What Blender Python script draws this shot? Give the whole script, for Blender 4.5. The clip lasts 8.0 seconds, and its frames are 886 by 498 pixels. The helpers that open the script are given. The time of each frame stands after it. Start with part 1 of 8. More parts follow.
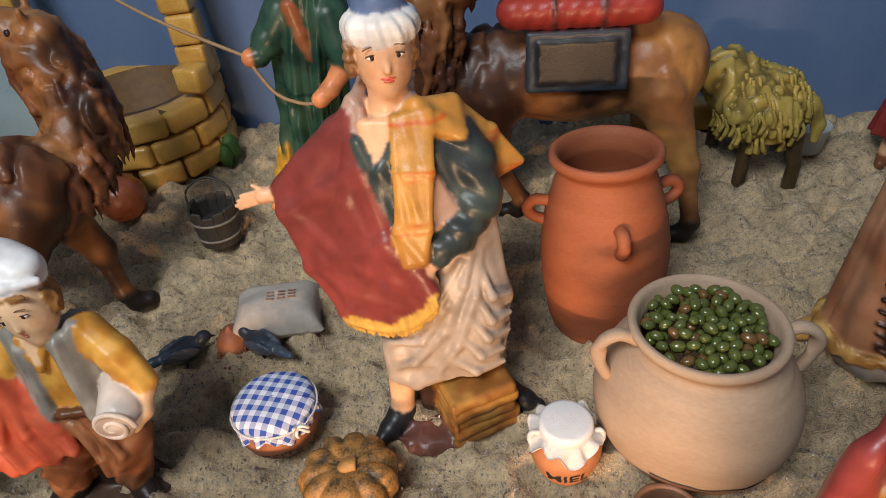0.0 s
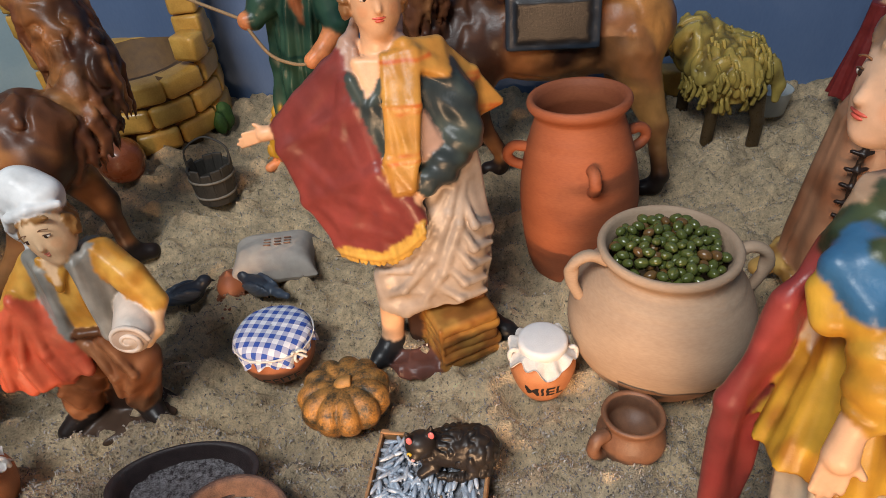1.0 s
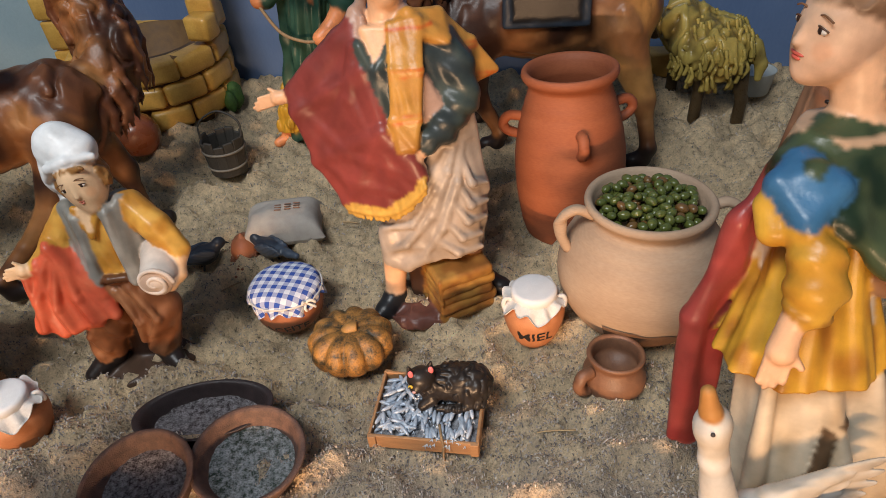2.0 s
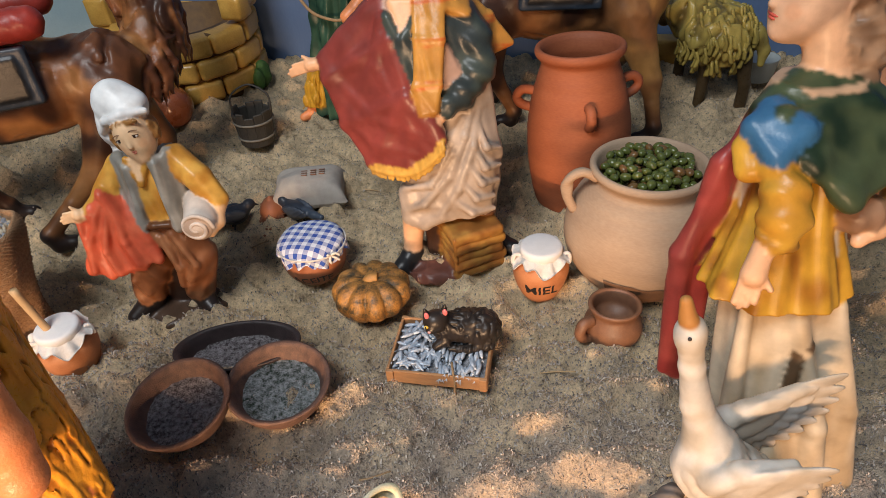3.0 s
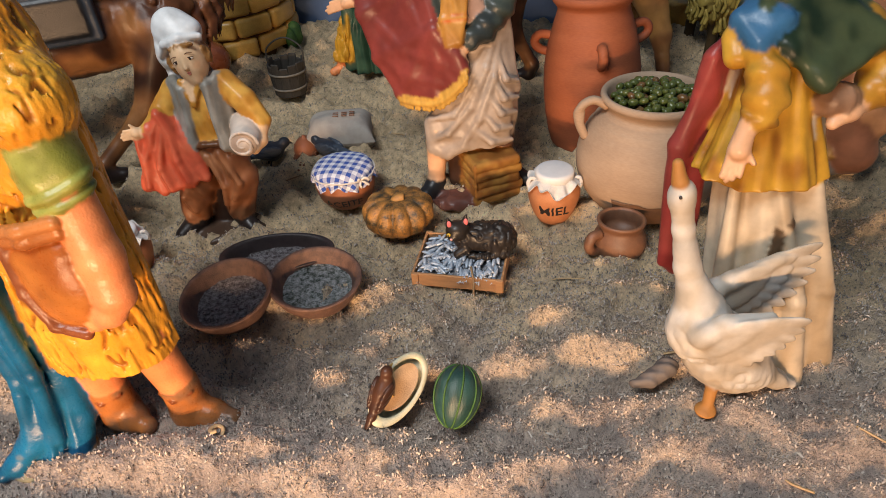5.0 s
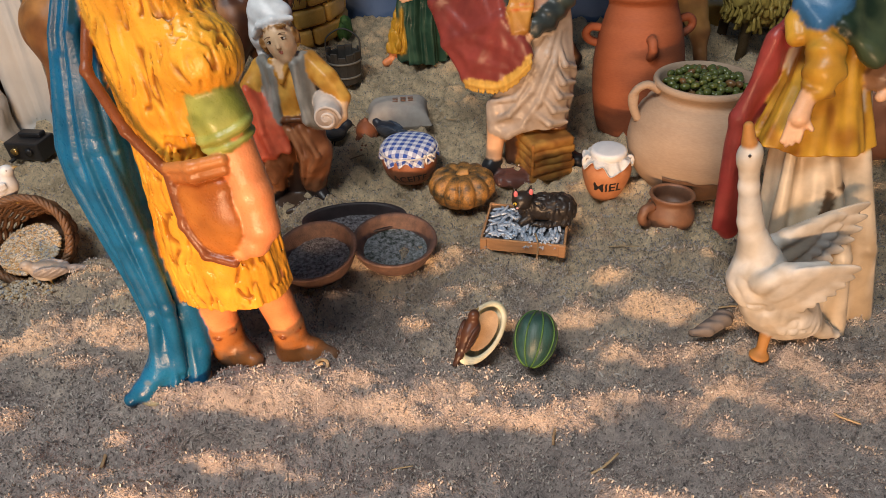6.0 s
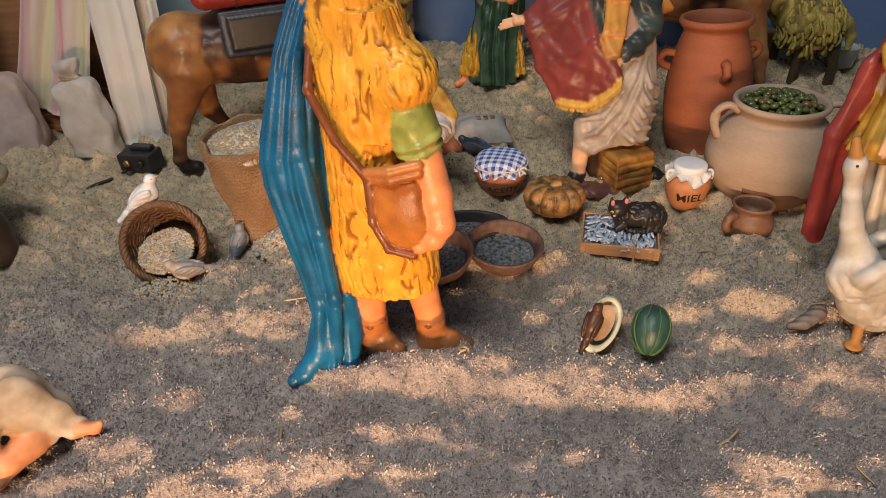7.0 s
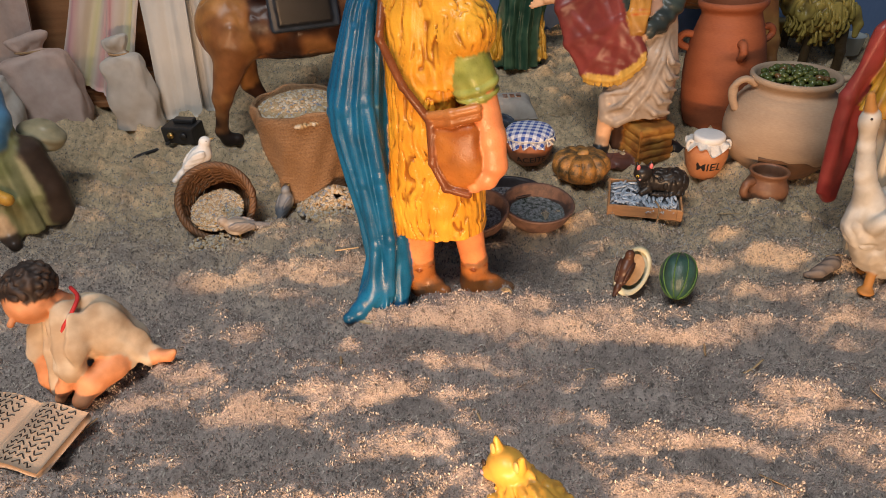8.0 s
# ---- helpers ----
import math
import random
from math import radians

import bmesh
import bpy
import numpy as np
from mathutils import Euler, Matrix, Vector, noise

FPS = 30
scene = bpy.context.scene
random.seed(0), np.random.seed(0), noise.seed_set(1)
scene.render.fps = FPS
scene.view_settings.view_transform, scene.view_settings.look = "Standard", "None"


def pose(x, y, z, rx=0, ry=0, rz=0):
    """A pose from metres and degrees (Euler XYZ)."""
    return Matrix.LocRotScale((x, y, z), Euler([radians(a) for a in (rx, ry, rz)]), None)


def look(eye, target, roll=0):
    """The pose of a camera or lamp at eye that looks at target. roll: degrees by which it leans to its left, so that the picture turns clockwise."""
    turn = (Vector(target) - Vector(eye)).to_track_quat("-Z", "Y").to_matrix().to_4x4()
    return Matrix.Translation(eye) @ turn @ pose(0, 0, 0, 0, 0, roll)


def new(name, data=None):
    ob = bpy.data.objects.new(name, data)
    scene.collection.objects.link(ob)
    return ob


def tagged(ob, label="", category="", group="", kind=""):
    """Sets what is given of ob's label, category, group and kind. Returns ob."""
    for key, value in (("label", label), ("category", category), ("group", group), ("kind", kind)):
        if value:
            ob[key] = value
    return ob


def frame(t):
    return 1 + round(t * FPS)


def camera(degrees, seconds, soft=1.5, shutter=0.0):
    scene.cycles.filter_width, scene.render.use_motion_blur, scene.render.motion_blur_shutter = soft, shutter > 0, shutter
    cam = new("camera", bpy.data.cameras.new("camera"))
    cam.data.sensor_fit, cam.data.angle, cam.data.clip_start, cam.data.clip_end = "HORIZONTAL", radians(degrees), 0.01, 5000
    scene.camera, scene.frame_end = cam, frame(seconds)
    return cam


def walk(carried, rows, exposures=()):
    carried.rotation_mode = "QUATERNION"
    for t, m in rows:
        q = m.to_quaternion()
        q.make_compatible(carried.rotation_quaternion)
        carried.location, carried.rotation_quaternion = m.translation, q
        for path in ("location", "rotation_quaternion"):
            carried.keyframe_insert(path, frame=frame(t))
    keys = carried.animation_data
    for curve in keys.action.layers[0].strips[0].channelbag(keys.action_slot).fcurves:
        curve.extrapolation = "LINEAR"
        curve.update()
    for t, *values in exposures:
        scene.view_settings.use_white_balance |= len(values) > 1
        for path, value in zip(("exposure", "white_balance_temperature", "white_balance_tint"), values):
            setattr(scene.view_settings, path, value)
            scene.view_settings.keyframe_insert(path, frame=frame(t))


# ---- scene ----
cam = camera(68.7, 8.0, 0.75)
PATH = [
    (0, (0.0256, 0.0864, 0.2806), (0.0114, 0.2418, 0.1554), -6.2),
    (0.5, (0.0307, 0.0655, 0.2773), (0.0189, 0.2208, 0.1518), -6.1),
    (1, (0.0256, 0.0437, 0.2725), (0.0156, 0.1987, 0.1465), -5.6),
    (1.5, (0.0278, 0.0242, 0.2713), (0.0182, 0.1792, 0.1452), -5.3),
    (2.8, (0.0229, -0.0244, 0.2735), (0.0104, 0.1298, 0.1468), -5.0),
    (3, (0.0245, -0.0335, 0.2731), (0.011, 0.1209, 0.1467), -4.7),
    (3.5, (0.0367, -0.0505, 0.2773), (0.0216, 0.1039, 0.1511), -4.9),
    (4, (0.0478, -0.0634, 0.2772), (0.032, 0.0912, 0.1513), -4.8),
    (4.5, (0.0396, -0.0792, 0.2631), (0.0231, 0.0757, 0.1377), -4.9),
    (4.7, (0.0325, -0.085, 0.2579), (0.0148, 0.0693, 0.1318), -5.1),
    (5.8, (-0.0068, -0.129, 0.2558), (-0.0254, 0.0257, 0.1304), -4.0),
    (6, (-0.0165, -0.1419, 0.2607), (-0.0353, 0.0139, 0.1366), -3.8),
    (6.5, (-0.0476, -0.1776, 0.2692), (-0.067, -0.0196, 0.1482), -3.7),
    (7, (-0.0854, -0.1879, 0.2808), (-0.1049, -0.0285, 0.1617), -3.5),
    (7.5, (-0.1056, -0.2094, 0.2744), (-0.1251, -0.0489, 0.1567), -3.2),
    (8, (-0.1107, -0.2368, 0.2713), (-0.1297, -0.076, 0.1539), -2.8),
]
walk(cam, [(t, look(eye, target, roll)) for t, eye, target, roll in PATH], exposures=[(0.0, 0.12), (2.2, 0.02), (4.0, -0.05), (6.0, -0.27), (8.0, -0.46)])

# ---- light ----
world = bpy.data.worlds.new("world")
scene.world = world
world.use_nodes = True
world.node_tree.nodes["Background"].inputs[0].default_value = (0.56, 0.74, 1.0, 1)
world.node_tree.nodes["Background"].inputs[1].default_value = 0.16


def area(name, eye, target, sx, sy, watts, color):
    data = bpy.data.lights.new(name, "AREA")
    data.shape, data.size, data.size_y, data.energy, data.color = "RECTANGLE", sx, sy, watts, color
    ob = new(name, data)
    ob.matrix_world = look(eye, target)
    return ob


# the ceiling lamp of the room over the display, and the warm low strip lamp at the display's front edge
area("ceiling_lamp", (-0.30, -0.24, 0.95), (-0.06, 0.34, 0.02), 0.42, 0.30, 9.3, (0.95, 0.98, 1.0))
strip = area("front_strip_lamp", (-0.10, -0.52, 0.115), (-0.10, -0.20, 0.0), 0.40, 0.015, 2.5, (1.0, 0.61, 0.34))
strip.data.spread = radians(76)

# ---- materials ----
def mat(name, color, rough=0.6, dark=None, scale=300.0, var=0.6, bump=0.2, bscale=1500.0, metal=0.0, stretch=(1, 1, 1), coat=0.0, detail=5.0, dist=0.001):
    """A surface of two tones mixed by a large and a small noise, with fine relief. Scales are per metre."""
    m = bpy.data.materials.new(name)
    m.use_nodes = True
    nt = m.node_tree
    n, l = nt.nodes, nt.links
    b = n["Principled BSDF"]
    tc = n.new("ShaderNodeTexCoord")
    mp = n.new("ShaderNodeMapping")
    mp.inputs["Scale"].default_value = stretch
    l.new(tc.outputs["Object"], mp.inputs["Vector"])
    big = n.new("ShaderNodeTexNoise")
    big.inputs["Scale"].default_value, big.inputs["Detail"].default_value = scale, detail
    l.new(mp.outputs[0], big.inputs["Vector"])
    fine = n.new("ShaderNodeTexNoise")
    fine.inputs["Scale"].default_value, fine.inputs["Detail"].default_value = bscale, 4
    l.new(mp.outputs[0], fine.inputs["Vector"])
    ramp = n.new("ShaderNodeValToRGB")
    dark = dark or tuple(c * 0.55 for c in color)
    ramp.color_ramp.elements[0].position, ramp.color_ramp.elements[1].position = 0.5 - 0.28 / max(var, 0.1) * 0.6, 0.5 + 0.28 / max(var, 0.1) * 0.6
    ramp.color_ramp.elements[0].color, ramp.color_ramp.elements[1].color = (*dark, 1), (*color, 1)
    mixn = n.new("ShaderNodeMath")
    mixn.operation = "MULTIPLY_ADD"
    l.new(fine.outputs[0], mixn.inputs[0])
    mixn.inputs[1].default_value = 0.35
    sub = n.new("ShaderNodeMath")
    sub.operation = "MULTIPLY"
    sub.inputs[1].default_value = 0.65
    l.new(big.outputs[0], sub.inputs[0])
    l.new(sub.outputs[0], mixn.inputs[2])
    l.new(mixn.outputs[0], ramp.inputs[0])
    l.new(ramp.outputs[0], b.inputs["Base Color"])
    rr = n.new("ShaderNodeMapRange")
    rr.inputs["To Min"].default_value, rr.inputs["To Max"].default_value = max(0.02, rough - 0.12), min(1, rough + 0.12)
    l.new(big.outputs[0], rr.inputs[0])
    l.new(rr.outputs[0], b.inputs["Roughness"])
    b.inputs["Metallic"].default_value = metal
    b.inputs["Coat Weight"].default_value = coat
    b.inputs["Coat Roughness"].default_value = 0.15
    if bump:
        bp = n.new("ShaderNodeBump")
        bp.inputs["Strength"].default_value, bp.inputs["Distance"].default_value = bump, dist
        l.new(fine.outputs[0], bp.inputs["Height"])
        l.new(bp.outputs[0], b.inputs["Normal"])
    return m


def paint(name, rough=0.38, bump=0.12, streak=0.0):
    """Hand-painted resin: the colour is the paint laid on each figurine, worn and mottled by noise."""
    m = bpy.data.materials.new(name)
    m.use_nodes = True
    nt = m.node_tree
    n, l = nt.nodes, nt.links
    b = n["Principled BSDF"]
    at = n.new("ShaderNodeAttribute")
    at.attribute_name = "paint"
    tc = n.new("ShaderNodeTexCoord")
    big = n.new("ShaderNodeTexNoise")
    big.inputs["Scale"].default_value, big.inputs["Detail"].default_value = 90, 6
    fine = n.new("ShaderNodeTexNoise")
    fine.inputs["Scale"].default_value, fine.inputs["Detail"].default_value = 900, 3
    for x in (big, fine):
        l.new(tc.outputs["Object"], x.inputs["Vector"])
    mr = n.new("ShaderNodeMapRange")
    mr.inputs["From Min"].default_value, mr.inputs["From Max"].default_value = 0.3, 0.7
    mr.inputs["To Min"].default_value, mr.inputs["To Max"].default_value = 0.74, 1.12
    l.new(big.outputs[0], mr.inputs[0])
    mx = n.new("ShaderNodeMix")
    mx.data_type, mx.blend_type = "RGBA", "MULTIPLY"
    mx.inputs[0].default_value = 1.0
    l.new(at.outputs["Color"], mx.inputs[6])
    l.new(mr.outputs[0], mx.inputs[7])
    out = mx.outputs[2]
    if streak:
        mp = n.new("ShaderNodeMapping")
        mp.inputs["Scale"].default_value = (1, 1, 0.32)
        l.new(tc.outputs["Object"], mp.inputs["Vector"])
        st = n.new("ShaderNodeTexNoise")
        st.inputs["Scale"].default_value, st.inputs["Detail"].default_value = 330, 3
        l.new(mp.outputs[0], st.inputs["Vector"])
        sr = n.new("ShaderNodeMapRange")
        sr.inputs["From Min"].default_value, sr.inputs["From Max"].default_value = 0.34, 0.52
        sr.inputs["To Min"].default_value, sr.inputs["To Max"].default_value = 1 - streak, 1.1
        l.new(st.outputs[0], sr.inputs[0])
        m2 = n.new("ShaderNodeMix")
        m2.data_type, m2.blend_type = "RGBA", "MULTIPLY"
        m2.inputs[0].default_value = 1.0
        l.new(out, m2.inputs[6])
        l.new(sr.outputs[0], m2.inputs[7])
        out = m2.outputs[2]
    l.new(out, b.inputs["Base Color"])
    rr = n.new("ShaderNodeMapRange")
    rr.inputs["To Min"].default_value, rr.inputs["To Max"].default_value = rough - 0.1, rough + 0.15
    l.new(fine.outputs[0], rr.inputs[0])
    l.new(rr.outputs[0], b.inputs["Roughness"])
    bp = n.new("ShaderNodeBump")
    bp.inputs["Strength"].default_value, bp.inputs["Distance"].default_value = bump, 0.0006
    l.new(fine.outputs[0], bp.inputs["Height"])
    l.new(bp.outputs[0], b.inputs["Normal"])
    b.inputs["Specular IOR Level"].default_value = 0.32
    return m


M_PAINT = paint("painted_resin", 0.33)
M_MATTE = paint("matte_painted_resin", 0.55)
M_WOOL = paint("painted_wool_resin", 0.28, 0.3)
M_HAIR = paint("brown_painted_resin", 0.36, 0.15)


def sawdust(name):
    """Packed sawdust: pale and dark shreds in clumps, with relief at three sizes."""
    m = mat(name, (0.50, 0.41, 0.29), 0.95, (0.2, 0.15, 0.1), 100, 1.0, 0.0)
    n, l = m.node_tree.nodes, m.node_tree.links
    tc = n.new("ShaderNodeTexCoord")
    tex = []
    for sc, det, ro in ((34, 4, 0.6), (230, 10, 0.72), (900, 4, 0.6)):
        t = n.new("ShaderNodeTexNoise")
        t.inputs["Scale"].default_value, t.inputs["Detail"].default_value, t.inputs["Roughness"].default_value = sc, det, ro
        l.new(tc.outputs["Object"], t.inputs["Vector"])
        tex.append(t)
    rp = n.new("ShaderNodeValToRGB")
    e = rp.color_ramp.elements
    e[0].position, e[0].color = 0.36, (0.06, 0.048, 0.038, 1)
    e[1].position, e[1].color = 0.74, (0.66, 0.56, 0.41, 1)
    e.new(0.44).color = (0.32, 0.26, 0.185, 1)
    e.new(0.57).color = (0.45, 0.37, 0.265, 1)
    ad = n.new("ShaderNodeMath")
    ad.operation = "MULTIPLY_ADD"
    ad.inputs[1].default_value = 0.35
    hb = n.new("ShaderNodeMath")
    hb.operation = "MULTIPLY_ADD"
    hb.inputs[1].default_value, hb.inputs[2].default_value = 0.65, 0.0
    l.new(tex[1].outputs[0], hb.inputs[0])
    l.new(tex[2].outputs[0], ad.inputs[0])
    l.new(hb.outputs[0], ad.inputs[2])
    l.new(ad.outputs[0], rp.inputs[0])
    mr = n.new("ShaderNodeMapRange")
    mr.inputs["From Min"].default_value, mr.inputs["From Max"].default_value = 0.35, 0.65
    mr.inputs["To Min"].default_value, mr.inputs["To Max"].default_value = 0.78, 1.15
    l.new(tex[0].outputs[0], mr.inputs[0])
    mx = n.new("ShaderNodeMix")
    mx.data_type, mx.blend_type = "RGBA", "MULTIPLY"
    mx.inputs[0].default_value = 1.0
    l.new(rp.outputs[0], mx.inputs[6])
    l.new(mr.outputs[0], mx.inputs[7])
    # yellower sand behind, trodden greyer sawdust towards the front of the display
    sep = n.new("ShaderNodeSeparateXYZ")
    l.new(tc.outputs["Object"], sep.inputs[0])
    wob = n.new("ShaderNodeMath")
    wob.operation = "MULTIPLY_ADD"
    wob.inputs[1].default_value = 0.22
    l.new(tex[0].outputs[0], wob.inputs[0])
    l.new(sep.outputs[1], wob.inputs[2])
    front = n.new("ShaderNodeMapRange")
    front.interpolation_type = "SMOOTHSTEP"
    front.inputs["From Min"].default_value, front.inputs["From Max"].default_value = 0.38, 0.14
    l.new(wob.outputs[0], front.inputs[0])
    blend = n.new("ShaderNodeMix")
    blend.data_type = "RGBA"
    blend.inputs[6].default_value, blend.inputs[7].default_value = (2.10, 1.98, 1.74, 1), (1.50, 1.50, 1.86, 1)
    l.new(front.outputs[0], blend.inputs[0])
    fin = n.new("ShaderNodeMix")
    fin.data_type, fin.blend_type = "RGBA", "MULTIPLY"
    fin.inputs[0].default_value = 1.0
    l.new(mx.outputs[2], fin.inputs[6])
    l.new(blend.outputs[2], fin.inputs[7])
    l.new(fin.outputs[2], n["Principled BSDF"].inputs["Base Color"])
    b1 = n.new("ShaderNodeBump")
    b1.inputs["Strength"].default_value, b1.inputs["Distance"].default_value = 1.0, 0.008
    l.new(ad.outputs[0], b1.inputs["Height"])
    l.new(b1.outputs[0], n["Principled BSDF"].inputs["Normal"])
    return m


M_SAND = sawdust("sawdust_sand")
M_WALL = mat("blue_painted_board", (0.13, 0.20, 0.35), 0.8, (0.085, 0.14, 0.27), 12, 0.5, 0.1, 300, stretch=(1.5, 1, 0.5))
M_PALE = mat("pale_blue_plaster", (0.42, 0.55, 0.60), 0.8, (0.33, 0.45, 0.50), 20, 0.6, 0.2, 400)
M_TERRA = mat("terracotta", (0.38, 0.112, 0.042), 0.7, (0.25, 0.065, 0.026), 30, 0.9, 0.1, 700, stretch=(0.5, 0.5, 1.8))
M_CLAY = mat("pale_clay", (0.46, 0.33, 0.225), 0.75, (0.33, 0.22, 0.145), 40, 0.9, 0.12, 700, stretch=(0.5, 0.5, 1.8))
M_FOOTCLAY = mat("dark_brown_clay", (0.20, 0.10, 0.05), 0.75, (0.09, 0.05, 0.03), 120, 0.8, 0.2, 1500)
M_SMALL = mat("orange_clay", (0.52, 0.22, 0.095), 0.6, (0.40, 0.15, 0.06), 160, 0.8, 0.15, 1500)
M_ACE = mat("brown_clay", (0.36, 0.135, 0.065), 0.55, (0.26, 0.09, 0.04), 160, 0.8, 0.15, 1500)
M_CUP = mat("dark_fired_clay", (0.22, 0.105, 0.055), 0.5, (0.13, 0.06, 0.035), 160, 0.9, 0.2, 1500)
M_BOWL = mat("rough_brown_clay", (0.17, 0.095, 0.07), 0.6, (0.06, 0.035, 0.03), 250, 1.0, 0.6, 1600)
M_OVAL = mat("black_glazed_clay", (0.045, 0.03, 0.03), 0.45, (0.02, 0.014, 0.014), 250, 1.0, 0.4, 1600)
M_BROTH = mat("speckled_resin", (0.36, 0.34, 0.35), 0.2, (0.07, 0.058, 0.06), 420, 1.5, 1.0, 1100, dist=0.002)
M_BROTH2 = mat("green_speckled_resin", (0.42, 0.44, 0.45), 0.12, (0.05, 0.07, 0.055), 380, 1.5, 1.0, 1000, dist=0.002)
M_WHITE = mat("white_plastic", (0.80, 0.80, 0.80), 0.5, (0.70, 0.70, 0.70), 300, 0.6, 0.3, 2500)
M_FABRIC = mat("white_gauze", (0.80, 0.77, 0.73), 0.9, (0.60, 0.56, 0.52), 400, 0.7, 0.6, 3000)
M_INK = mat("black_marker", (0.02, 0.015, 0.015), 0.5, (0.01, 0.01, 0.01), 400, 0.5, 0.0)
M_PUMP = mat("pumpkin_skin", (0.40, 0.19, 0.045), 0.45, (0.05, 0.038, 0.02), 150, 1.7, 0.5, 900, detail=8)
M_STEM = mat("pumpkin_stem", (0.48, 0.25, 0.07), 0.5, (0.25, 0.13, 0.04), 400, 0.8, 0.4)
M_WOOD = mat("crate_wood", (0.50, 0.27, 0.12), 0.6, (0.33, 0.16, 0.07), 80, 0.9, 0.3, 900, stretch=(1, 6, 6))
M_DIRT = mat("dark_crate_lining", (0.40, 0.42, 0.46), 0.9, (0.05, 0.04, 0.035), 500, 0.9, 0.6)
M_FISH = mat("silver_fish_paint", (0.60, 0.67, 0.76), 0.4, (0.34, 0.40, 0.48), 500, 0.8, 0.2, metal=0.2)
M_BEAN = mat("green_bean", (0.125, 0.145, 0.03), 0.22, (0.05, 0.065, 0.014), 250, 0.8, 0.1, coat=0.4)
M_BEAN2 = mat("brown_bean", (0.20, 0.105, 0.03), 0.22, (0.09, 0.045, 0.015), 250, 0.8, 0.1, coat=0.4)
M_WICKER = mat("wicker", (0.22, 0.105, 0.045), 0.5, (0.08, 0.04, 0.018), 300, 0.9, 0.4)
M_BURLAP = mat("burlap", (0.42, 0.25, 0.13), 0.95, (0.22, 0.12, 0.06), 700, 1.0, 0.9, 2500)
M_SEED = mat("pale_grain", (0.52, 0.37, 0.20), 0.55, (0.32, 0.20, 0.10), 200, 0.8, 0.2)
M_SEEDW = mat("white_grain", (0.60, 0.52, 0.40), 0.55, (0.42, 0.34, 0.25), 200, 0.8, 0.2)
M_SEEDG = mat("grey_grain", (0.30, 0.31, 0.34), 0.5, (0.16, 0.16, 0.18), 200, 0.8, 0.2)
M_SACK = mat("grey_linen", (0.46, 0.42, 0.37), 0.9, (0.33, 0.29, 0.255), 150, 0.8, 0.5, 2600)
M_SACKW = mat("white_linen", (0.54, 0.51, 0.47), 0.9, (0.42, 0.385, 0.34), 100, 0.8, 0.5, 2600)
M_SACKP = mat("pinkish_linen", (0.56, 0.43, 0.37), 0.9, (0.43, 0.30, 0.25), 100, 0.8, 0.4, 2600)
M_BRICK = mat("yellow_painted_stone", (0.72, 0.43, 0.10), 0.34, (0.50, 0.26, 0.05), 70, 0.9, 0.25, 700, coat=0.2)
M_MORTAR = mat("brown_joint", (0.20, 0.105, 0.035), 0.6, (0.11, 0.055, 0.02), 150, 0.8, 0.3)
M_MOSS = mat("green_moss_paint", (0.07, 0.17, 0.03), 0.6, (0.03, 0.08, 0.015), 300, 1.0, 0.6)
M_ROPE = mat("tan_cord", (0.42, 0.28, 0.15), 0.9, (0.26, 0.16, 0.08), 900, 0.8, 0.5)
M_BUCKET = mat("dark_bucket_wood", (0.06, 0.052, 0.042), 0.6, (0.025, 0.022, 0.018), 250, 0.9, 0.4, stretch=(3, 3, 0.6))
M_HOOP = mat("grey_bucket_hoop", (0.22, 0.20, 0.16), 0.6, (0.13, 0.11, 0.09), 300, 0.9, 0.3)
M_DRAPE = mat("white_cloth", (0.74, 0.71, 0.66), 0.9, (0.62, 0.585, 0.53), 40, 0.7, 0.5, 2500)
M_TENTW = mat("orange_brown_boards", (0.34, 0.165, 0.07), 0.6, (0.20, 0.085, 0.035), 30, 0.9, 0.3, 500, stretch=(0.6, 1, 5))
M_BLACK = mat("black_plastic", (0.025, 0.025, 0.027), 0.4, (0.012, 0.012, 0.013), 200, 0.6, 0.2)
M_BRASS = mat("brass_knob", (0.6, 0.42, 0.16), 0.3, (0.4, 0.26, 0.09), 200, 0.6, 0.1, metal=0.9)
M_PAPER = mat("cream_paper_paint", (0.56, 0.41, 0.29), 0.6, (0.42, 0.28, 0.19), 60, 0.8, 0.3)
M_MELON = mat("dark_green_rind", (0.03, 0.085, 0.075), 0.35, (0.012, 0.035, 0.03), 120, 1.0, 0.3)
M_RIND = mat("pale_rind", (0.62, 0.60, 0.48), 0.5, (0.42, 0.40, 0.24), 150, 0.8, 0.2)
M_FLESH = mat("tan_melon_flesh", (0.52, 0.35, 0.20), 0.5, (0.34, 0.21, 0.11), 150, 0.8, 0.3)
M_CHIP = mat("wood_shavings", (0.50, 0.38, 0.25), 0.9, (0.25, 0.18, 0.12), 40, 1.2, 0.0)
_n, _l = M_CHIP.node_tree.nodes, M_CHIP.node_tree.links
_g = _n.new("ShaderNodeNewGeometry")
_r = _n.new("ShaderNodeValToRGB")
_r.color_ramp.elements[0].color, _r.color_ramp.elements[1].color = (0.12, 0.10, 0.09, 1), (0.62, 0.54, 0.46, 1)
_r.color_ramp.elements.new(0.55).color = (0.37, 0.32, 0.28, 1)
_l.new(_g.outputs["Random Per Island"], _r.inputs[0])
_l.new(_r.outputs[0], _n["Principled BSDF"].inputs["Base Color"])
M_STICK = mat("light_wood_stick", (0.62, 0.42, 0.22), 0.6, (0.45, 0.29, 0.14), 150, 0.8, 0.2, stretch=(4, 4, 0.6))
M_TIN = mat("white_enamel", (0.55, 0.58, 0.56), 0.35, (0.42, 0.45, 0.43), 100, 0.7, 0.2)
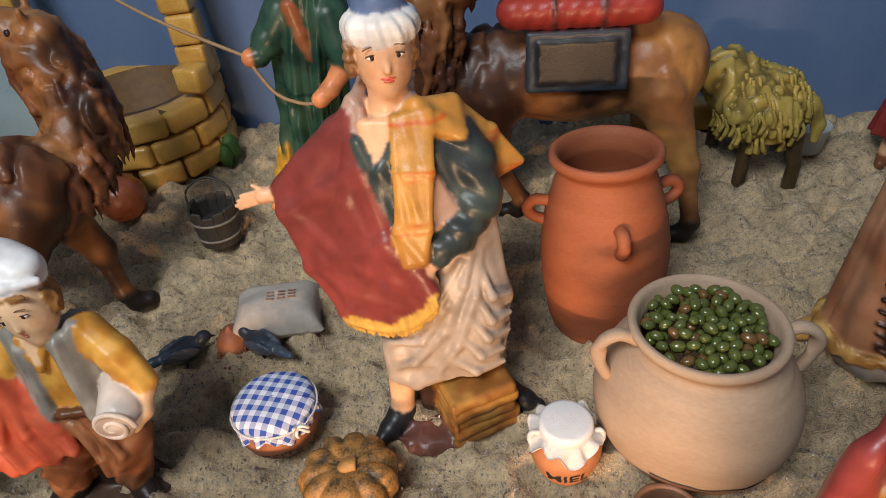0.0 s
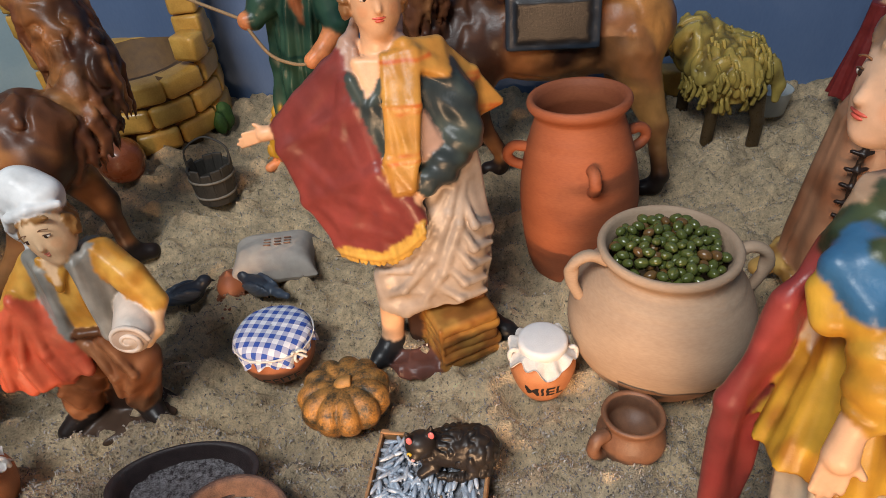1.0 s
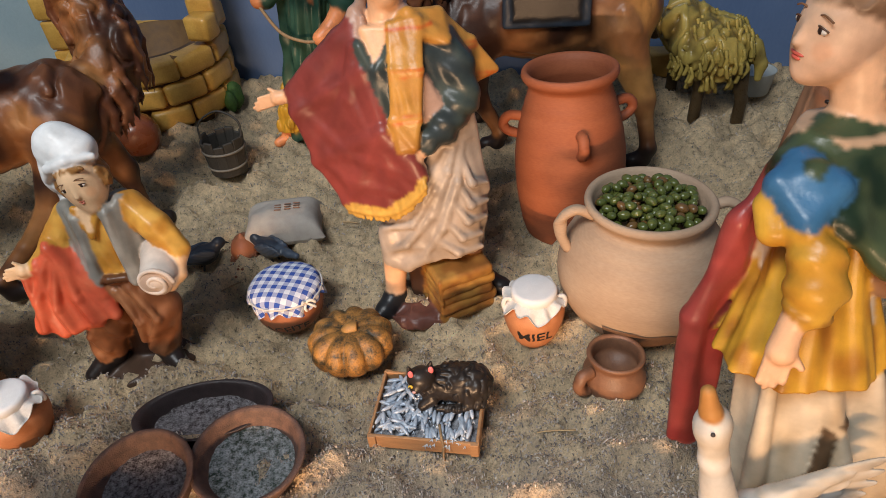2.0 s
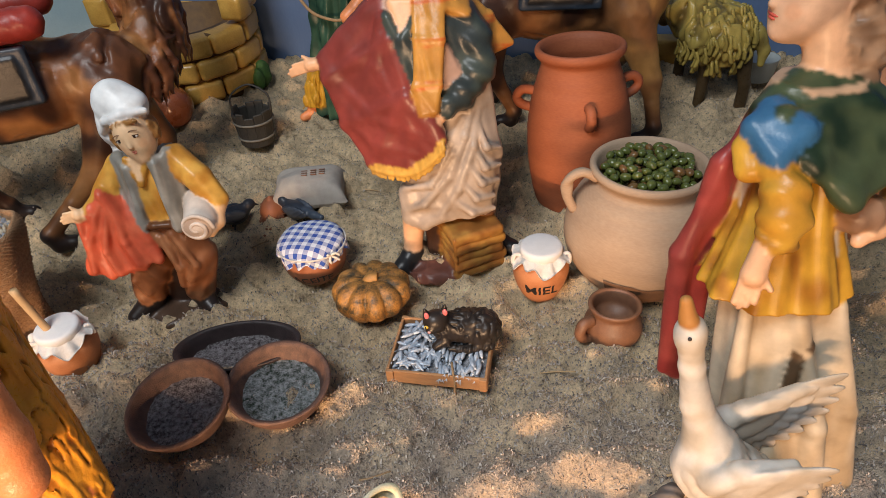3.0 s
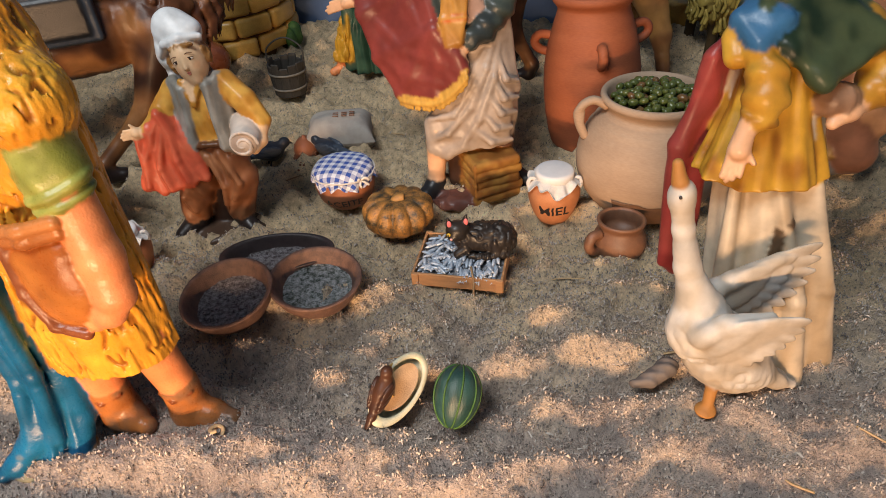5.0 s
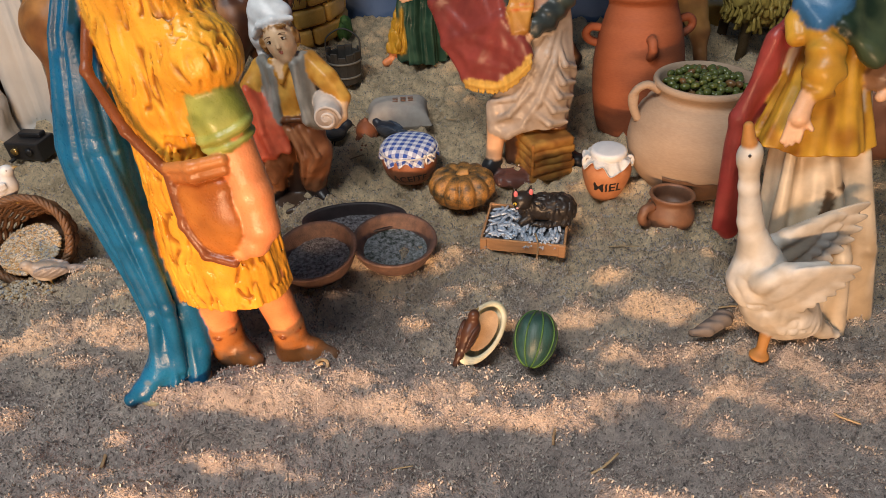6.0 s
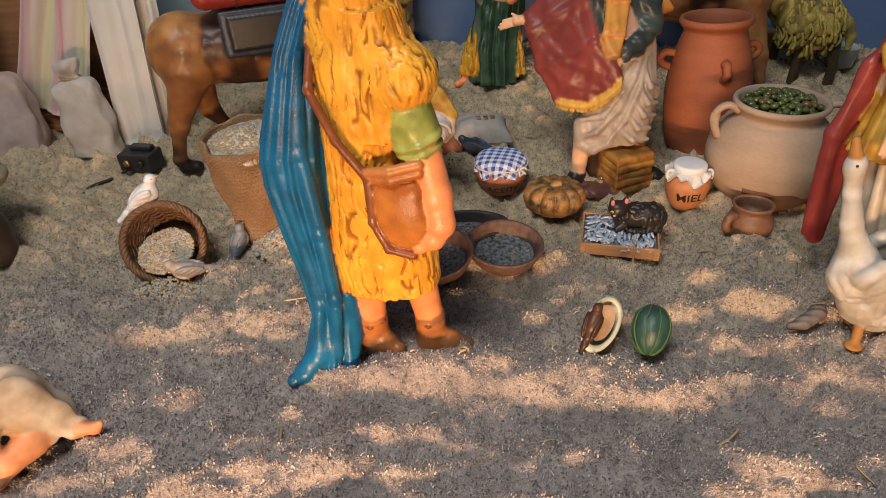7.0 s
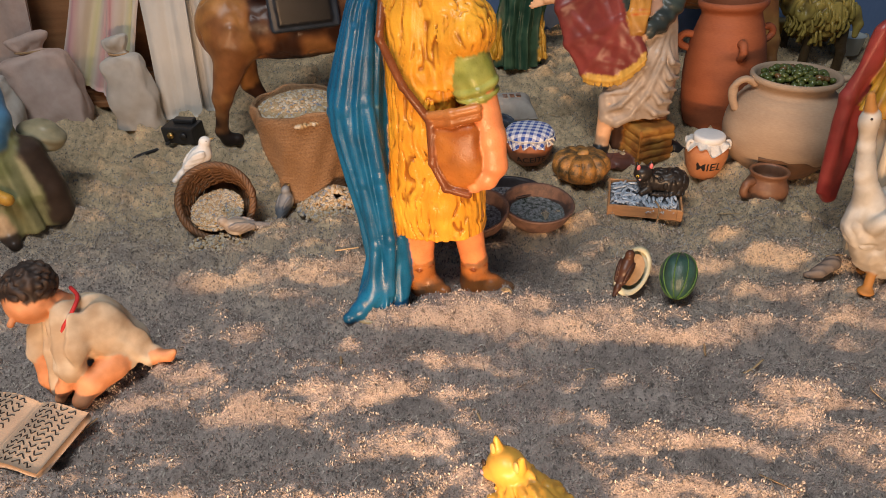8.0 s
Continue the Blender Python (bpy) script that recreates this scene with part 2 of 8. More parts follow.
M_JUG = mat("red_brown_glaze", (0.40, 0.115, 0.04), 0.28, (0.22, 0.055, 0.02), 110, 0.9, 0.2, coat=0.3)
M_SHELL = mat("grey_white_crust", (0.48, 0.47, 0.44), 0.7, (0.24, 0.23, 0.21), 300, 1.0, 0.8)


def checked(name, a, c, size):
    """Gingham: two sets of woven stripes, laid over each other."""
    m = mat(name, a, 0.9, tuple(v * 0.8 for v in a), 500, 0.5, 0.4, 3000)
    nt = m.node_tree
    n, l = nt.nodes, nt.links
    tc = n.new("ShaderNodeTexCoord")
    sep = n.new("ShaderNodeSeparateXYZ")
    l.new(tc.outputs["UV"], sep.inputs[0])
    halves = []
    for ax in (0, 1):
        k = n.new("ShaderNodeMath")
        k.operation = "MULTIPLY"
        k.inputs[1].default_value = 1 / size
        fr = n.new("ShaderNodeMath")
        fr.operation = "FRACT"
        gt = n.new("ShaderNodeMath")
        gt.operation = "GREATER_THAN"
        gt.inputs[1].default_value = 0.5
        l.new(sep.outputs[ax], k.inputs[0])
        l.new(k.outputs[0], fr.inputs[0])
        l.new(fr.outputs[0], gt.inputs[0])
        halves.append(gt)
    ad = n.new("ShaderNodeMath")
    ad.operation = "ADD"
    l.new(halves[0].outputs[0], ad.inputs[0])
    l.new(halves[1].outputs[0], ad.inputs[1])
    rp = n.new("ShaderNodeValToRGB")
    rp.color_ramp.interpolation = "CONSTANT"
    e = rp.color_ramp.elements
    e[0].color, e[0].position = (*a, 1), 0
    e[1].color, e[1].position = (*[0.5 * u + 0.5 * v for u, v in zip(a, c)], 1), 0.3
    last = e.new(0.8)
    last.color = (*c, 1)
    hf = n.new("ShaderNodeMath")
    hf.operation = "MULTIPLY"
    hf.inputs[1].default_value = 0.5
    l.new(ad.outputs[0], hf.inputs[0])
    l.new(hf.outputs[0], rp.inputs[0])
    l.new(rp.outputs[0], n["Principled BSDF"].inputs["Base Color"])
    return m


def striped(name, cols, size, ax=0):
    """Cloth with coloured stripes along one direction of its weave."""
    m = mat(name, cols[0], 0.9, cols[0], 500, 0.5, 0.4, 3000)
    nt = m.node_tree
    n, l = nt.nodes, nt.links
    tc = n.new("ShaderNodeTexCoord")
    sep = n.new("ShaderNodeSeparateXYZ")
    l.new(tc.outputs["UV"], sep.inputs[0])
    k = n.new("ShaderNodeMath")
    k.operation = "MULTIPLY"
    k.inputs[1].default_value = 1 / size
    fr = n.new("ShaderNodeMath")
    fr.operation = "FRACT"
    l.new(sep.outputs[ax], k.inputs[0])
    l.new(k.outputs[0], fr.inputs[0])
    rp = n.new("ShaderNodeValToRGB")
    e = rp.color_ramp.elements
    e[0].color, e[0].position = (*cols[0], 1), 0
    e[1].color, e[1].position = (*cols[-1], 1), 1
    for i, c in enumerate(cols[1:-1]):
        e.new((i + 1) / (len(cols) - 1)).color = (*c, 1)
    l.new(fr.outputs[0], rp.inputs[0])
    l.new(rp.outputs[0], n["Principled BSDF"].inputs["Base Color"])
    return m


M_CHECK = checked("blue_gingham", (0.72, 0.74, 0.80), (0.03, 0.08, 0.36), 0.0064)
M_STRIPE = striped("striped_cloth", [(0.72, 0.62, 0.55), (0.58, 0.30, 0.31), (0.66, 0.54, 0.48), (0.66, 0.58, 0.46), (0.60, 0.56, 0.32), (0.66, 0.58, 0.48), (0.60, 0.36, 0.36), (0.66, 0.54, 0.48)], 0.05)

# ---- building tools; lengths below are in centimetres ----
CM = 0.01


def step(a, b, v):
    t = np.clip((v - a) / (b - a), 0, 1)
    return t * t * (3 - 2 * t)


def gh(x, y):
    """The height of the sawdust ground: a low bank in front, a shallow hollow behind it."""
    return (-1.5 * step(10, 25, y) + 0.9 * step(36, 60, y) - 0.8 * (1 - step(-32, -24, x)) * step(5, 13, y) * (1 - step(16, 26, y)))


def lattice(p, seed):
    """Smooth value noise, -1 to 1, at the points p."""
    i = np.floor(p).astype(np.int64)
    f = p - i
    f = f * f * (3 - 2 * f)

    def h(dx, dy, dz):
        v = (i[..., 0] + dx) * 374761393 + (i[..., 1] + dy) * 668265263 + (i[..., 2] + dz) * 2147483647 + seed * 974634539
        v = (v ^ (v >> 13)) * 1274126177
        return ((v ^ (v >> 16)) & 0xFFFF) / 32767.5 - 1.0
    out = 0
    for dx in (0, 1):
        for dy in (0, 1):
            for dz in (0, 1):
                w = np.where(dx, f[..., 0], 1 - f[..., 0]) * np.where(dy, f[..., 1], 1 - f[..., 1]) * np.where(dz, f[..., 2], 1 - f[..., 2])
                out = out + w * h(dx, dy, dz)
    return out


def mesh_of(name, verts, faces, material, smooth=True, uv=None):
    me = bpy.data.meshes.new(name)
    v = np.asarray(verts, dtype=float) * CM
    me.from_pydata(v.tolist(), [], faces if isinstance(faces, list) else faces.tolist())
    for m in (material if isinstance(material, (list, tuple)) else [material]):
        me.materials.append(m)
    if smooth:
        me.shade_smooth()
    if uv is not None:
        lay = me.uv_layers.new(name="weave")
        idx = np.empty(len(me.loops), dtype=np.int32)
        me.loops.foreach_get("vertex_index", idx)
        lay.data.foreach_set("uv", (np.asarray(uv)[idx] * CM).ravel())
    me.update()
    return me


def thing(name, label, category, x, y, z=None, rz=0, group="", kind="", rx=0, ry=0):
    ob = new(name)
    ob.empty_display_size = 0.01
    ob.matrix_world = pose(x * CM, y * CM, (gh(x, y) if z is None else z) * CM, rx, ry, rz)
    return tagged(ob, label, category, group, kind)


def part(name, data, material, parent, label="", smooth=True, uv=None):
    """Links verts and faces (or a bmesh) as one mesh under a thing or a part."""
    if isinstance(data, bmesh.types.BMesh):
        me = bpy.data.meshes.new(name)
        bmesh.ops.scale(data, vec=(CM, CM, CM), verts=data.verts)
        data.to_mesh(me)
        data.free()
        me.materials.append(material)
        if smooth:
            me.shade_smooth()
    else:
        me = mesh_of(name, data[0], data[1], material, smooth, uv)
    ob = new(name, me)
    ob.parent = parent
    return tagged(ob, label)


def solo(name, data, material, label, category, x, y, z=None, rz=0, group="", kind="", smooth=True, rx=0, ry=0, uv=None):
    """One mesh that is a thing by itself."""
    ob = new(name, mesh_of(name, data[0], data[1], material, smooth, uv))
    ob.matrix_world = pose(x * CM, y * CM, (gh(x, y) if z is None else z) * CM, rx, ry, rz)
    return tagged(ob, label, category, group, kind)


def lathe(profile, seg=56, wob=0.0, seed=0, flute=None, cap=True):
    """A turned body from (radius, height) points."""
    v, f = [], []
    rng = random.Random(seed)
    ph = [rng.uniform(0, 6.28) for _ in range(4)]
    for k, (r, z) in enumerate(profile):
        for i in range(seg):
            a = 2 * math.pi * i / seg
            q = r * (1 + wob * (math.sin(2 * a + ph[0]) + 0.5 * math.sin(3 * a + ph[1] + 0.3 * k)))
            if flute:
                q *= 1 + flute[1] * (abs(math.sin(flute[0] * a / 2)) - 0.6) * min(1, r / flute[2])
            v.append((q * math.cos(a), q * math.sin(a), z))
    for k in range(len(profile) - 1):
        for i in range(seg):
            j = (i + 1) % seg
            f.append((k * seg + i, k * seg + j, (k + 1) * seg + j, (k + 1) * seg + i))
    if cap:
        for k, flip in ((0, True), (len(profile) - 1, False)):
            if profile[k][0] > 1e-4:
                ring = [k * seg + i for i in range(seg)]
                f.append(tuple(reversed(ring)) if flip else tuple(ring))
    return v, f


def curve_points(pts, n):
    """A smooth line through the points."""
    p = [Vector(q[:3]) for q in pts]
    r = [q[3] if len(q) > 3 else None for q in pts]
    out, seg = [], len(p) - 1
    for s in range(n + 1):
        u = s / n * seg
        i = min(int(u), seg - 1)
        t = u - i
        a, b, c, d = p[max(i - 1, 0)], p[i], p[i + 1], p[min(i + 2, seg)]
        q = 0.5 * ((2 * b) + (c - a) * t + (2 * a - 5 * b + 4 * c - d) * t * t + (3 * b - a - 3 * c + d) * t ** 3)
        out.append((q, None if r[i] is None else r[i] + (r[i + 1] - r[i]) * t))
    return out


def tube(pts, radius=0.2, seg=10, n=24, flat=1.0, side=None):
    """A round or flattened bar along a smooth line."""
    line = curve_points(pts, n)
    v, f = [], []
    ref = Vector(side or (0.13, 0.21, 0.97))
    for k, (q, r) in enumerate(line):
        r = radius if r is None else r
        t = (line[min(k + 1, n)][0] - line[max(k - 1, 0)][0]).normalized()
        a = t.cross(ref)
        a = a.normalized() if a.length > 1e-5 else t.orthogonal().normalized()
        b = a.cross(t)
        for i in range(seg):
            w = 2 * math.pi * i / seg
            v.append(tuple(q + a * (r * math.cos(w)) + b * (r * flat * math.sin(w))))
    for k in range(n):
        for i in range(seg):
            j = (i + 1) % seg
            f.append((k * seg + i, k * seg + j, (k + 1) * seg + j, (k + 1) * seg + i))
    f.append(tuple(reversed(range(seg))))
    f.append(tuple(n * seg + i for i in range(seg)))
    return v, f


def ball(c, r, seg=12, rings=8, turn=(0, 0, 0)):
    v, f = [], []
    m = Euler([radians(a) for a in turn]).to_matrix()
    for k in range(rings + 1):
        th = math.pi * k / rings
        for i in range(seg):
            a = 2 * math.pi * i / seg
            q = m @ Vector((r[0] * math.sin(th) * math.cos(a), r[1] * math.sin(th) * math.sin(a), -r[2] * math.cos(th)))
            v.append((q.x + c[0], q.y + c[1], q.z + c[2]))
    for k in range(rings):
        for i in range(seg):
            j = (i + 1) % seg
            f.append((k * seg + i, k * seg + j, (k + 1) * seg + j, (k + 1) * seg + i))
    return v, f


def block(sx, sy, sz, bevel=0.1, seg=2, wob=0.0, seed=0, c=(0, 0, 0)):
    bm = bmesh.new()
    bmesh.ops.create_cube(bm, size=1)
    bmesh.ops.scale(bm, vec=(sx, sy, sz), verts=bm.verts)
    bmesh.ops.bevel(bm, geom=list(bm.edges), offset=bevel, segments=seg, affect="EDGES", profile=0.5)
    rng = random.Random(seed)
    for v in bm.verts:
        v.co += Vector((rng.uniform(-wob, wob), rng.uniform(-wob, wob), rng.uniform(-wob, wob))) + Vector(c)
    return bm


def join(*ds):
    v, f = [], []
    for a, b in ds:
        o = len(v)
        v.extend(a)
        f.extend(tuple(i + o for i in q) for q in b)
    return v, f


def lift(d, x=0, y=0, z=0, rz=0, s=1.0):
    c, t = math.cos(radians(rz)), math.sin(radians(rz))
    return [((p[0] * c - p[1] * t) * s + x, (p[0] * t + p[1] * c) * s + y, p[2] * s + z) for p in d[0]], d[1]


def sheet(fn, nu, nv, thick=0.12):
    """A cloth of some thickness from fn(u, v), with its weave coordinates."""
    v, f, uv = [], [], []
    g = [[Vector(fn(i / nu, j / nv)) for j in range(nv + 1)] for i in range(nu + 1)]
    nor = [[None] * (nv + 1) for _ in range(nu + 1)]
    for i in range(nu + 1):
        for j in range(nv + 1):
            a = g[min(i + 1, nu)][j] - g[max(i - 1, 0)][j]
            b = g[i][min(j + 1, nv)] - g[i][max(j - 1, 0)]
            c = a.cross(b)
            nor[i][j] = c.normalized() if c.length > 1e-9 else Vector((0, 0, 1))
    wid = (g[nu][0] - g[0][0]).length + (g[nu][nv] - g[0][nv]).length
    hei = (g[0][nv] - g[0][0]).length + (g[nu][nv] - g[nu][0]).length
    for sgn in (0.5, -0.5):
        for i in range(nu + 1):
            for j in range(nv + 1):
                v.append(tuple(g[i][j] + nor[i][j] * thick * sgn))
                uv.append((i / nu * wid / 2, j / nv * hei / 2))
    w, o = nv + 1, (nu + 1) * (nv + 1)
    for i in range(nu):
        for j in range(nv):
            a = i * w + j
            f.append((a, a + w, a + w + 1, a + 1))
            f.append((o + a, o + a + 1, o + a + w + 1, o + a + w))
    for i in range(nu):
        for j in (0, nv):
            a, b = i * w + j, (i + 1) * w + j
            f.append((a, o + a, o + b, b) if j else (b, o + b, o + a, a))
    for j in range(nv):
        for i in (0, nu):
            a, b = i * w + j, i * w + j + 1
            f.append((b, o + b, o + a, a) if i else (a, o + a, o + b, b))
    return (v, f), uv


def rippled(d, p, wave):
    """Adds a relief to a form, close to its surface alone."""
    if wave is None:
        return d
    near = np.abs(d) < 0.7
    out = d.copy()
    out[near] += wave(p[near])
    return out


class Figure:
    """A moulded figurine: soft forms melted into one skin, each with its paint. Centimetres, in the place's own axes."""

    def __init__(self, lo, hi, voxel):
        self.h = voxel
        self.lo = np.array(lo, dtype=np.float32)
        n = np.ceil((np.array(hi) - np.array(lo)) / voxel).astype(int) + 1
        self.n = n
        self.d = np.full(n, 9.0, dtype=np.float32)
        self.best = np.full(n, 9.0, dtype=np.float32)
        self.col = np.zeros(n, dtype=np.int16)
        self.colors = []
        self.extra = []
        self.spots = []
        self.washes = []

    def _put(self, lo, hi, fn, color, k, cut=False):
        a = np.maximum(np.floor((np.array(lo) - self.lo) / self.h).astype(int) - 3, 0)
        b = np.minimum(np.ceil((np.array(hi) - self.lo) / self.h).astype(int) + 4, self.n)
        if (b <= a).any():
            return self
        s = tuple(slice(p, q) for p, q in zip(a, b))
        g = np.stack(np.meshgrid(*[self.lo[i] + self.h * np.arange(a[i], b[i], dtype=np.float32) for i in range(3)], indexing="ij"), -1)
        q = fn(g).astype(np.float32)
        d = self.d[s]
        if cut:
            self.d[s] = np.maximum(d, -q)
            return self
        hh = np.clip(0.5 + 0.5 * (d - q) / k, 0, 1)
        self.d[s] = d * (1 - hh) + q * hh - k * hh * (1 - hh)
        if color in self.colors:
            c = self.colors.index(color)
        else:
            c = len(self.colors)
            self.colors.append(color)
        m = q < self.best[s]
        self.best[s][m] = q[m]
        self.col[s][m] = c
        return self

    def cap(self, color, a, b, ra, rb=None, k=0.25, wave=None):
        rb = ra if rb is None else rb
        a, b = np.array(a, dtype=np.float32), np.array(b, dtype=np.float32)

        def fn(p):
            ab = b - a
            t = np.clip(((p - a) @ ab) / max(ab @ ab, 1e-6), 0, 1)
            d = np.linalg.norm(p - a - t[..., None] * ab, axis=-1) - (ra + (rb - ra) * t)
            return rippled(d, p, wave)
        r = max(ra, rb) + 0.4
        return self._put(np.minimum(a, b) - r, np.maximum(a, b) + r, fn, color, k)

    def chain(self, color, pts, k=0.3, wave=None):
        P = np.array(pts, dtype=np.float32)

        def fn(p):
            out = None
            for a, b in zip(P, P[1:]):
                ab = b[:3] - a[:3]
                t = np.clip(((p - a[:3]) @ ab) / max(ab @ ab, 1e-6), 0, 1)
                s = t * t * (3 - 2 * t) if len(P) > 2 else t
                d = np.linalg.norm(p - a[:3] - t[..., None] * ab, axis=-1) - (a[3] + (b[3] - a[3]) * s)
                if out is None:
                    out = d
                else:
                    h = np.clip(0.5 + 0.5 * (out - d) / 0.3, 0, 1)
                    out = out * (1 - h) + d * h - 0.12 * h * (1 - h)
            return rippled(out, p, wave)
        r = P[:, 3:].max() + 0.4
        return self._put(P[:, :3].min(0) - r, P[:, :3].max(0) + r, fn, color, k)

    def ell(self, color, c, r, turn=(0, 0, 0), k=0.25, wave=None, cut=False):
        m = np.array(Euler([radians(a) for a in turn]).to_matrix(), dtype=np.float32)
        c, r = np.array(c, dtype=np.float32), np.array(r, dtype=np.float32)

        def fn(p):
            q = (p - c) @ m
            k0 = np.linalg.norm(q / r, axis=-1)
            k1 = np.linalg.norm(q / (r * r), axis=-1)
            d = k0 * (k0 - 1) / np.maximum(k1, 1e-4)
            return rippled(d, p, wave)
        w = max(r) + 0.4
        return self._put(c - w, c + w, fn, color, k, cut)

    def box(self, color, c, half, turn=(0, 0, 0), r=0.15, k=0.15, wave=None):
        m = np.array(Euler([radians(a) for a in turn]).to_matrix(), dtype=np.float32)
        c, half = np.array(c, dtype=np.float32), np.array(half, dtype=np.float32)

        def fn(p):
            q = np.abs((p - c) @ m) - half + r
            d = np.linalg.norm(np.maximum(q, 0), axis=-1) + np.minimum(q.max(-1), 0) - r
            return rippled(d, p, wave)
        w = np.linalg.norm(half) + 0.4
        return self._put(c - w, c + w, fn, color, k)

    def robe(self, color, rows, folds=(9, 0.12, 0.1, 0.0), k=0.3, wave=None):
        """A draped body: rows of (z, cx, cy, rx, ry) from below upwards. folds: count, depth at the hem, depth on top, twist."""
        rows = sorted(rows)
        z = [q[0] for q in rows]
        cols = [[q[i] for q in rows] for i in range(1, 5)]

        def fn(p):
            pz = p[..., 2]
            cx, cy, rx, ry = [np.interp(pz, z, c) for c in cols]
            dx, dy = (p[..., 0] - cx), (p[..., 1] - cy)
            th = np.arctan2(dy / ry, dx / rx)
            t = np.clip((pz - z[0]) / (z[-1] - z[0]), 0, 1)
            amp = folds[1] + (folds[2] - folds[1]) * t
            w = np.sin(folds[0] * th + folds[3] * t + 1.3 * np.sin(2 * th + 2.0 * t)) + 0.4 * np.sin(folds[0] * 2.3 * th + 4 * t)
            rho = np.sqrt((dx / rx) ** 2 + (dy / ry) ** 2)
            d = (rho - 1) * np.minimum(rx, ry) * 0.9 - amp * w
            e = np.maximum(z[0] - pz, pz - z[-1])
            d = np.maximum(d, e)
            return rippled(d, p, wave)
        m = max(max(cols[2]), max(cols[3])) + 0.6
        lo = (min(cols[0]) - m, min(cols[1]) - m, z[0] - 0.2)
        hi = (max(cols[0]) + m, max(cols[1]) + m, z[-1] + 0.2)
        return self._put(lo, hi, fn, color, k)

    def tri(self, color, a, b, c, r=0.25, k=0.3, wave=None):
        """A thick three-cornered piece of cloth."""
        a, b, c = [np.array(q, dtype=np.float32) for q in (a, b, c)]

        def fn(p):
            ba, cb, ac = b - a, c - b, a - c
            nor = np.cross(ba, ac)
            pa, pb, pc = p - a, p - b, p - c
            s = np.sign(pa @ np.cross(ba, nor)) + np.sign(pb @ np.cross(cb, nor)) + np.sign(pc @ np.cross(ac, nor))

            def edge(e, q):
                t = np.clip((q @ e) / (e @ e), 0, 1)
                return ((q - t[..., None] * e) ** 2).sum(-1)
            out = np.minimum(np.minimum(edge(ba, pa), edge(cb, pb)), edge(ac, pc))
            flat = (pa @ nor) ** 2 / (nor @ nor)
            d = np.sqrt(np.where(s < 2.0, out, flat)) - r
            return rippled(d, p, wave)
        q = np.stack([a, b, c])
        return self._put(q.min(0) - r - 0.4, q.max(0) + r + 0.4, fn, color, k)

    def quad(self, color, a, b, c, d, r=0.25, k=0.3, wave=None):
        return self.tri(color, a, b, c, r, k, wave).tri(color, a, c, d, r, k, wave)

    def spot(self, color, c, r):
        """A dab of paint on the finished skin."""
        self.spots.append((color, np.array(c), np.array(r) if hasattr(r, "__len__") else np.array((r, r, r))))
        return self

    def wash(self, over, color, fn):
        """A second tone brushed over one paint where fn (0 to 1) says."""
        self.washes.append((over, color, fn))
        return self

    def bit(self, color, c, r, turn=(0, 0, 0)):
        self.extra.append((color, ball(c, r, 10, 7, turn)))
        return self

    def bar(self, color, pts, radius, flat=1.0):
        self.extra.append((color, tube(pts, radius, 7, max(4, 4 * (len(pts) - 1)), flat)))
        return self

    def skin(self):
        V, h = self.d, self.h
        ins = V < 0
        n = self.n
        cnt = np.zeros(n - 1, dtype=np.int8)
        for dx in (0, 1):
            for dy in (0, 1):
                for dz in (0, 1):
                    cnt += ins[dx:n[0] - 1 + dx, dy:n[1] - 1 + dy, dz:n[2] - 1 + dz]
        act = (cnt > 0) & (cnt < 8)
        idx = np.argwhere(act)
        ids = np.full(n - 1, -1, dtype=np.int32)
        ids[act] = np.arange(len(idx))
        acc = np.zeros((len(idx), 3))
        num = np.zeros(len(idx))
        for ax in range(3):
            o1, o2 = [i for i in range(3) if i != ax]
            for p in (0, 1):
                for q in (0, 1):
                    off = np.zeros(3, dtype=int)
                    off[o1], off[o2] = p, q
                    a = idx + off
                    b = a.copy()
                    b[:, ax] += 1
                    va, vb = V[tuple(a.T)], V[tuple(b.T)]
                    m = (va < 0) != (vb < 0)
                    t = va[m] / (va[m] - vb[m])
                    pt = a[m].astype(float)
                    pt[:, ax] += t
                    acc[m] += pt
                    num[m] += 1
        vert = acc / num[:, None] * h + self.lo
        near = np.clip(np.round(acc / num[:, None]).astype(int), 0, n - 1)
        col = np.array([(*c, 1.0) for c in self.colors])[self.col[tuple(near.T)]]
        faces = []
        for ax in range(3):
            o1, o2 = [(1, 2), (2, 0), (0, 1)][ax]
            sa = [slice(None)] * 3
            sb = [slice(None)] * 3
            sa[ax], sb[ax] = slice(0, n[ax] - 1), slice(1, n[ax])
            A, B = ins[tuple(sa)], ins[tuple(sb)]
            e = np.argwhere(A != B)
            e = e[(e[:, o1] > 0) & (e[:, o2] > 0) & (e[:, o1] < n[o1] - 1) & (e[:, o2] < n[o2] - 1)]
            q = []
            for p, r in ((1, 1), (0, 1), (0, 0), (1, 0)):
                c = e.copy()
                c[:, o1] -= p
                c[:, o2] -= r
                q.append(ids[tuple(c.T)])
            q = np.stack(q, -1)
            back = ~A[tuple(e.T)]
            q[back] = q[back][:, ::-1]
            faces.append(q)
        f = np.concatenate(faces)
        return vert, f[(f >= 0).all(1)], col

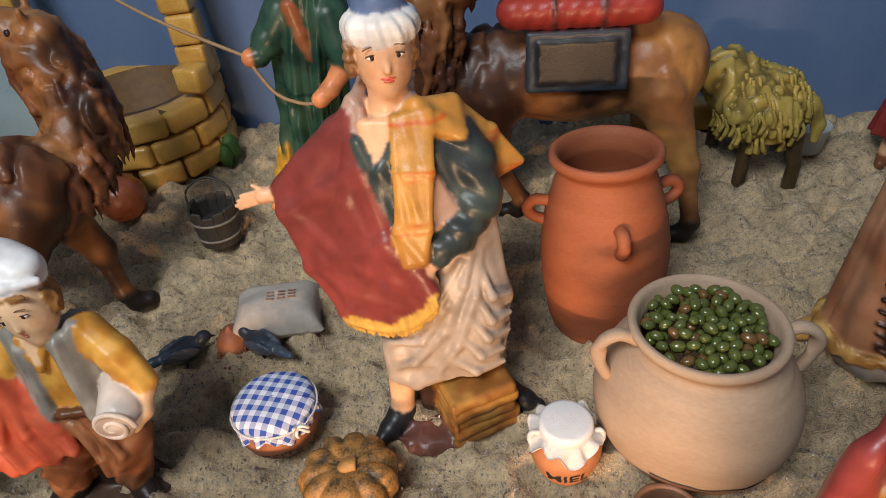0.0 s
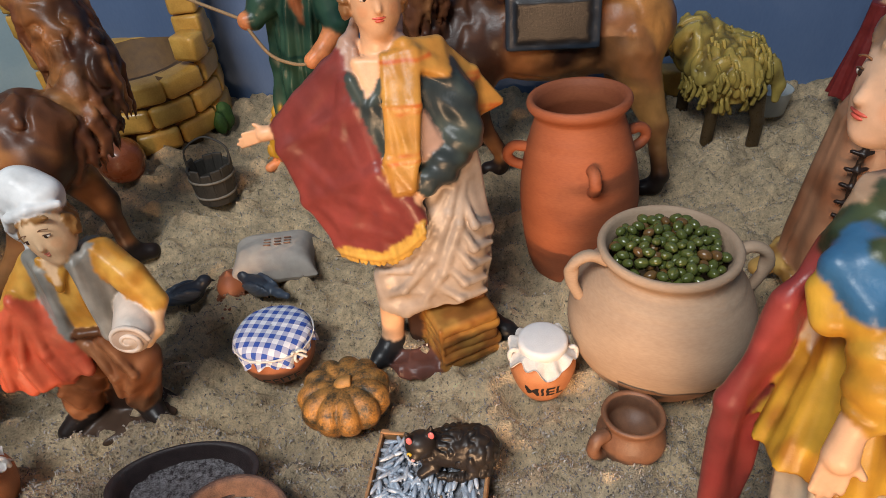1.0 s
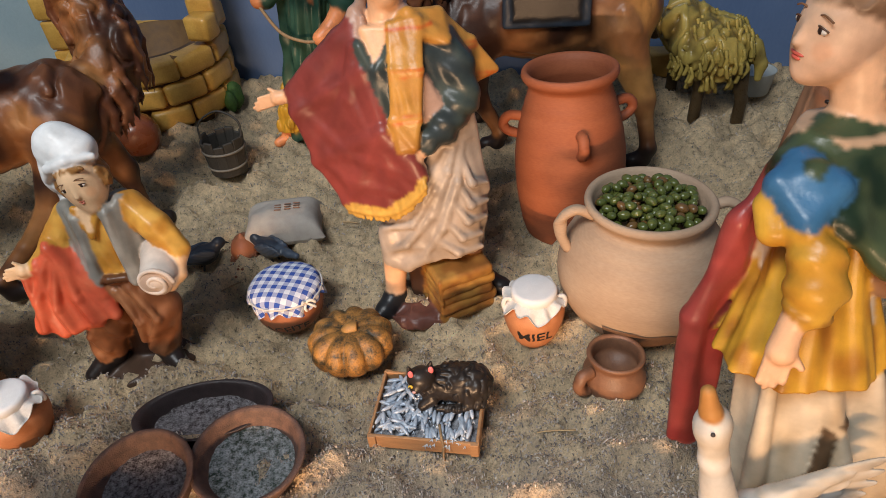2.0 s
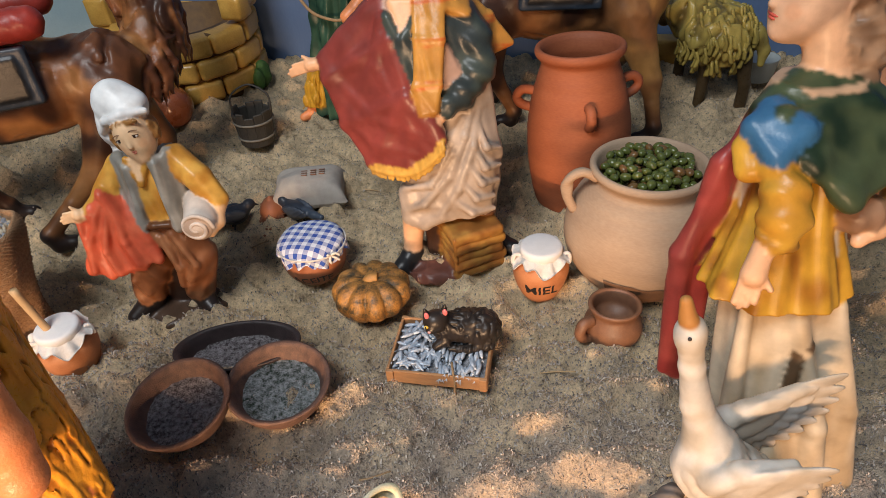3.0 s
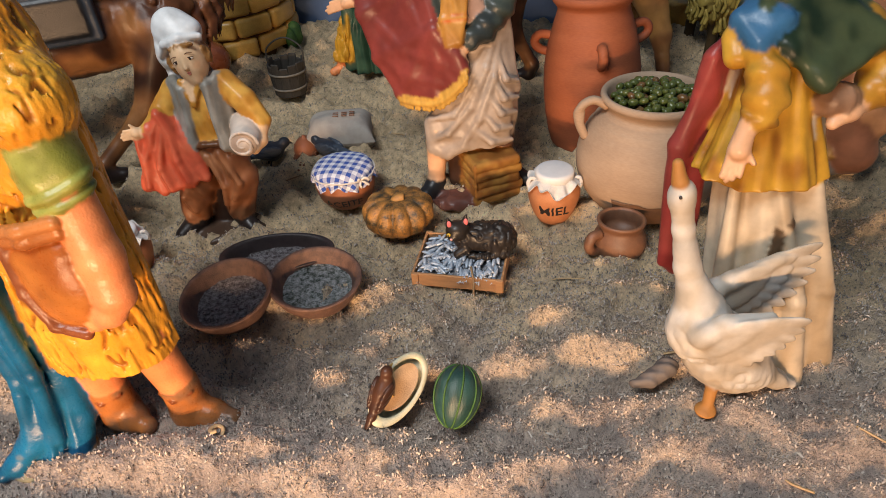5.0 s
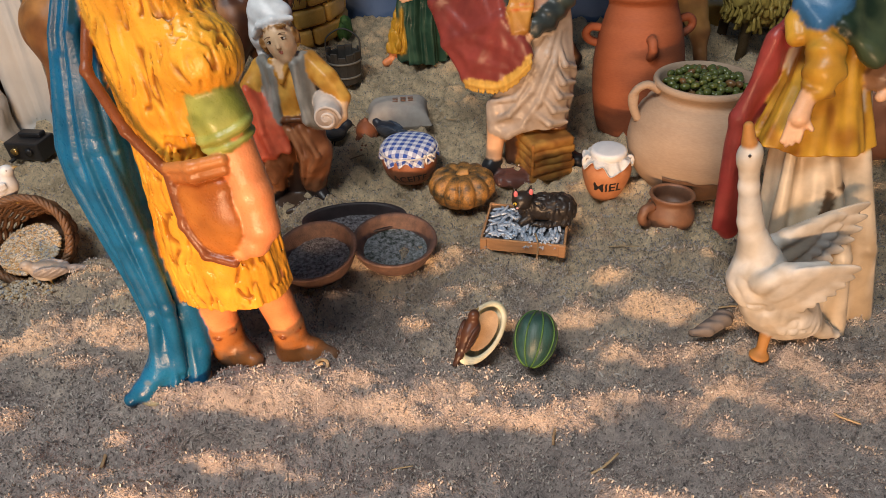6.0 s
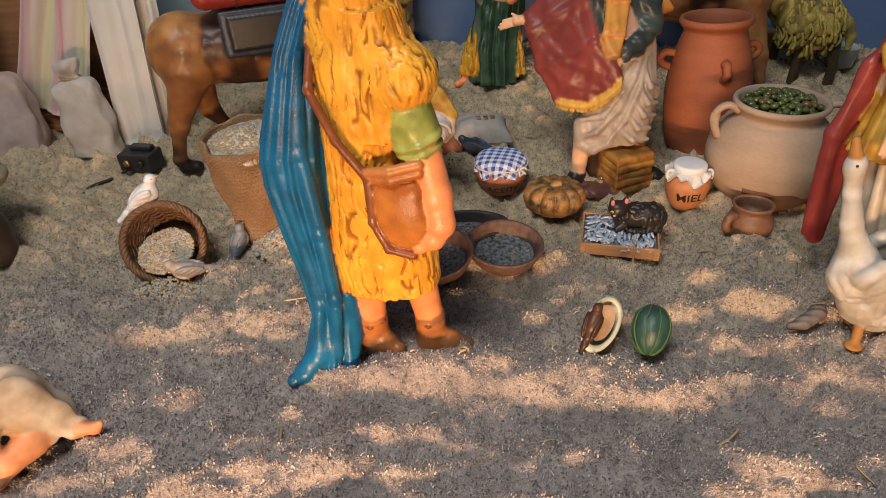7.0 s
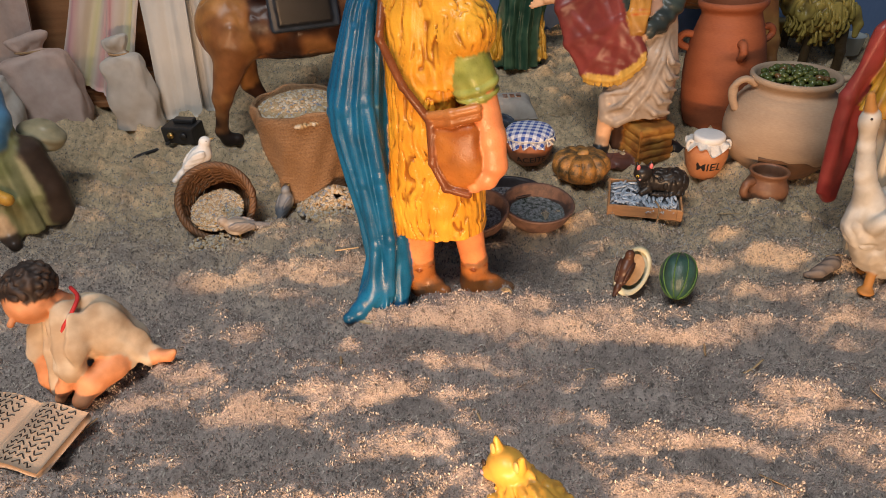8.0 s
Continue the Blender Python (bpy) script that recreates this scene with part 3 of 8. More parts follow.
    def build(self, name, label, category, x, y, z=None, group="", material=None, soften=2):
        v, f, col = self.skin()
        for over, color, fn in self.washes:
            m = np.abs(col[:, :3] - over).max(1) < 1e-4
            w = np.clip(fn(v[m]), 0, 1)[:, None]
            col[m, :3] = col[m, :3] * (1 - w) + np.array(color) * w
        for color, c, r in self.spots:
            col[(((v - c) / r) ** 2).sum(1) < 1] = (*color, 1)
        for _ in range(soften):
            acc, num = np.zeros_like(col), np.zeros((len(col), 1))
            mean = col[f].mean(1)
            for k in range(4):
                np.add.at(acc, f[:, k], mean)
                np.add.at(num, f[:, k], 1)
            col = np.where(num > 0, acc / np.maximum(num, 1), col)
        fl = f.tolist()
        vs, cs = [v], [col]
        o = len(v)
        for color, (ev, ef) in self.extra:
            vs.append(np.array(ev))
            cs.append(np.tile((*color, 1.0), (len(ev), 1)))
            fl.extend([tuple(i + o for i in q) for q in ef])
            o += len(ev)
        base = np.array((x, y, gh(x, y) if z is None else z))
        me = mesh_of(name, np.concatenate(vs) - base, fl, material or M_PAINT)
        at = me.color_attributes.new("paint", "FLOAT_COLOR", "POINT")
        at.data.foreach_set("color", np.concatenate(cs).astype(np.float32).ravel())
        ob = new(name, me)
        ob.location = base * CM
        self.d = self.best = self.col = None
        return tagged(ob, label, category, group)


def fleece(amp, sx, sz, seed):
    """Combed locks of wool: long lumps that hang down."""
    def fn(p):
        w = 0.35 * lattice(p * 0.9, seed + 7)
        q = np.stack([p[..., 0] * sx + w, p[..., 1] * sx - w, p[..., 2] * sz + 2 * w], -1)
        a = lattice(q, seed)
        return amp * np.clip(1 - 3.4 * np.abs(a), -0.9, 1) - 0.25 * amp * lattice(q * 2.1, seed + 3)
    return fn


def combed(amp, sx, sz, seed):
    """Thin wavy strands that hang down, parted by short narrow grooves."""
    def fn(p):
        w = 0.5 * lattice(p * 0.8, seed + 7) + 0.16 * lattice(p * (2.0, 2.0, 1.4), seed + 9)
        q = np.stack([p[..., 0] * sx + w * sx * 0.6, p[..., 1] * sx - w * sx * 0.4, p[..., 2] * sz], -1)
        cut = np.exp(-(lattice(q, seed) / 0.15) ** 2) * np.clip(0.75 + 2.2 * lattice(q * (0.8, 0.8, 1.7), seed + 2), 0, 1)
        return amp * (cut - 0.35) - 0.35 * amp * lattice(q * 1.9, seed + 3)
    return fn


def partings(sx, sz, seed, power=1.0):
    """Where the brown stain lies between the strands: 0 to 1."""
    f = combed(1.0, sx, sz, seed)
    return lambda p: np.clip((f(p) + 0.05) * 1.7 * power, 0, 1)


def groove(amp, sx, sz, seed):
    """Where the wash settles between combed locks: 0 to 1."""
    f = fleece(1.0, sx, sz, seed)
    return lambda p: np.clip((f(p) - 0.1) * abs(amp), 0, 1) if amp > 0 else np.clip((-f(p) - 0.2) * -amp, 0, 1)


def patches(size, edge, seed):
    return lambda p: 0.5 + lattice(p / size, seed) / edge + 0.5 * lattice(p * 2.7 / size, seed + 1) / edge


def curls(amp, s, seed):
    def fn(p):
        return -amp * (1 - 2 * np.abs(lattice(p * s, seed)))
    return fn


def drape(amp, direction, length, seed=1):
    """Soft folds across a direction."""
    d = np.array(direction, dtype=np.float32)
    d = d / np.linalg.norm(d) * (2 * math.pi / length)

    def fn(p):
        return -amp * 0.75 * np.sin(p @ d + 2.6 * lattice(p * 0.42, seed)) * (0.7 + 0.6 * lattice(p * 0.5, seed + 5))
    return fn

# ---- setting ----
def ground_height(X, Y):
    p = np.stack([X, Y, np.zeros_like(X)], -1)
    near = 1 - step(14, 30, Y)
    rid = lattice(p * (0.11, 0.27, 1), 3) * 0.62 + lattice(p * (0.24, 0.58, 1), 4) * 0.55
    rid = rid + near * 0.35 * lattice(np.stack([X * 0.16 + Y * 0.10, Y * 0.62 - X * 0.12, X * 0], -1), 12)
    calm = 0.7 + 0.3 * step(2, 16, Y)
    small = (lattice(p * (0.45, 0.85, 1), 5) * 0.55 + lattice(p * (1.0, 1.5, 1), 6) * 0.42) * calm * (1 + 0.7 * step(16, 26, Y)) + lattice(p * 2.1, 8) * 0.34
    dent = -2.6 * np.exp(-(((X + 15.6) / 2.0) ** 2 + ((Y - 3.9) / 0.8) ** 2)) + 1.0 * np.exp(-(((X + 14.8) / 3.2) ** 2 + ((Y - 6.2) / 1.2) ** 2)) + 0.55 * np.exp(-(((X + 15.6) / 2.4) ** 2 + ((Y - 2.5) / 0.6) ** 2))
    heap = 0.35 * np.exp(-(((X - 24.5) / 3.0) ** 2 + ((Y - 48) / 2.0) ** 2)) + 0.4 * np.exp(-(((X + 17.5) / 2.2) ** 2 + ((Y - 39.5) / 1.6) ** 2))
    return gh(X, Y) + rid * (0.25 + 1.0 * near) - 0.1 + small + dent + heap


def make_ground():
    xs = np.concatenate([np.linspace(-160, -72, 12)[:-1], np.arange(-72, 44, 0.3), np.linspace(44, 150, 16)])
    ys = np.concatenate([np.linspace(-80, -26, 16)[:-1], np.arange(-26, 68, 0.3), np.linspace(68, 80, 4)])
    X, Y = np.meshgrid(xs, ys, indexing="ij")
    Z = ground_height(X, Y)
    v = np.stack([X, Y, Z], -1).reshape(-1, 3)
    i = np.arange((len(xs) - 1) * len(ys)).reshape(len(xs) - 1, len(ys))[:, :-1].ravel()
    w = len(ys)
    f = np.stack([i, i + w, i + w + 1, i + 1], -1)
    return solo("ground", (v, f), M_SAND, "greyish-brown sawdust ground, uneven and footworn", "ground", 0, 0, 0, kind="structure")


def slab(name, a, b, z0, z1, thick, material, label, category="wall"):
    """An upright board from a to b on the plan, its front on that line."""
    a, b = Vector(a), Vector(b)
    d = (b - a).normalized()
    nrm = Vector((-d.y, d.x)) * thick
    q = [a, b, b + nrm, a + nrm]
    v = [(p.x, p.y, z) for z in (z0, z1) for p in q]
    f = [(0, 1, 5, 4), (1, 2, 6, 5), (2, 3, 7, 6), (3, 0, 4, 7), (4, 5, 6, 7), (3, 2, 1, 0)]
    return solo(name, (v, f), material, label, category, 0, 0, 0, kind="structure", smooth=False)


make_ground()
slab("wall_north", (-38, 67.0), (120, 51.0), -4, 60, 2.0, M_WALL, "blue painted backdrop board behind the figurines")
slab("wall_west", (-66, 44.0), (-38.2, 67.0), -4, 60, 2.0, M_PALE, "pale blue-green plastered backdrop board")


# ---- potter's wares ----
def label_text(words, size, radius_at, parent, turn, z0, thick=0.02, name="lettering"):
    """Hand-marked letters wrapped round a pot's belly."""
    cu = bpy.data.curves.new("letters", "FONT")
    cu.body, cu.size, cu.align_x, cu.offset = words, size, "CENTER", size * 0.012
    cu.resolution_u = 3
    tmp = new("letters", cu)
    me = bpy.data.meshes.new_from_object(tmp.evaluated_get(bpy.context.evaluated_depsgraph_get()))
    bpy.data.objects.remove(tmp)
    bm = bmesh.new()
    bm.from_mesh(me)
    bpy.data.meshes.remove(me)
    bmesh.ops.subdivide_edges(bm, edges=[e for e in bm.edges if e.calc_length() > size * 0.12], cuts=2)
    bmesh.ops.triangulate(bm, faces=bm.faces)
    for v in bm.verts:
        u, w = v.co.x + 0.03 * math.sin(v.co.y * 9), v.co.y + 0.05 * math.sin(v.co.x * 3.1) * size
        z = z0 + w
        r = radius_at(z) + thick
        a = radians(turn) + u / radius_at(z0 + size * 0.3)
        v.co = (r * math.cos(a), r * math.sin(a), z)
    return part(name, bm, M_INK, parent, "black hand-written capital letters", smooth=False)


def radius_fn(profile):
    rows = sorted((z, r) for r, z in profile)
    z, r = [q[0] for q in rows], [q[1] for q in rows]
    return lambda v: float(np.interp(v, z, r))


def smooth_profile(rows, n=40):
    return [(max(q.x, 0.0), q.z) for q, _ in curve_points([(r, 0, z) for r, z in rows], n)]


def tall_jar():
    t = thing("tall_jar", "tall empty terracotta jar with three small loop handles", "jar", 9.4, 37.8, rx=-5, ry=-2)
    outer = [(2.85, 0), (3.15, 0.4), (3.42, 1.8), (3.62, 3.8), (3.64, 5.8), (3.36, 7.8), (2.92, 9.4), (2.66, 10.2), (2.62, 10.6)]
    rim = [(2.76, 10.85), (2.98, 11.1), (3.04, 11.35), (2.92, 11.6), (2.66, 11.56), (2.46, 11.2)]
    inner = [(2.40, 10.4), (2.7, 9.3), (3.1, 7.8), (3.35, 5.5), (3.15, 2.2), (2.3, 0.6), (0.3, 0.5)]
    prof = smooth_profile(outer, 60)
    prof = [(r + 0.018 * math.sin(z * 7.0) * math.sin(z * 1.9), z) for r, z in prof]
    part("body", lathe(prof + smooth_profile(rim, 16) + smooth_profile(inner, 24), 72, 0.006, 2), M_TERRA, t)
    for a, zc in ((-86, 7.7), (176, 8.0), (12, 8.2)):
        c, s = math.cos(radians(a)), math.sin(radians(a))
        e = 0.95 if a != -86 else 0.72
        pts = [(r * c, r * s, z) for r, z in ((3.0, zc + 0.55), (3.3 + e * 0.6, zc + 0.68), (3.35 + e, zc + 0.2), (3.35 + e * 0.7, zc - 0.35), (3.2, zc - 0.68))]
        part("handle", tube(pts, 0.33 if a != -86 else 0.36, 12, 24), M_TERRA, t)
    return t


def bean_pot():
    t = thing("bean_pot", "pale two-handled clay pot heaped with beans, dark brown below", "pot", 12.0, 28.6, rx=-3)
    prof = smooth_profile([(2.0, 0.0), (2.9, 0.25), (4.15, 1.7), (4.72, 3.4), (4.5, 5.2), (3.7, 6.55), (3.1, 7.1), (3.0, 7.4), (3.2, 7.75)], 48)
    for i in range(26, 36):
        r, z = prof[i]
        prof[i] = (r + 0.025 * (1 if i % 3 == 0 else -1), z)
    rim = smooth_profile([(3.2, 7.75), (3.42, 7.95), (3.44, 8.2), (3.28, 8.36), (3.05, 8.25), (2.92, 7.9)], 14)[1:]
    inner = smooth_profile([(2.92, 7.9), (2.8, 7.3), (3.5, 6.3), (4.2, 4.5), (3.9, 2.2), (0.3, 0.6)], 16)[1:]
    part("body", lathe(prof + rim + inner, 80, 0.004, 5), M_CLAY, t)
    # dark brown patch laid just over the wall at the pot's foot
    foot_rows = [(r + 0.02, z) for r, z in prof if 0.1 < z < 2.6]
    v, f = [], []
    for k in range(len(foot_rows)):
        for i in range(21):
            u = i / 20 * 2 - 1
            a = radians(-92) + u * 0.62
            zz = foot_rows[0][1] + (foot_rows[-1][1] - foot_rows[0][1]) * k / (len(foot_rows) - 1) * (1 - 0.25 * u + 0.06 * math.sin(7 * u))
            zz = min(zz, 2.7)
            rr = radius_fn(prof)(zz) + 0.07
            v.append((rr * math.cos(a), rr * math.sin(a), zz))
    for k in range(len(foot_rows) - 1):
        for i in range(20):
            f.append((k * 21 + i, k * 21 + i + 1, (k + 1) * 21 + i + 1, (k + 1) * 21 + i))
    part("foot_patch", (v, f), M_FOOTCLAY, t, "dark brown patch at the foot")
    for a in (184, -4):
        c, s = math.cos(radians(a)), math.sin(radians(a))
        pts = [(r * c, r * s, z) for r, z in ((3.05, 7.55), (3.9, 8.0), (4.65, 7.6), (4.75, 6.6), (4.3, 5.5))]
        part("handle", tube(pts, 0.38, 12, 24, 0.75), M_CLAY, t)
    return t


def bean_mesh(m):
    v, f = ball((0, 0, 0), (0.34, 0.25, 0.23), 10, 7)
    v = [(x, y + 0.25 * x * x, z * (1 + 0.1 * x)) for x, y, z in v]
    return mesh_of("bean", v, f, m)


def beans():
    rng = random.Random(8)
    shapes = [bean_mesh(M_BEAN), bean_mesh(M_BEAN), bean_mesh(M_BEAN), bean_mesh(M_BEAN2)]
    placed = []
    m = pose(0.12, 0.286, gh(12.0, 28.6) * CM, -3)
    tries = 0
    while len(placed) < 250 and tries < 9000:
        tries += 1
        r, a = 2.6 * math.sqrt(rng.random()), rng.uniform(0, 6.283)
        x, y = r * math.cos(a), r * math.sin(a)
        top = 8.0 + 0.55 * (1 - (r / 2.9) ** 2)
        z = max(top - rng.choice((0, 0, 0.25, 0.45)), 7.72)
        if any((x - p[0]) ** 2 + (y - p[1]) ** 2 + (z - p[2]) ** 2 < 0.47 ** 2 for p in placed):
            continue
        placed.append((x, y, z))
        ob = new("bean", shapes[min(3, int(rng.random() * 3.35))])
        ob.matrix_world = m @ pose(x * CM, y * CM, z * CM, rng.uniform(-30, 30), rng.uniform(-30, 30), rng.uniform(0, 360)) @ Matrix.Diagonal((*[rng.uniform(0.85, 1.15)] * 3, 1))
        brown = ob.data == shapes[3]
        tagged(ob, "glossy brownish dried bean heaped in the clay pot" if brown else "glossy green dried bean heaped in the clay pot", "bean", "beans heaped in the pot")


def honey_jar(x, y, name, rz=0, letters=True, stick=False, s=1.0, rx=0):
    t = thing(name, "small orange clay jar, white lid over gauze" + (", marked in ink" if letters else (" and a wooden stick" if stick else "")), "jar", x, y, rz=rz, rx=rx)
    prof = smooth_profile([(0.85, 0), (1.05, 0.1), (1.45, 0.9), (1.72, 1.9), (1.68, 2.6), (1.35, 3.1), (1.2, 3.3)], 26)
    part("body", lathe([(r * s, z * s) for r, z in prof], 48, 0.006, 3), M_SMALL, t)
    rng = random.Random(4)
    ph = [rng.uniform(0, 6.28) for _ in range(5)]

    def frill(u, v):
        a = 2 * math.pi * u
        w = 0.16 * math.sin(9 * a + ph[0]) + 0.12 * math.sin(14 * a + ph[1]) + 0.1 * math.sin(5 * a + ph[2])
        r = 1.15 + v * (0.62 + 0.5 * w)
        return (r * s * math.cos(a), r * s * math.sin(a), s * (3.5 - v * (0.62 + 0.3 * math.sin(4 * a + ph[3]) + 0.18 * math.sin(11 * a)) - 0.1 * (1 - v)))
    cloth, uv = sheet(frill, 96, 6, 0.06)
    part("gauze_cover", cloth, M_FABRIC, t, "frayed white gauze", uv=uv)
    for a in (-8, 188):
        c, d = math.cos(radians(a)), math.sin(radians(a))
        knot = tube([(1.3 * s * c, 1.3 * s * d, 3.2 * s), (1.6 * s * c, 1.6 * s * d, 3.3 * s), (1.75 * s * c, 1.75 * s * d, 3.0 * s), (1.7 * s * c, 1.7 * s * d, 2.6 * s)], 0.14 * s, 8, 12)
        part("knot", knot, M_FABRIC, t)
    lid = [(0.0, 3.25), (1.18, 3.25), (1.27, 3.32), (1.29, 3.7), (1.2, 3.82), (1.05, 3.85), (0, 3.85)]
    part("lid", lathe([(r * s, z * s) for r, z in lid], 40), M_WHITE, t, "white plastic lid")
    if letters:
        label_text("MIEL", 1.05, radius_fn(prof), t, -92, 1.15)
    if stick:
        part("stick", tube([(-0.4, 0, 3.4), (-0.9, 0.3, 6.6)], 0.22, 10, 6), M_STICK, t, "pale wooden stick")
    return t


def oil_jar():
    t = thing("oil_jar", "squat brown clay jar tied with a blue gingham cloth", "jar", -9.1, 29.6, rx=-3)
    prof = smooth_profile([(1.1, 0), (1.4, 0.1), (1.95, 0.8), (2.18, 1.7), (2.1, 2.5), (1.9, 2.9)], 24)
    part("body", lathe(prof, 56, 0.006, 6), M_ACE, t)

    def cloth(u, v):
        a = 2 * math.pi * u
        if v < 0.6:
            r = v / 0.6 * 1.98
            z = 3.32 + 0.05 * math.sin(3 * a) * v - 0.25 * (v / 0.6) ** 4
        else:
            w = (v - 0.6) / 0.4
            fr = 0.11 * math.sin(11 * a + 1) + 0.09 * math.sin(17 * a)
            r = 2.0 + 0.17 * math.sin(min(w * 3.2, 3.1)) * (1 if w < 0.3 else 0.6) + w * (0.22 + fr)
            z = 3.07 - w * (1.05 + 0.2 * math.sin(5 * a) + 0.12 * math.sin(13 * a))
        return (r * math.cos(a), r * math.sin(a), z)
    nu, nv = 120, 22
    (v, f), _ = sheet(cloth, nu, nv, 0.05)
    uv = []
    for k in range(2):
        for i in range(nu + 1):
            for j in range(nv + 1):
                a, q = 2 * math.pi * i / nu, j / nv
                r = q / 0.6 * 1.98 if q < 0.6 else 1.98 + (q - 0.6) / 0.4 * 1.15
                uv.append((r * math.cos(a + 0.2) + 9, r * math.sin(a + 0.2) + 9))
    part("gingham_cloth", (v, f), M_CHECK, t, "blue and white checked cloth", uv=uv)
    ring = [(2.25 * math.cos(a), 2.25 * math.sin(a), 2.66 + 0.05 * math.sin(3 * a)) for a in np.linspace(0, 2 * math.pi, 40)]
    part("string", tube(ring, 0.06, 6, 80), M_FABRIC, t, "white string")
    bow = join(*[tube([(1.55, -1.55, 2.62), (1.75 + dx, -1.75 + dy, 2.75 + dz), (1.9 + dx * 1.6, -1.65 + dy, 2.5 + dz)], 0.09, 6, 8) for dx, dy, dz in ((0.15, 0.1, 0.15), (-0.3, -0.05, 0.1), (0.1, 0.2, -0.3), (-0.2, -0.1, -0.35))])
    part("bow", bow, M_FABRIC, t)
    label_text("ACEITE", 0.85, radius_fn(prof), t, -84, 0.62)
    return t


def pumpkin():
    v, f = [], []
    seg, rings = 132, 36
    for k in range(rings + 1):
        th = math.pi * k / rings
        for i in range(seg):
            a = 2 * math.pi * i / seg
            lobe = abs(math.sin(5.5 * a + 0.5))
            w = math.sin(th) ** 0.8
            r = 2.42 * w * (0.86 + 0.16 * lobe ** 0.6)
            z = 1.5 - 1.5 * math.cos(th) * (1 - 0.33 * max(0, 1 - w) * (1 if th > 1.57 else 0.6))
            n = noise.noise(Vector((r * math.cos(a), r * math.sin(a), z)) * 2.5) * 0.06 + noise.noise(Vector((r * math.cos(a), r * math.sin(a), z)) * 7) * 0.03
            v.append(((r + n * w) * math.cos(a), (r + n * w) * math.sin(a), z + 0.12 * lobe * w))
    for k in range(rings):
        for i in range(seg):
            j = (i + 1) % seg
            f.append((k * seg + i, k * seg + j, (k + 1) * seg + j, (k + 1) * seg + i))
    t = thing("pumpkin", "small mottled orange and brown ribbed pumpkin on the sawdust", "pumpkin", -4.75, 25.9, rz=12, rx=-4)
    part("body", (v, f), M_PUMP, t)
    part("stem", tube([(0, 0, 2.0, 0.75), (0, 0, 2.4, 0.5), (0.15, -0.05, 2.6, 0.45), (0.5, -0.1, 2.62, 0.38)], 0.34, 12, 14, 0.8), M_STEM, t, "orange stem stub")
    return t


def cup():
    t = thing("clay_cup", "small dark brown fired clay cup with one round handle", "cup", 9.6, 23.1, rx=-5)
    prof = smooth_profile([(1.05, 0), (1.3, 0.1), (1.62, 0.75), (1.62, 1.35), (1.38, 1.9), (1.33, 2.15), (1.45, 2.42)], 24)
    rim = [(1.5, 2.52), (1.47, 2.62), (1.36, 2.65), (1.25, 2.58), (1.18, 2.4), (1.15, 1.9), (1.2, 1.5), (0.02, 1.3)]
    part("body", lathe(prof + rim, 48, 0.008, 9), M_CUP, t)
    part("handle", tube([(-1.3, -0.55, 1.85), (-1.85, -0.85, 1.8), (-2.0, -0.95, 1.2), (-1.75, -0.8, 0.75), (-1.4, -0.6, 0.65)], 0.33, 10, 18), M_CUP, t)
    return t


def bowl(name, x, y, r, h, rx, ry, m, fill, label, oval=1.0, rz=0):
    t = thing(name, label, "bowl", x, y, gh(x, y) + 0.15, rz=rz, rx=rx, ry=ry)
    prof = smooth_profile([(r * 0.5, 0), (r * 0.62, 0.06), (r * 0.85, h * 0.45), (r * 0.97, h * 0.9), (r, h), (r * 0.97, h * 1.05), (r * 0.90, h * 1.02), (r * 0.84, h * 0.85), (r * 0.74, h * 0.5), (r * 0.6, h * 0.34), (0.02, h * 0.3)], 48)
    v, f = lathe(prof, 64, 0.01, int(x * 7) % 50)
    part("body", ([(a, b * oval, c) for a, b, c in v], f), m, t)
    rng = random.Random(int(x * 10))
    ring = []
    for k in range(13):
        ring.append((r * 0.76 * k / 12 + 0.01, h * 0.52 + rng.uniform(-0.03, 0.03)))
    v, f = lathe(list(reversed(ring)), 64, 0.0, 1, cap=False)
    v = [(a, b * oval, c + 0.07 * noise.noise(Vector((a, b, 1.7)) * 2.2) + 0.06 * noise.noise(Vector((a, b, 4.1)) * 6)) for a, b, c in v]
    part("filling", (v, f), fill, t, "glossy speckled grey resin filling")
    return t


tall_jar()
bean_pot()
beans()
honey_jar(5.75, 27.2, "honey_jar", rx=-2)
oil_jar()
pumpkin()
cup()
bowl("clay_bowl", -8.75, 18.3, 2.72, 1.75, 3, 3, M_BOWL, M_BROTH2, "round brown clay bowl holding glossy greenish speckled resin")
bowl("clay_bowl", -13.4, 17.0, 2.72, 1.75, 7, -4, M_BOWL, M_BROTH, "round brown clay bowl tilted forward, holding glossy grey resin")
bowl("oval_dish", -11.9, 21.2, 3.6, 1.6, -2, 2, M_OVAL, M_BROTH, "dark oval clay dish holding glossy grey resin", 0.55, 10)
honey_jar(-21.8, 21.2, "lidded_jar", 30, False, True, 0.95)

# ---- figurines: each is one moulded and painted piece ----
SKIN, SKIN2 = (0.72, 0.42, 0.24), (0.78, 0.28, 0.11)
MAROON, GOLD, TEAL, LINEN, BLACK = (0.24, 0.048, 0.04), (0.53, 0.275, 0.06), (0.05, 0.068, 0.062), (0.42, 0.345, 0.285), (0.02, 0.02, 0.022)


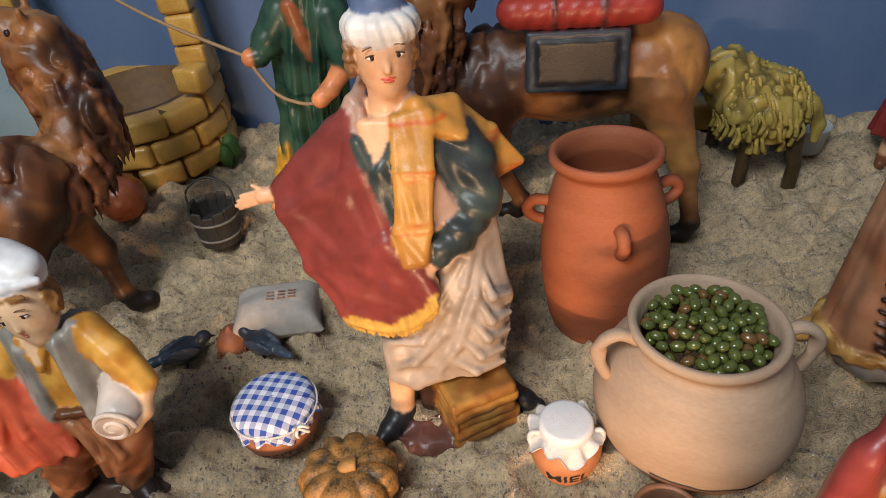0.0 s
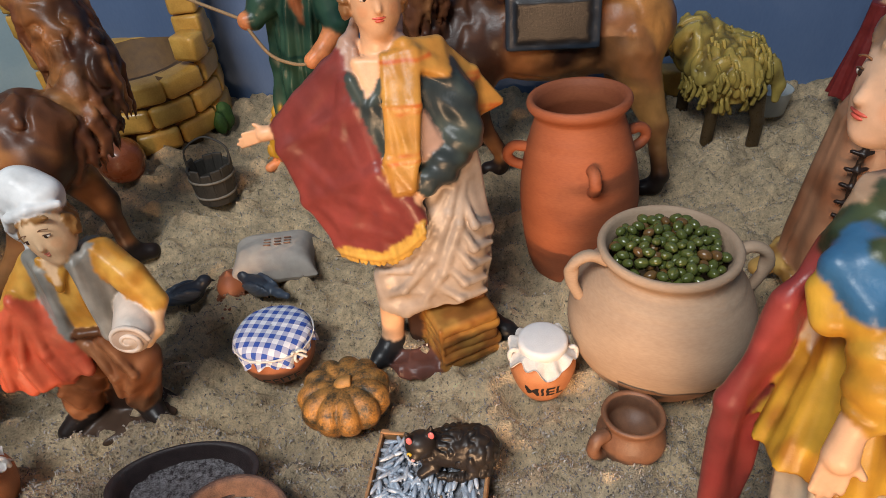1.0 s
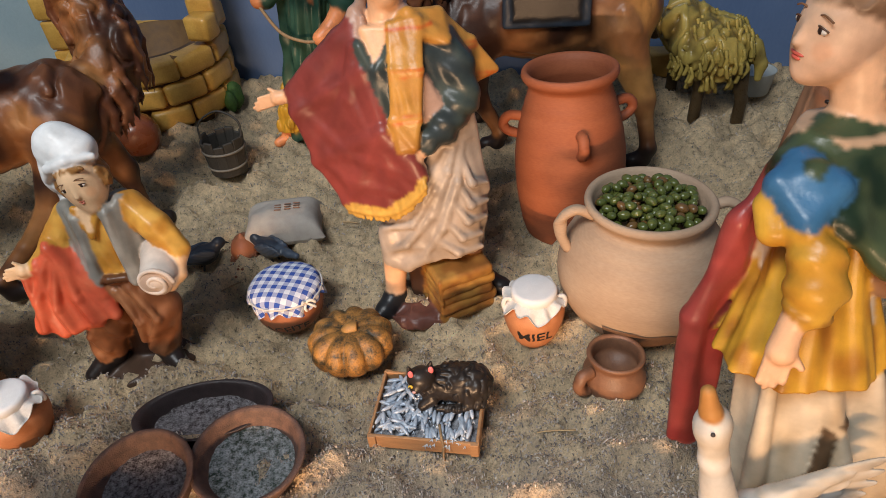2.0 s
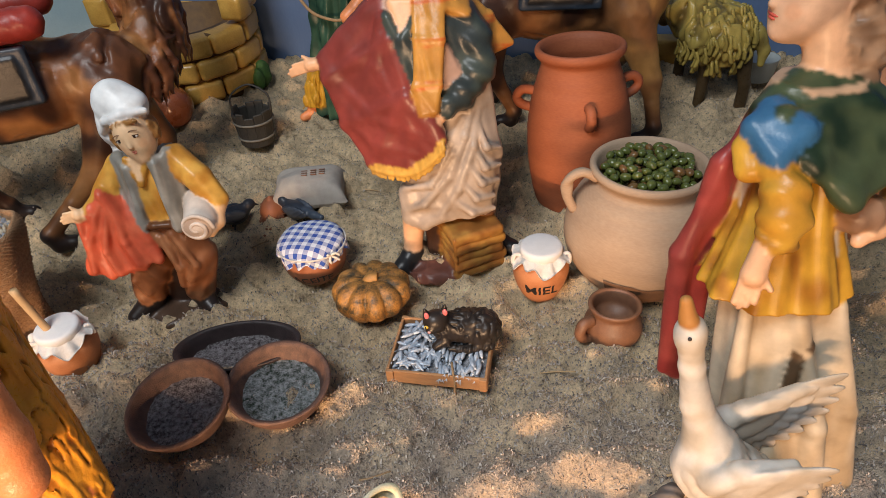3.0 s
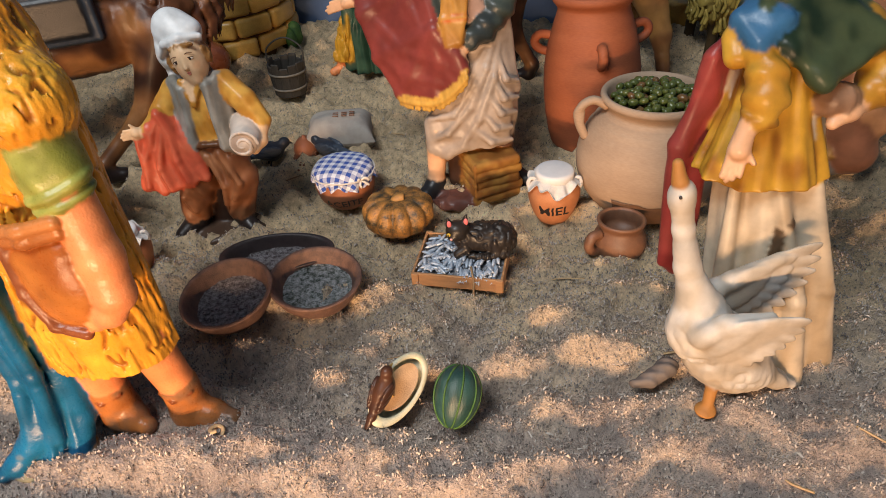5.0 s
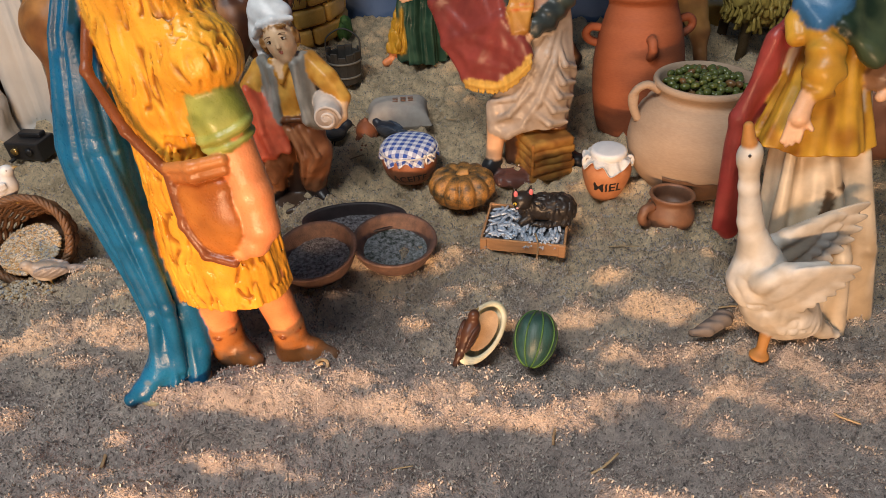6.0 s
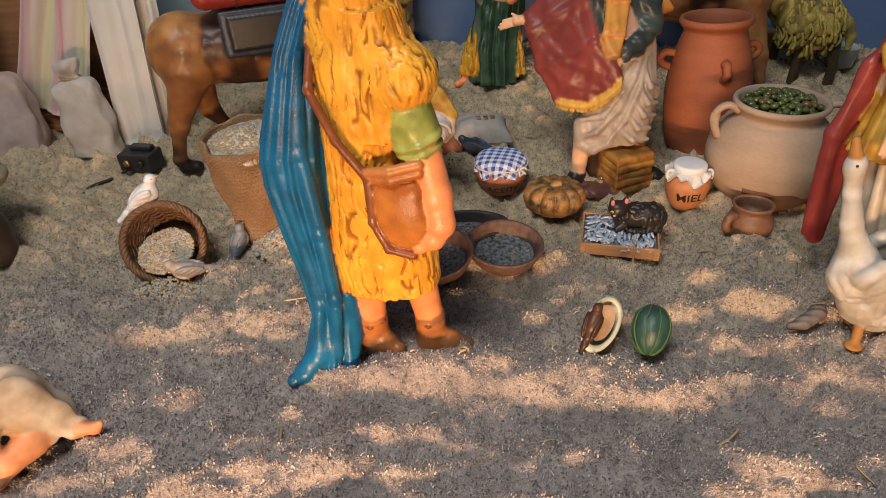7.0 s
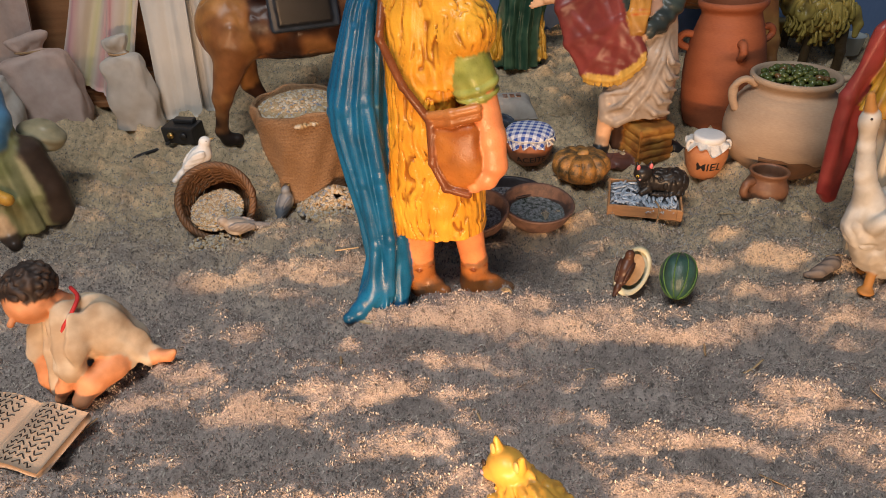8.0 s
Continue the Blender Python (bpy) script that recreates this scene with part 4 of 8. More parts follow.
def face(g, c, r, aim, skin, lips=(0.55, 0.10, 0.07), roll=0, mouth=1.0):
    """A plain head with a nose, turned towards aim (degrees about z) and tipped sideways by roll."""
    a, w0 = radians(aim), radians(roll)
    f, s, up = Vector((math.sin(a), -math.cos(a), 0)), Vector((math.cos(a), math.sin(a), 0)), Vector((0, 0, 1))
    s, up = s * math.cos(w0) + up * math.sin(w0), up * math.cos(w0) - s * math.sin(w0)
    c = Vector(c)
    turn = (0, -roll, aim)

    def at(u, w, d):
        return tuple(c + s * (u * r) + f * (d * r) + up * (w * r))
    blush = tuple(q * k for q, k in zip(skin, (0.99, 0.88, 0.82)))
    g.ell(skin, tuple(c), (r * 0.86, r * 0.95, r * 1.15), turn, 0.1)
    g.ell(skin, at(0, -0.5, 0.22), (r * 0.62, r * 0.66, r * 0.62), turn, 0.35 * r)
    g.cap(skin, at(0, 0.22, 0.86), at(0, -0.13, 1.03), 0.07 * r, 0.11 * r, 0.14 * r)
    g.ell(skin, at(0, -0.88, 0.6), (r * 0.26, r * 0.26, r * 0.22), turn, 0.3 * r)
    for u in (-0.37, 0.37):
        g.spot(blush, at(u * 1.25, -0.2, 0.72), 0.22 * r)
        g.bit((0.72, 0.66, 0.58), at(u, 0.2, 0.80), (0.17 * r, 0.06 * r, 0.085 * r), turn)
        g.bit((0.035, 0.018, 0.012), at(u, 0.205, 0.835), (0.075 * r, 0.045 * r, 0.08 * r), turn)
        g.bar((0.09, 0.04, 0.02), [at(u - 0.19, 0.22, 0.78), at(u - 0.01, 0.30, 0.865), at(u + 0.19, 0.22, 0.78)], 0.02 * r)
        g.bar((0.20, 0.09, 0.04), [at(u - 0.24, 0.43, 0.78), at(u, 0.52, 0.83), at(u + 0.24, 0.43, 0.77)], 0.022 * r)
    g.bit(lips, at(0, -0.39, 0.93), (0.24 * r * mouth, 0.08 * r, 0.05 * r), turn)
    g.bit(lips, at(0, -0.48, 0.93), (0.17 * r * mouth, 0.08 * r, 0.055 * r), turn)


def hand(g, skin, wrist, palm, tip, r=0.42, side=(0, 0, 1)):
    w, p, t, s = Vector(wrist), Vector(palm), Vector(tip), Vector(side)
    g.cap(skin, w, p, r * 0.8, r, 0.2)
    for i in range(4):
        o = s * ((i - 1.5) * r * 0.52)
        g.cap(skin, tuple(p + o * 0.8), tuple(t + o - (t - p) * (0.12 * abs(i - 1.2))), r * 0.34, r * 0.24, 0.06)
    g.cap(skin, tuple(p + s * r * 0.6), tuple(p + s * r * 1.6 + (t - p) * 0.35), r * 0.36, r * 0.26, 0.08)


def vendor():
    g = Figure((-10.6, 27.2, -2.2), (6.2, 37.4, 22), 0.085)
    white, lining, bale = (0.70, 0.68, 0.65), (0.40, 0.26, 0.20), (0.40, 0.21, 0.05)

    def bands(p):
        x, z = p[..., 0], p[..., 2]
        low = [np.abs(z - q + 0.04 * np.abs(x)) for q in (15.35, 13.62, 13.32, 11.52, 11.22)]
        side = [np.abs(z + 0.30 * (x - 2.2) - q) for q in (13.95, 13.72, 12.45, 12.22)]
        near = np.where(x < 1.0, np.minimum.reduce(low), np.minimum.reduce(side))
        return np.clip(1.7 - near / 0.07, 0, 1) * np.clip(0.75 + 1.2 * lattice(p * 2.0, 9), 0, 1)
    g.wash(GOLD, (0.50, 0.10, 0.018), bands)
    g.wash(MAROON, (0.165, 0.034, 0.029), patches(2.4, 1.4, 3)).wash(LINEN, (0.34, 0.27, 0.215), patches(1.6, 1.4, 4)).wash(GOLD, (0.42, 0.19, 0.038), patches(1.4, 1.4, 5)).wash(TEAL, (0.028, 0.038, 0.04), patches(1.2, 0.8, 6))
    g.wash(bale, (0.24, 0.10, 0.025), patches(1.0, 0.9, 7))
    # legs, shoes and the folded bales he leans on
    g.cap(SKIN, (-2.55, 30.6, -0.6), (-2.2, 31.3, 3.4), 0.62, 0.8)
    g.cap((0.12, 0.06, 0.04), (2.6, 31.8, -0.6), (2.2, 31.9, 3.4), 0.7, 0.85)
    g.chain(BLACK, [(-2.55, 30.6, -0.7, 0.74), (-3.2, 29.7, -1.15, 0.62), (-3.8, 29.0, -1.35, 0.40)], 0.2)
    g.chain(BLACK, [(3.0, 31.7, -0.6, 0.72), (4.1, 31.2, -1.0, 0.60), (4.8, 30.9, -1.15, 0.40)], 0.2)
    for i, (zz, hx, turn, ox) in enumerate(((-1.25, 1.85, 25, 0), (-0.55, 1.90, 27, 0.06), (0.12, 1.80, 23, -0.05), (0.80, 1.86, 26, 0.04), (1.5, 1.82, 24, -0.03))):
        g.box(bale, (1.40 + ox, 30.7, zz), (hx, 1.6, 0.38), (0, 0, turn), 0.30, 0.05, drape(0.03, (1, 0.3, 0.2), 1.4, i + 1))
    g.chain((0.30, 0.13, 0.03), [(0.42, 28.65, 1.75, 0.12), (0.44, 28.55, 0.2, 0.12), (0.46, 28.65, -1.4, 0.12)], 0.1)
    g.ell((0.15, 0.06, 0.045), (-0.9, 29.4, -1.4), (1.7, 1.2, 0.55), (0, 0, 10), 0.4, curls(0.12, 1.6, 3))
    # dark box added to paint the shade under the skirt
    g.box((0.06, 0.03, 0.02), (-0.4, 31.8, 0.6), (1.3, 0.9, 2.4), (0, 0, 5), 0.5, 0.3)
    # wrapped skirt with its swags
    g.robe(LINEN, [(2.3, 0.15, 31.7, 2.85, 1.7), (3.4, 0.2, 31.75, 3.0, 1.85), (6.0, 0.55, 32.2, 2.95, 1.85), (8.8, 0.75, 33.0, 2.35, 1.55), (10.8, 0.8, 33.4, 2.0, 1.4)], (5, 0.05, 0.02, 1.5), 0.3, drape(0.05, (0.85, 0.1, 0.5), 1.3, 15))
    for pts in (((1.9, 32.0, 9.7), (1.3, 31.1, 7.8), (0.2, 30.4, 5.4), (-1.4, 30.1, 3.6), (-2.6, 30.5, 2.9)),
                ((1.5, 31.9, 9.4), (0.5, 30.8, 6.9), (-0.9, 30.3, 4.9), (-2.6, 30.8, 4.4)),
                ((1.2, 31.5, 8.8), (-0.6, 30.5, 6.2), (-2.4, 30.8, 5.4)),
                ((2.1, 31.9, 9.0), (1.8, 30.9, 7.2), (0.8, 30.2, 4.6), (-0.2, 30.0, 3.1)),
                ((2.1, 31.6, 8.3), (2.6, 30.9, 7.1), (3.4, 31.6, 6.7)),
                ((1.8, 31.0, 7.1), (2.5, 30.5, 5.9), (3.4, 31.4, 5.6)),
                ((1.5, 30.6, 6.0), (2.3, 30.3, 4.9), (3.3, 31.2, 4.6)),
                ((1.1, 30.3, 4.9), (1.9, 30.1, 3.9), (3.0, 30.9, 3.6)),
                ((0.4, 30.1, 3.9), (1.6, 30.0, 2.9), (3.0, 30.9, 2.6))):
        g.chain(LINEN, [(*q, 0.24 if 0 < i < len(pts) - 1 else 0.14) for i, q in enumerate(pts)], 0.22)
    g.chain(LINEN, [(-2.5, 31.2, 3.9, 0.6), (-2.4, 30.7, 2.3, 0.5), (-1.5, 30.3, 1.9, 0.42), (-0.4, 30.1, 2.6, 0.35)], 0.4)
    # shirt and arm
    g.robe(TEAL, [(9.5, 0.3, 33.0, 2.1, 1.5), (12.0, -0.3, 33.4, 2.3, 1.6), (14.0, -0.7, 33.8, 2.2, 1.45), (15.2, -1.0, 34.1, 1.4, 1.1)], (7, 0.05, 0.03, 1.0), 0.5)
    sl = drape(0.08, (0.7, 0.2, 1), 1.1, 2)
    g.chain(TEAL, [(1.3, 34.0, 14.0, 1.0), (2.0, 33.5, 12.8, 1.08), (2.25, 32.9, 11.4, 1.0)], 0.4, sl)
    g.chain(TEAL, [(2.25, 32.9, 11.4, 1.0), (1.2, 31.8, 10.3, 0.86), (0.35, 31.2, 9.8, 0.72)], 0.3, sl)
    g.ell(TEAL, (0.3, 31.15, 9.75), (0.34, 0.74, 0.74), (0, 35, 40), 0.1)
    g.tri(lining, (0.4, 32.2, 12.9), (1.2, 32.0, 11.2), (0.2, 31.6, 11.0), 0.22, 0.2)
    hand(g, SKIN, (0.2, 31.0, 9.6), (-0.35, 30.6, 9.0), (-0.55, 30.2, 8.1), 0.36, (0.9, 0.2, -0.2))
    # neck, open collar and the pale lining round it
    g.cap(SKIN, (-1.6, 34.0, 14.2), (-1.45, 34.4, 16.9), 0.85, 0.74, 0.3)
    g.tri(SKIN, (-2.5, 33.3, 15.2), (-1.1, 33.2, 15.2), (-2.0, 32.5, 13.9), 0.22, 0.3)
    g.quad(TEAL, (-2.75, 32.9, 14.5), (-2.1, 32.3, 13.5), (-1.5, 31.6, 10.6), (-2.3, 31.9, 11.2), 0.30, 0.15, drape(0.08, (1, 0, 0.4), 0.8, 4))
    g.quad(TEAL, (-1.0, 32.8, 14.6), (-2.0, 32.2, 13.4), (-1.5, 31.5, 10.4), (-0.7, 31.5, 10.6), 0.30, 0.15, drape(0.08, (1, 0, 0.4), 0.8, 5))
    g.quad(lining, (-3.1, 34.2, 15.9), (-2.6, 33.7, 15.7), (-2.75, 32.6, 13.4), (-3.2, 32.8, 13.4), 0.18, 0.25)
    g.quad(lining, (-3.2, 32.8, 13.4), (-2.75, 32.6, 13.4), (-1.9, 31.5, 10.8), (-2.3, 31.6, 10.7), 0.18, 0.25)
    g.chain(lining, [(-2.9, 34.2, 15.9, 0.28), (-2.5, 35.3, 16.4, 0.32), (-0.6, 35.4, 16.4, 0.32), (-0.55, 34.2, 15.9, 0.30), (-0.95, 33.3, 14.9, 0.24)], 0.3)
    # maroon cloak over the outstretched arm
    fold = drape(0.09, (0.75, 0.1, 0.65), 2.3, 8)
    g.chain(MAROON, [(-2.9, 34.5, 15.2, 0.65), (-3.8, 34.3, 14.2, 0.95), (-5.4, 34.1, 12.9, 0.88), (-6.8, 33.9, 11.8, 0.68)], 0.5)
    g.quad(MAROON, (-3.2, 34.0, 15.3), (-6.8, 33.9, 12.1), (-6.8, 33.2, 11.0), (-2.8, 32.6, 13.3), 0.36, 0.4, fold)
    g.quad(MAROON, (-2.8, 32.6, 13.3), (-6.8, 33.2, 11.0), (-6.0, 32.4, 8.3), (-1.9, 31.1, 10.5), 0.36, 0.4, fold)
    g.quad(MAROON, (-1.9, 31.1, 10.5), (-6.0, 32.4, 8.3), (-4.5, 31.4, 6.1), (-2.0, 30.6, 6.3), 0.36, 0.4, fold)
    g.quad(MAROON, (-1.9, 31.1, 10.5), (-2.0, 30.6, 6.3), (-0.1, 30.1, 8.1), (-0.7, 30.5, 9.2), 0.34, 0.4, fold)
    for pts in (((-6.5, 33.2, 11.2, 0.2), (-4.0, 31.7, 9.0, 0.34), (-1.2, 30.5, 8.5, 0.2)), ((-6.0, 32.4, 8.9, 0.16), (-4.2, 31.5, 7.4, 0.30), (-1.6, 30.4, 7.2, 0.16)), ((-3.2, 33.0, 14.4, 0.2), (-3.6, 32.3, 12.0, 0.3), (-2.4, 31.2, 9.8, 0.2))):
        g.chain(MAROON, list(pts), 0.35)
    # its gold fringe, strand by strand
    edge = curve_points([(-4.65, 31.35, 6.05), (-3.3, 30.85, 5.95), (-2.0, 30.45, 6.15), (-0.9, 30.1, 7.0), (0.05, 29.95, 8.1)], 46)
    g.chain((0.50, 0.29, 0.06), [(*edge[i][0], 0.24) for i in range(0, 47, 6)], 0.1)
    rng = random.Random(3)
    for q, _ in edge:
        t = rng.uniform(0.8, 1.2)
        g.chain((0.56 * t, 0.33 * t, 0.07 * t), [(q.x, q.y - 0.14, q.z + 0.12, 0.11), (q.x + 0.05, q.y - 0.26, q.z - 0.25, 0.11), (q.x + rng.uniform(0, 0.12), q.y - 0.2, q.z - rng.uniform(0.62, 0.8), 0.09)], 0.03)
    hand(g, SKIN, (-6.9, 33.9, 11.7), (-7.9, 33.8, 11.6), (-9.4, 33.8, 11.2), 0.42, (0.15, 0.1, 1))
    # ochre shawl: a strip down the front and a flap over the shoulder
    g.quad(GOLD, (-1.1, 33.2, 15.4), (0.3, 33.3, 15.6), (0.25, 31.9, 13.5), (-1.15, 31.9, 13.6), 0.22, 0.15, drape(0.05, (1, 0, 0.1), 0.7, 3))
    g.quad(GOLD, (-1.15, 31.9, 13.6), (0.25, 31.9, 13.5), (-0.05, 31.0, 11.2), (-1.3, 31.0, 11.2), 0.22, 0.15, drape(0.05, (1, 0, 0.1), 0.7, 3))
    g.quad(GOLD, (-1.3, 31.0, 11.2), (-0.05, 31.0, 11.2), (-0.35, 30.5, 9.9), (-1.0, 30.5, 9.8), 0.24, 0.2)
    g.chain(GOLD, [(-0.5, 33.9, 15.4, 0.5), (0.9, 34.5, 15.2, 0.55)], 0.4)
    g.quad(GOLD, (-0.2, 33.7, 15.8), (1.3, 34.5, 15.4), (1.6, 33.3, 14.4), (0.3, 33.0, 15.0), 0.24, 0.3)
    g.quad(GOLD, (1.3, 34.6, 15.4), (2.9, 35.1, 13.6), (2.5, 33.9, 13.0), (1.6, 33.3, 14.4), 0.24, 0.3)
    g.quad(GOLD, (2.9, 35.1, 13.6), (4.2, 35.1, 11.9), (2.9, 34.1, 11.8), (2.5, 33.9, 13.0), 0.24, 0.3)
    # head, hair and turban
    face(g, (-1.38, 34.5, 17.8), 1.42, 11, (0.64, 0.37, 0.21))
    g.ell((0.14, 0.07, 0.035), (-1.5, 35.2, 17.9), (1.36, 1.1, 1.3), (0, 0, 0), 0.1, curls(0.10, 2.4, 3))
    for u in (-1.3, 1.22):
        g.ell((0.24, 0.12, 0.05), (-1.42 + u, 34.5 + 0.2 * u, 17.75), (0.28, 0.5, 0.85), (0, 0, 0), 0.08, curls(0.10, 2.6, 3))
    c = (-1.38, 34.75)
    g.robe(white, [(18.35, *c, 1.34, 1.34), (18.5, *c, 1.52, 1.50), (18.85, *c, 1.62, 1.58), (19.2, *c, 1.57, 1.54), (19.45, *c, 1.38, 1.35), (19.6, *c, 1.05, 1.05)], (11, 0.05, 0.035, 2.6), 0.12)
    g.ell((0.10, 0.15, 0.28), (-1.38, 34.9, 19.5), (1.12, 1.1, 1.25), (0, 0, 0), 0.1)
    return g.build("vendor_figurine", "painted resin man in maroon cloak and white turban, one arm out", "figurine", 0.3, 31.0, soften=1)


def boy():
    g = Figure((-23.2, 23.6, -2.4), (-11.4, 31, 14.2), 0.07)
    pants, vest, shirt, red, hat = (0.21, 0.078, 0.032), (0.23, 0.215, 0.185), (0.68, 0.37, 0.07), (0.72, 0.15, 0.07), (0.80, 0.79, 0.77)
    skin, hair = (0.80, 0.53, 0.31), (0.30, 0.14, 0.04)
    g.wash(pants, (0.34, 0.14, 0.06), patches(1.0, 0.9, 3)).wash(vest, (0.36, 0.335, 0.29), lambda p: np.clip(0.3 + 1.6 * lattice(p * (2.6, 2.6, 0.7), 4), 0, 1)).wash(shirt, (0.54, 0.24, 0.035), patches(0.9, 1.0, 5)).wash(red, (0.58, 0.085, 0.04), patches(1.1, 1.6, 6))
    # wide trousers on a dark brown base, near-black filler behind the legs
    crease = drape(0.11, (0.9, 0.3, 0.45), 0.95, 4)
    g.chain(pants, [(-17.4, 27.6, 4.8, 1.15), (-18.6, 26.9, 2.2, 1.28), (-19.3, 26.6, 0.0, 0.95)], 0.35, crease)
    g.chain(pants, [(-16.3, 27.6, 4.8, 1.15), (-15.7, 27.2, 2.2, 1.28), (-16.1, 27.0, 0.0, 0.95)], 0.35, drape(0.11, (0.9, -0.3, -0.45), 0.95, 6))
    for pts in (((-16.2, 26.4, 4.6), (-15.2, 25.9, 2.6), (-15.9, 26.0, 1.4)), ((-17.0, 26.4, 4.4), (-16.3, 25.9, 2.4), (-16.6, 26.1, 0.9)), ((-18.0, 26.2, 3.6), (-19.2, 25.6, 1.8), (-18.8, 25.7, 0.6))):
        g.chain(pants, [(*q, 0.22) for q in pts], 0.25)
    g.chain((0.13, 0.05, 0.02), [(-17.9, 26.6, 5.15, 0.2), (-17.0, 26.3, 5.35, 0.22), (-15.8, 26.5, 5.3, 0.2)], 0.1)
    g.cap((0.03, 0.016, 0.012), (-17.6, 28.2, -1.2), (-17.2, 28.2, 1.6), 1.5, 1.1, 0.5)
    g.chain((0.025, 0.018, 0.016), [(-19.3, 26.5, -0.7, 0.75), (-20.2, 25.5, -1.3, 0.55)], 0.3)
    g.chain((0.025, 0.018, 0.016), [(-16.1, 26.9, -0.7, 0.72), (-15.3, 26.1, -1.2, 0.52)], 0.3)
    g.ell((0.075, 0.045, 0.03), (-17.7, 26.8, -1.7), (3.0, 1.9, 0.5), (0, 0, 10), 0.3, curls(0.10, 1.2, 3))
    # shirt, with the open waistcoat over it
    g.robe(shirt, [(5.0, -16.9, 27.8, 1.35, 1.15), (7.0, -16.9, 27.9, 1.5, 1.2), (9.1, -16.9, 28.0, 1.2, 0.95)], (9, 0.05, 0.03, 1.0), 0.3)
    g.quad(vest, (-18.4, 27.8, 9.2), (-17.6, 27.0, 8.9), (-17.7, 26.5, 5.2), (-18.7, 27.0, 4.8), 0.30, 0.2, drape(0.05, (1, 0.3, 0), 0.55, 2))
    g.quad(vest, (-15.4, 27.8, 9.4), (-16.0, 27.0, 9.1), (-15.6, 26.4, 5.2), (-14.8, 27.0, 4.5), 0.30, 0.2, drape(0.05, (1, 0.3, 0), 0.55, 3))
    g.robe(vest, [(4.7, -18.3, 28.1, 0.75, 1.0), (7.0, -18.2, 28.2, 0.75, 1.1), (9.2, -17.9, 28.3, 0.6, 0.8)], (6, 0.08, 0.04, 1.0), 0.15)
    g.robe(vest, [(4.4, -15.2, 28.1, 0.75, 1.0), (7.0, -15.5, 28.2, 0.75, 1.1), (9.3, -15.9, 28.3, 0.6, 0.8)], (6, 0.08, 0.04, 2.0), 0.15)
    g.tri(skin, (-17.5, 27.2, 9.3), (-16.4, 27.1, 9.4), (-16.9, 26.75, 8.2), 0.16, 0.1)
    g.chain(shirt, [(-17.6, 27.2, 9.4, 0.18), (-16.95, 26.7, 8.0, 0.16), (-16.3, 27.1, 9.5, 0.18)], 0.12)
    # arms
    g.chain(shirt, [(-18.7, 28.1, 8.5, 0.75), (-19.6, 27.3, 7.2, 0.75), (-20.3, 26.4, 6.5, 0.55)], 0.3, drape(0.04, (1, 0.5, -0.6), 0.8, 2))
    hand(g, skin, (-20.4, 26.3, 6.5), (-20.9, 25.9, 6.6), (-21.8, 25.5, 6.6), 0.36, (0.1, 0.2, 1))
    g.chain(shirt, [(-15.2, 28.1, 8.9, 0.78), (-14.0, 27.5, 7.9, 0.80), (-13.0, 26.9, 6.7, 0.66)], 0.3, drape(0.04, (1, 0.5, 0.6), 0.8, 2))
    g.chain(skin, [(-12.95, 26.7, 6.6, 0.45), (-12.9, 26.0, 5.8, 0.38), (-13.3, 25.5, 5.4, 0.3)], 0.2)
    # red cloth over the arm
    cloth = drape(0.15, (1, 0.25, 0.30), 1.15, 3)
    g.quad(red, (-19.5, 26.6, 7.4), (-20.9, 25.9, 6.0), (-21.3, 25.4, 2.9), (-20.2, 25.4, 2.5), 0.26, 0.3, cloth)
    g.quad(red, (-19.5, 26.6, 7.4), (-20.2, 25.4, 2.5), (-17.4, 25.9, 3.2), (-17.8, 26.2, 4.5), 0.26, 0.3, cloth)
    g.tri(red, (-19.5, 26.6, 7.4), (-17.8, 26.2, 4.5), (-18.9, 26.9, 7.0), 0.26, 0.3, cloth)
    for pts in (((-19.7, 26.2, 7.0), (-20.9, 25.5, 4.6), (-21.0, 25.1, 3.0)), ((-19.4, 26.2, 6.6), (-20.0, 25.4, 4.2), (-19.6, 25.2, 2.7)), ((-19.0, 26.3, 6.4), (-18.8, 25.7, 4.6), (-18.4, 25.5, 3.2))):
        g.chain(red, [(*q, 0.2) for q in pts], 0.25)
    # rolled towel
    g.cap((0.70, 0.59, 0.50), (-14.15, 27.2, 6.3), (-13.75, 25.75, 6.1), 0.98, 0.98, 0.1)
    g.ell((0.50, 0.38, 0.30), (-13.72, 25.0, 6.1), (0.86, 0.16, 0.86), (0, 0, 8), 0.05)
    turnpts = [(-13.72 + (0.98 - 0.046 * i) * math.cos(0.6 * i), 24.95 - 0.005 * i, 6.1 + (0.98 - 0.046 * i) * math.sin(0.6 * i)) for i in range(20)]
    g.bar((0.72, 0.61, 0.52), turnpts, 0.125)
    # head tilted to one side, curls, and a tall white cap set back
    g.cap(skin, (-16.9, 28.0, 8.9), (-16.85, 28.0, 10.0), 0.55, 0.55, 0.3)
    face(g, (-16.8, 27.75, 10.65), 1.2, 8, skin, lips=(0.62, 0.20, 0.13), roll=14, mouth=0.62)
    for x, y, z, r in ((-17.95, 27.9, 10.2, (0.18, 0.36, 0.6)), (-15.74, 28.0, 10.8, (0.16, 0.36, 0.55)), (-17.1, 27.1, 11.55, (0.5, 0.16, 0.14)), (-16.4, 27.1, 11.68, (0.4, 0.16, 0.14))):
        g.ell(hair, (x, y, z), r, (0, -14, 0), 0.06, curls(0.08, 3, 5))
    g.ell(hair, (-17.0, 28.5, 10.6), (1.15, 0.9, 1.1), (0, 0, 0), 0.1, curls(0.1, 2.6, 5))
    crown = drape(0.015, (0.5, 0, 1), 0.8, 6)
    g.ell(hat, (-17.65, 28.75, 11.85), (1.34, 1.2, 1.6), (0, -20, 0), 0.3, crown)
